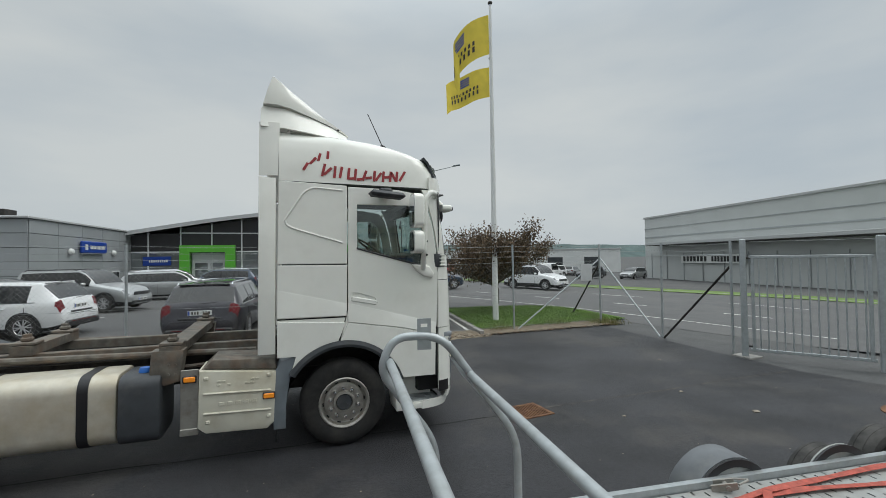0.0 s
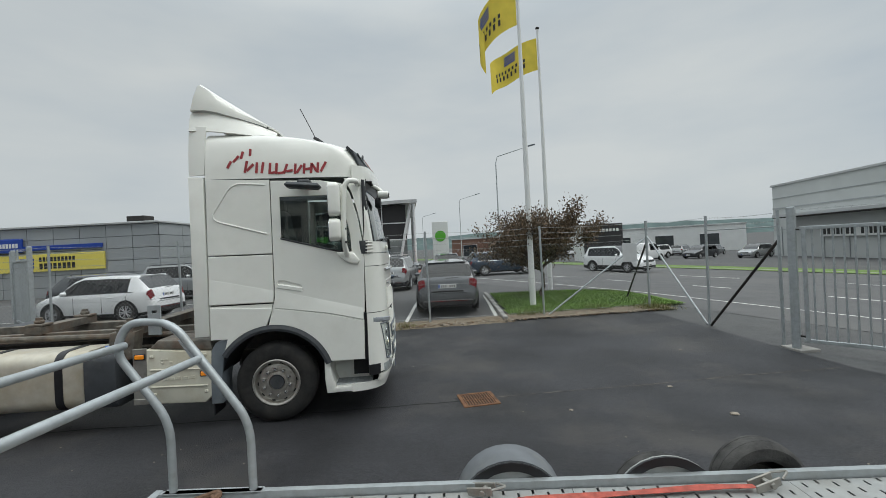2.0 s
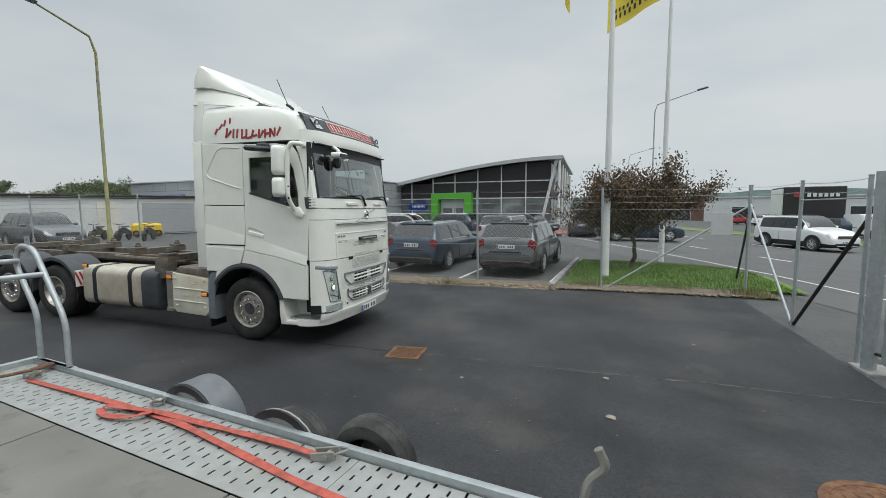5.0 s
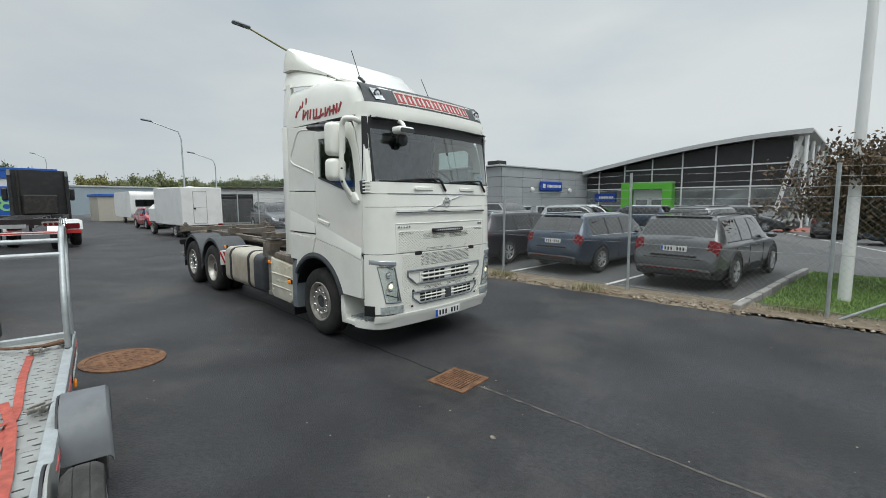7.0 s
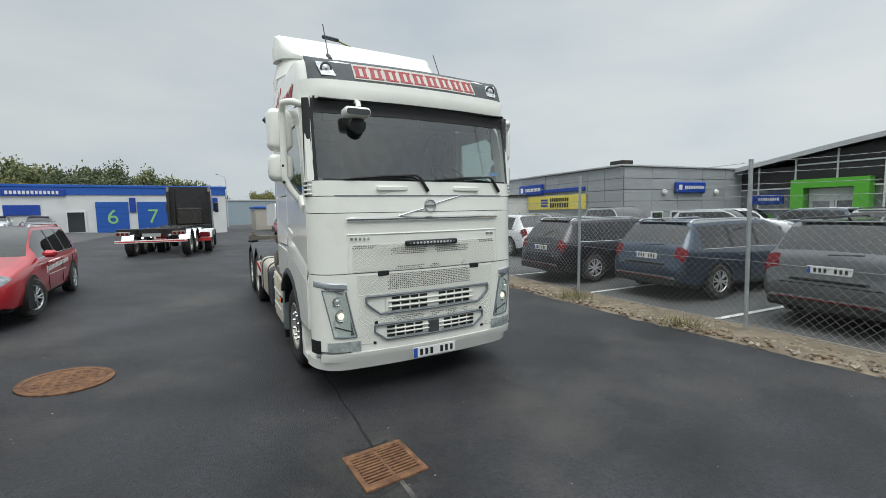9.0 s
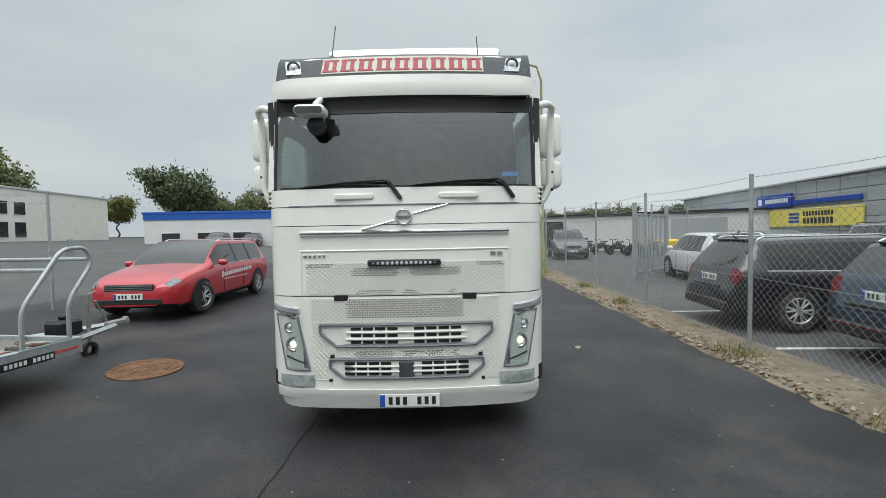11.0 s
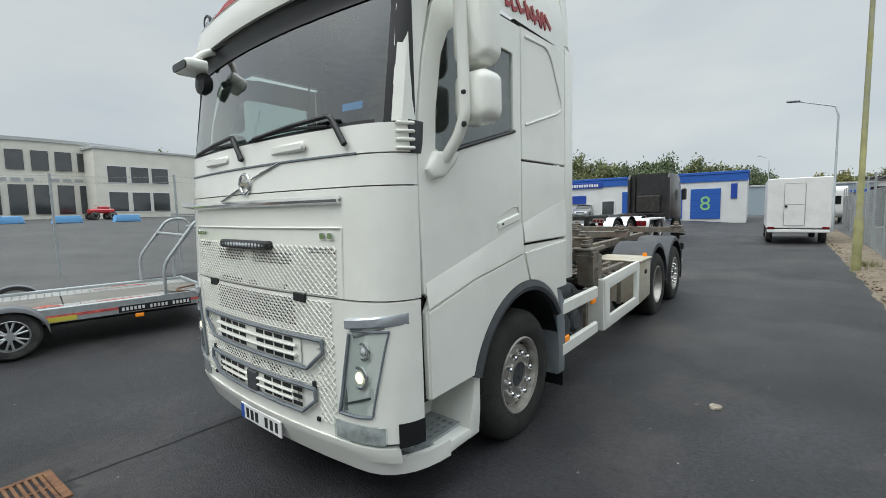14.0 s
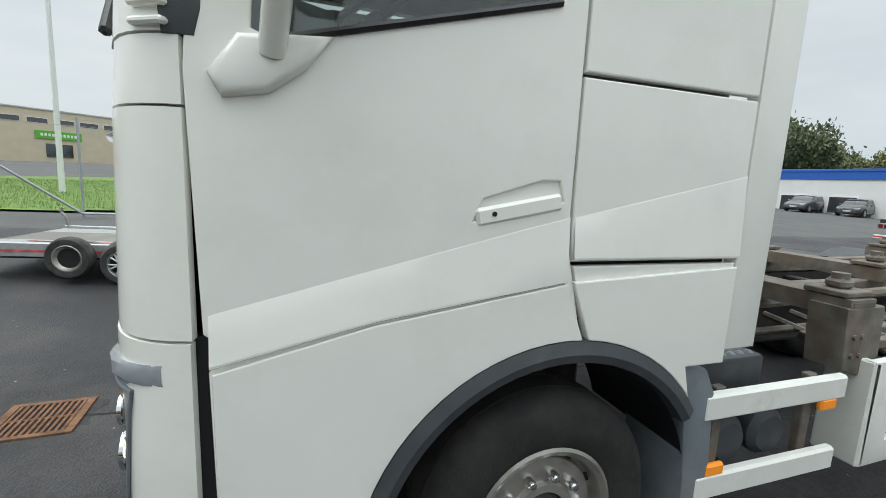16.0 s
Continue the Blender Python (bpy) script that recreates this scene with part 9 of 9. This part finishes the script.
def flagpole(x, y, h, ang, sag, label="white tapered flagpole standing on the lawn"):
    f = tagged(empty("flagpole", (x, y, gz(x, y))), label, "flagpole", "flagpoles")
    bm = bmx()
    tube(bm, [(0, 0, 0), (0, 0, h * 0.5), (0, 0, h)], 0.08, 14, radii=[0.095, 0.075, 0.04])
    part("pole", bm, M_POLEW, f)
    bm = bmx()
    lathe(bm, [(0.04, h), (0.075, h + 0.03), (0.075, h + 0.07), (0, h + 0.10)], axis="z", n=14)
    part("cap", bm, M_FRAMED, f)
    fl_ = tagged(empty("flag", (x, y, gz(x, y))), "yellow advertising flag blowing from its pole", "flag", "flags")
    ca, sa = math.cos(radians(ang)), math.sin(radians(ang))

    def cloth(u, v, o=0.0):
        d = 0.06 + 2.35 * u * math.cos(sag * u)
        wv = 0.13 * math.sin(u * 6.5 + v * 1.2) * u
        return (ca * d - sa * (wv + o), sa * d + ca * (wv + o), h - 0.35 - 1.3 * v - 1.7 * math.sin(sag) * u ** 1.2 + 0.06 * math.sin(u * 9) * u)
    bm = bmx()
    grid(bm, [[cloth(i / 18, j / 10) for i in range(19)] for j in range(11)])
    part("cloth", bm, M_FLAG, fl_)
    for s in (-1, 1):
        bm = bmx()
        for r in range(4):
            vs_ = []
            add(bm, [cloth(u, v, s * 0.012) for u, v in ((0.40, 0.12 + 0.075 * r), (0.62, 0.12 + 0.075 * r), (0.62, 0.17 + 0.075 * r), (0.40, 0.17 + 0.075 * r))], [(0, 1, 2, 3)])
        part("emblem", bm, M_SIGNB, fl_)
        bm = bmx()
        for v0, n_, h_ in ((0.52, 9, 0.10), (0.66, 8, 0.14)):
            for q_ in range(n_):
                u0 = 0.22 + 0.64 * q_ / n_
                add(bm, [cloth(u, v, s * 0.012) for u, v in ((u0, v0), (u0 + 0.035, v0), (u0 + 0.035, v0 + h_), (u0, v0 + h_))], [(0, 1, 2, 3)])
        part("sign_bar", bm, M_INK, fl_)
    return f


flagpole(5.96, 11.75, 10.35, 172, 1.12)
flagpole(8.05, 15.9, 10.65, 172, 0.6)


def street_lamp(x, y, h, ang, arm, m, label, r=0.075):
    l_ = tagged(empty("street_lamp", (x, y, gz(x, y)), (0, 0, ang)), label, "street lamp", "street lamps")
    bm = bmx()
    tube(bm, [(0, 0, 0), (0, 0, 1.2), (0, 0, 1.25), (0, 0, h - 0.5), (0.15, 0, h), (arm, 0, h + 0.52 if arm > 1.4 else h + 0.1)], r, 12, radii=[r * 1.15, r * 1.15, r * 0.8, r * 0.55, r * 0.5, r * 0.4])
    part("pole", bm, m, l_)
    bm = bmx()
    box(bm, (arm + 0.25, 0, h + (0.58 if arm > 1.4 else 0.1)), (0.62, 0.24, 0.10), 0.04, (0, -8, 0))
    part("lamp_head", bm, M_MGREY, l_)
    return l_


M_POLEY = mat("yellow_green_lichen_pole", (0.30, 0.29, 0.13), 0.7, var=0.25, scale=4, dirt=(0.26, 0.27, 0.26, 0.8), dscale=1.5)
street_lamp(-10.24, 9.78, 7.58, 260, 1.5, M_POLEY, "tall street lamp with lichen-yellow pole by the fence")
street_lamp(-26.5, 10.35, 6.4, 255, 1.6, M_GALV, "tall grey street lamp by the fence")
street_lamp(-36, 15.6, 5.5, 255, 1.6, M_GALV, "tall grey street lamp by the fence")
street_lamp(-66, 6.5, 7.4, 215, 1.6, M_GALV, "tall grey street lamp far down the yard")
street_lamp(10.1, 32.5, 9.0, -24, 2.6, M_GALV, "tall grey street lamp with long arm at the roadside")
street_lamp(11.5, 62, 9.0, -24, 2.6, M_GALV, "tall grey street lamp with long arm at the roadside")
street_lamp(8.0, 95, 9.0, -24, 2.6, M_GALV, "tall grey street lamp with long arm at the roadside")
street_lamp(-21, -23.5, 6.4, -30, 0.8, M_GALV, "grey street lamp in the southern lot")
street_lamp(8.2, -36, 9.0, -10, 2.4, M_GALV, "grey street lamp with curved arm by the southern road")
street_lamp(5.0, -62, 9.0, -10, 2.4, M_GALV, "grey street lamp with curved arm by the southern road")
for x, y, h, r in ((9.6, -11.6, 9.5, 0.10), (33, -34, 10, 0.06), (26, -38, 10, 0.06)):
    bm = bmx()
    tube(bm, [(0, 0, 0), (0, 0, h)], r, 12, radii=[r, r * 0.6])
    lathe(bm, [(r * 0.6, h), (r * 0.8, h + 0.05), (0, h + 0.09)], axis="z", n=12)
    ob = tagged(link("flagpole", bm, M_POLEW), "white flagpole without a flag on the southern side", "flagpole", "flagpoles")
    ob.location = (x, y, gz(x, y))
tot = tagged(empty("pylon_sign", (8.0, 58, 0.1), (0, 0, -5)), "white pylon sign with round green emblem", "sign")
bm = bmx()
box(bm, (0, 0, 2.8), (2.2, 0.4, 5.6), 0.04)
part("pylon", bm, M_PLATE, tot)
bm = bmx()
lathe(bm, [(0.75, -0.24), (0.75, -0.2)], (0, 0, 3.6), "y", 24)
lathe(bm, [(0.75, -0.24), (0.0, -0.24)], (0, 0, 3.6), "y", 24)
part("emblem", bm, M_GREEN, tot)

# ---- trees, hills ----
M_BARK = mat("grey_brown_bark", (0.10, 0.08, 0.06), 0.9, var=0.3, scale=15, bump=0.6, bscale=40)


def leaf_mat(name, a, b):
    m = bpy.data.materials.new(name)
    m.use_nodes = True
    n, l = m.node_tree.nodes, m.node_tree.links
    bs = n["Principled BSDF"]
    bs.inputs["Roughness"].default_value = 0.7
    g_ = n.new("ShaderNodeNewGeometry")
    mx = n.new("ShaderNodeMix")
    mx.data_type = "RGBA"
    mx.inputs["A"].default_value, mx.inputs["B"].default_value = (*a, 1), (*b, 1)
    l.new(g_.outputs["Random Per Island"], mx.inputs["Factor"])
    l.new(mx.outputs["Result"], bs.inputs["Base Color"])
    return m


M_LFP = leaf_mat("purple_brown_leaves", (0.035, 0.028, 0.018), (0.19, 0.125, 0.07))
M_LFG = leaf_mat("green_leaves", (0.09, 0.11, 0.045), (0.26, 0.28, 0.13))
M_LFD = leaf_mat("dark_pine_leaves", (0.05, 0.08, 0.04), (0.16, 0.19, 0.09))
M_LFY = leaf_mat("yellow_green_leaves", (0.09, 0.10, 0.03), (0.28, 0.26, 0.09))


def limbs(rng, h, r, spread, n, start, droop=0.0, levels=2):
    """Branch lines: a list of point lists with radii, and the tips."""
    out, tips = [], []
    trunk = [Vector((0, 0, 0))]
    k = 6
    for i in range(1, k + 1):
        trunk.append(Vector((rng.gauss(0, 0.03) * h, rng.gauss(0, 0.03) * h, h * start * i / k)) if i < k else Vector((0, 0, h * start)))
    out.append((trunk, [r * (1 - 0.45 * i / k) for i in range(k + 1)]))

    def grow(p, d, L, rr, lev):
        pts = [p]
        q = p.copy()
        for i in range(5):
            d = (d + Vector((rng.gauss(0, 0.16), rng.gauss(0, 0.16), rng.gauss(0.05 - droop, 0.10)))).normalized()
            q = q + d * L / 5
            pts.append(q.copy())
        out.append((pts, [rr * (1 - 0.75 * i / 5) for i in range(6)]))
        tips.extend([(pts[3], lev), (pts[4], lev), (pts[5], lev)])
        if lev > 0:
            for i in (1, 2, 3, 4, 5):
                for _ in range(2 if lev > 1 else 1):
                    a = rng.uniform(0, 6.28)
                    dd = (d + Vector((math.cos(a), math.sin(a), rng.uniform(-0.2, 0.6))) * 0.9).normalized()
                    grow(pts[i], dd, L * rng.uniform(0.35, 0.6), rr * 0.45, lev - 1)
    for i in range(n):
        a = 6.28 * i / n + rng.uniform(-0.3, 0.3)
        zz = h * start * rng.uniform(0.72, 1.0)
        grow(Vector((0, 0, zz)), Vector((math.cos(a) * spread, math.sin(a) * spread, rng.uniform(0.35, 1.1))).normalized(), h * rng.uniform(0.36, 0.58), r * 0.5, levels)
    return out, tips


def leaves_mesh(name, pts, size, m, rng, per=7, sprd=0.2):
    verts, faces = [], []
    for p, _ in pts:
        for _ in range(per):
            c = p + Vector((rng.gauss(0, sprd), rng.gauss(0, sprd), rng.gauss(0, sprd * 0.8)))
            e = Euler((rng.uniform(0, 6.3), rng.uniform(0, 6.3), rng.uniform(0, 6.3))).to_matrix()
            s = size * rng.uniform(0.6, 1.3)
            k = len(verts)
            verts += [tuple(c + e @ Vector(v) * s) for v in ((-0.5, 0, 0), (0, 0.28, 0.06), (0.55, 0, 0), (0, -0.28, 0.06))]
            faces.append((k, k + 1, k + 2, k + 3))
    me_ = bpy.data.meshes.new(name)
    me_.from_pydata(verts, [], faces)
    me_.materials.append(m)
    return me_


def tree_data(seed, h, r, spread, n, start, lsize, m, per, sprd, levels=2, droop=0.0):
    rng = random.Random(seed)
    br, tips = limbs(rng, h, r, spread, n, start, droop, levels)
    bm = bmx()
    for pts, rad in br:
        if rad[0] > 0.004 * h / 3:
            tube(bm, pts, r, 6 if rad[0] < r * 0.8 else 10, radii=rad)
    ob = link("trunk", bm, M_BARK)
    me_ = ob.data
    bpy.data.objects.remove(ob)
    return me_, leaves_mesh("crown", tips, lsize, m, rng, per, sprd)


def tree(data, x, y, rz, sc, label, group="", zs=1.0):
    t_ = tagged(empty("tree", (x, y, gz(x, y)), (0, 0, rz)), label, "tree", group)
    share("trunk", data[0], t_, sc=(sc, sc, sc * zs))
    share("crown", data[1], t_, sc=(sc, sc, sc * zs))
    return t_


T_PLUM = tree_data(8, 3.2, 0.075, 1.25, 12, 0.40, 0.085, M_LFP, 13, 0.14, 2)
tree(T_PLUM, 6.8, 13.3, 0, 1.0, "small purple-leaved ornamental tree on the lawn")
T_BIG = [tree_data(11 + i, 10, 0.22, 0.9, 6, 0.38, 0.55, (M_LFG, M_LFY, M_LFD)[i], 10, 0.55, 2) for i in range(3)]
rng = random.Random(3)
far_trees = []
for k in range(30):
    far_trees.append((-78 - rng.uniform(0, 30), -62 + k * 5.2 + rng.uniform(-2, 2), rng.choice((0, 0, 1, 2))))
for k in range(26):
    far_trees.append((-100 - rng.uniform(0, 20), 30 + 2.6 * k, rng.choice((0, 1, 2))))
for k in range(34):
    far_trees.append((4 + 3.2 * k + rng.uniform(-1.5, 1.5), -92 - rng.uniform(0, 22), rng.choice((2, 2, 0))))
for k in range(2, 16, 6):
    far_trees.append((-74 + 3.6 * k, -66 - rng.uniform(0, 8), rng.choice((0, 0, 1))))
for x, y, q_ in far_trees:
    tree(T_BIG[q_], x, y, rng.uniform(0, 360), rng.uniform(0.42, 0.92) * (0.95 if y < -85 else 1.6 if y < -2 else 0.9), ("broad green tree in the wood edge", "yellow-green tree in the wood edge", "dark green tree in the wood edge")[q_], "wood edge trees")
for x, y, sc in ((1.5, -48, 0.35), (0.0, -47, 0.3), (3.5, -49, 0.3)):
    tree(T_BIG[2], x, y, rng.uniform(0, 360), sc, "dark green shrub beside the tenant sign", "shrubs")
M_HILL = mat("distant_wooded_hill", (0.085, 0.125, 0.12), 0.95, var=0.25, scale=0.03)
for nm, pts_, z0 in (("distant_hill", [(-300 + 40 * i, 900 - 2 * i) for i in range(40)], 0), ("distant_hill", [(900, 900 - 40 * i) for i in range(20)], 0), ("distant_hill", [(700 - 60 * i, -950) for i in range(16)], 0)):
    bm = bmx()
    rows = []
    for z_ in (0.0, 0.5, 0.85, 1.0):
        row = []
        for i, (x, y) in enumerate(pts_):
            hgt = 38 + 16 * noise.noise((x * 0.0022, y * 0.0022, 1)) + 4 * noise.noise((x * 0.02, y * 0.02, 4))
            e = math.sin(math.pi * clamp(i / (len(pts_) - 1), 0.0, 1.0)) ** 0.4
            d_ = 1 + 0.10 * z_
            row.append((x * d_, y * d_, -6 + hgt * z_ * e))
        rows.append(row)
    grid(bm, rows)
    tagged(link(nm, bm, M_HILL), "hazy wooded hill on the horizon", "hill", kind="structure")
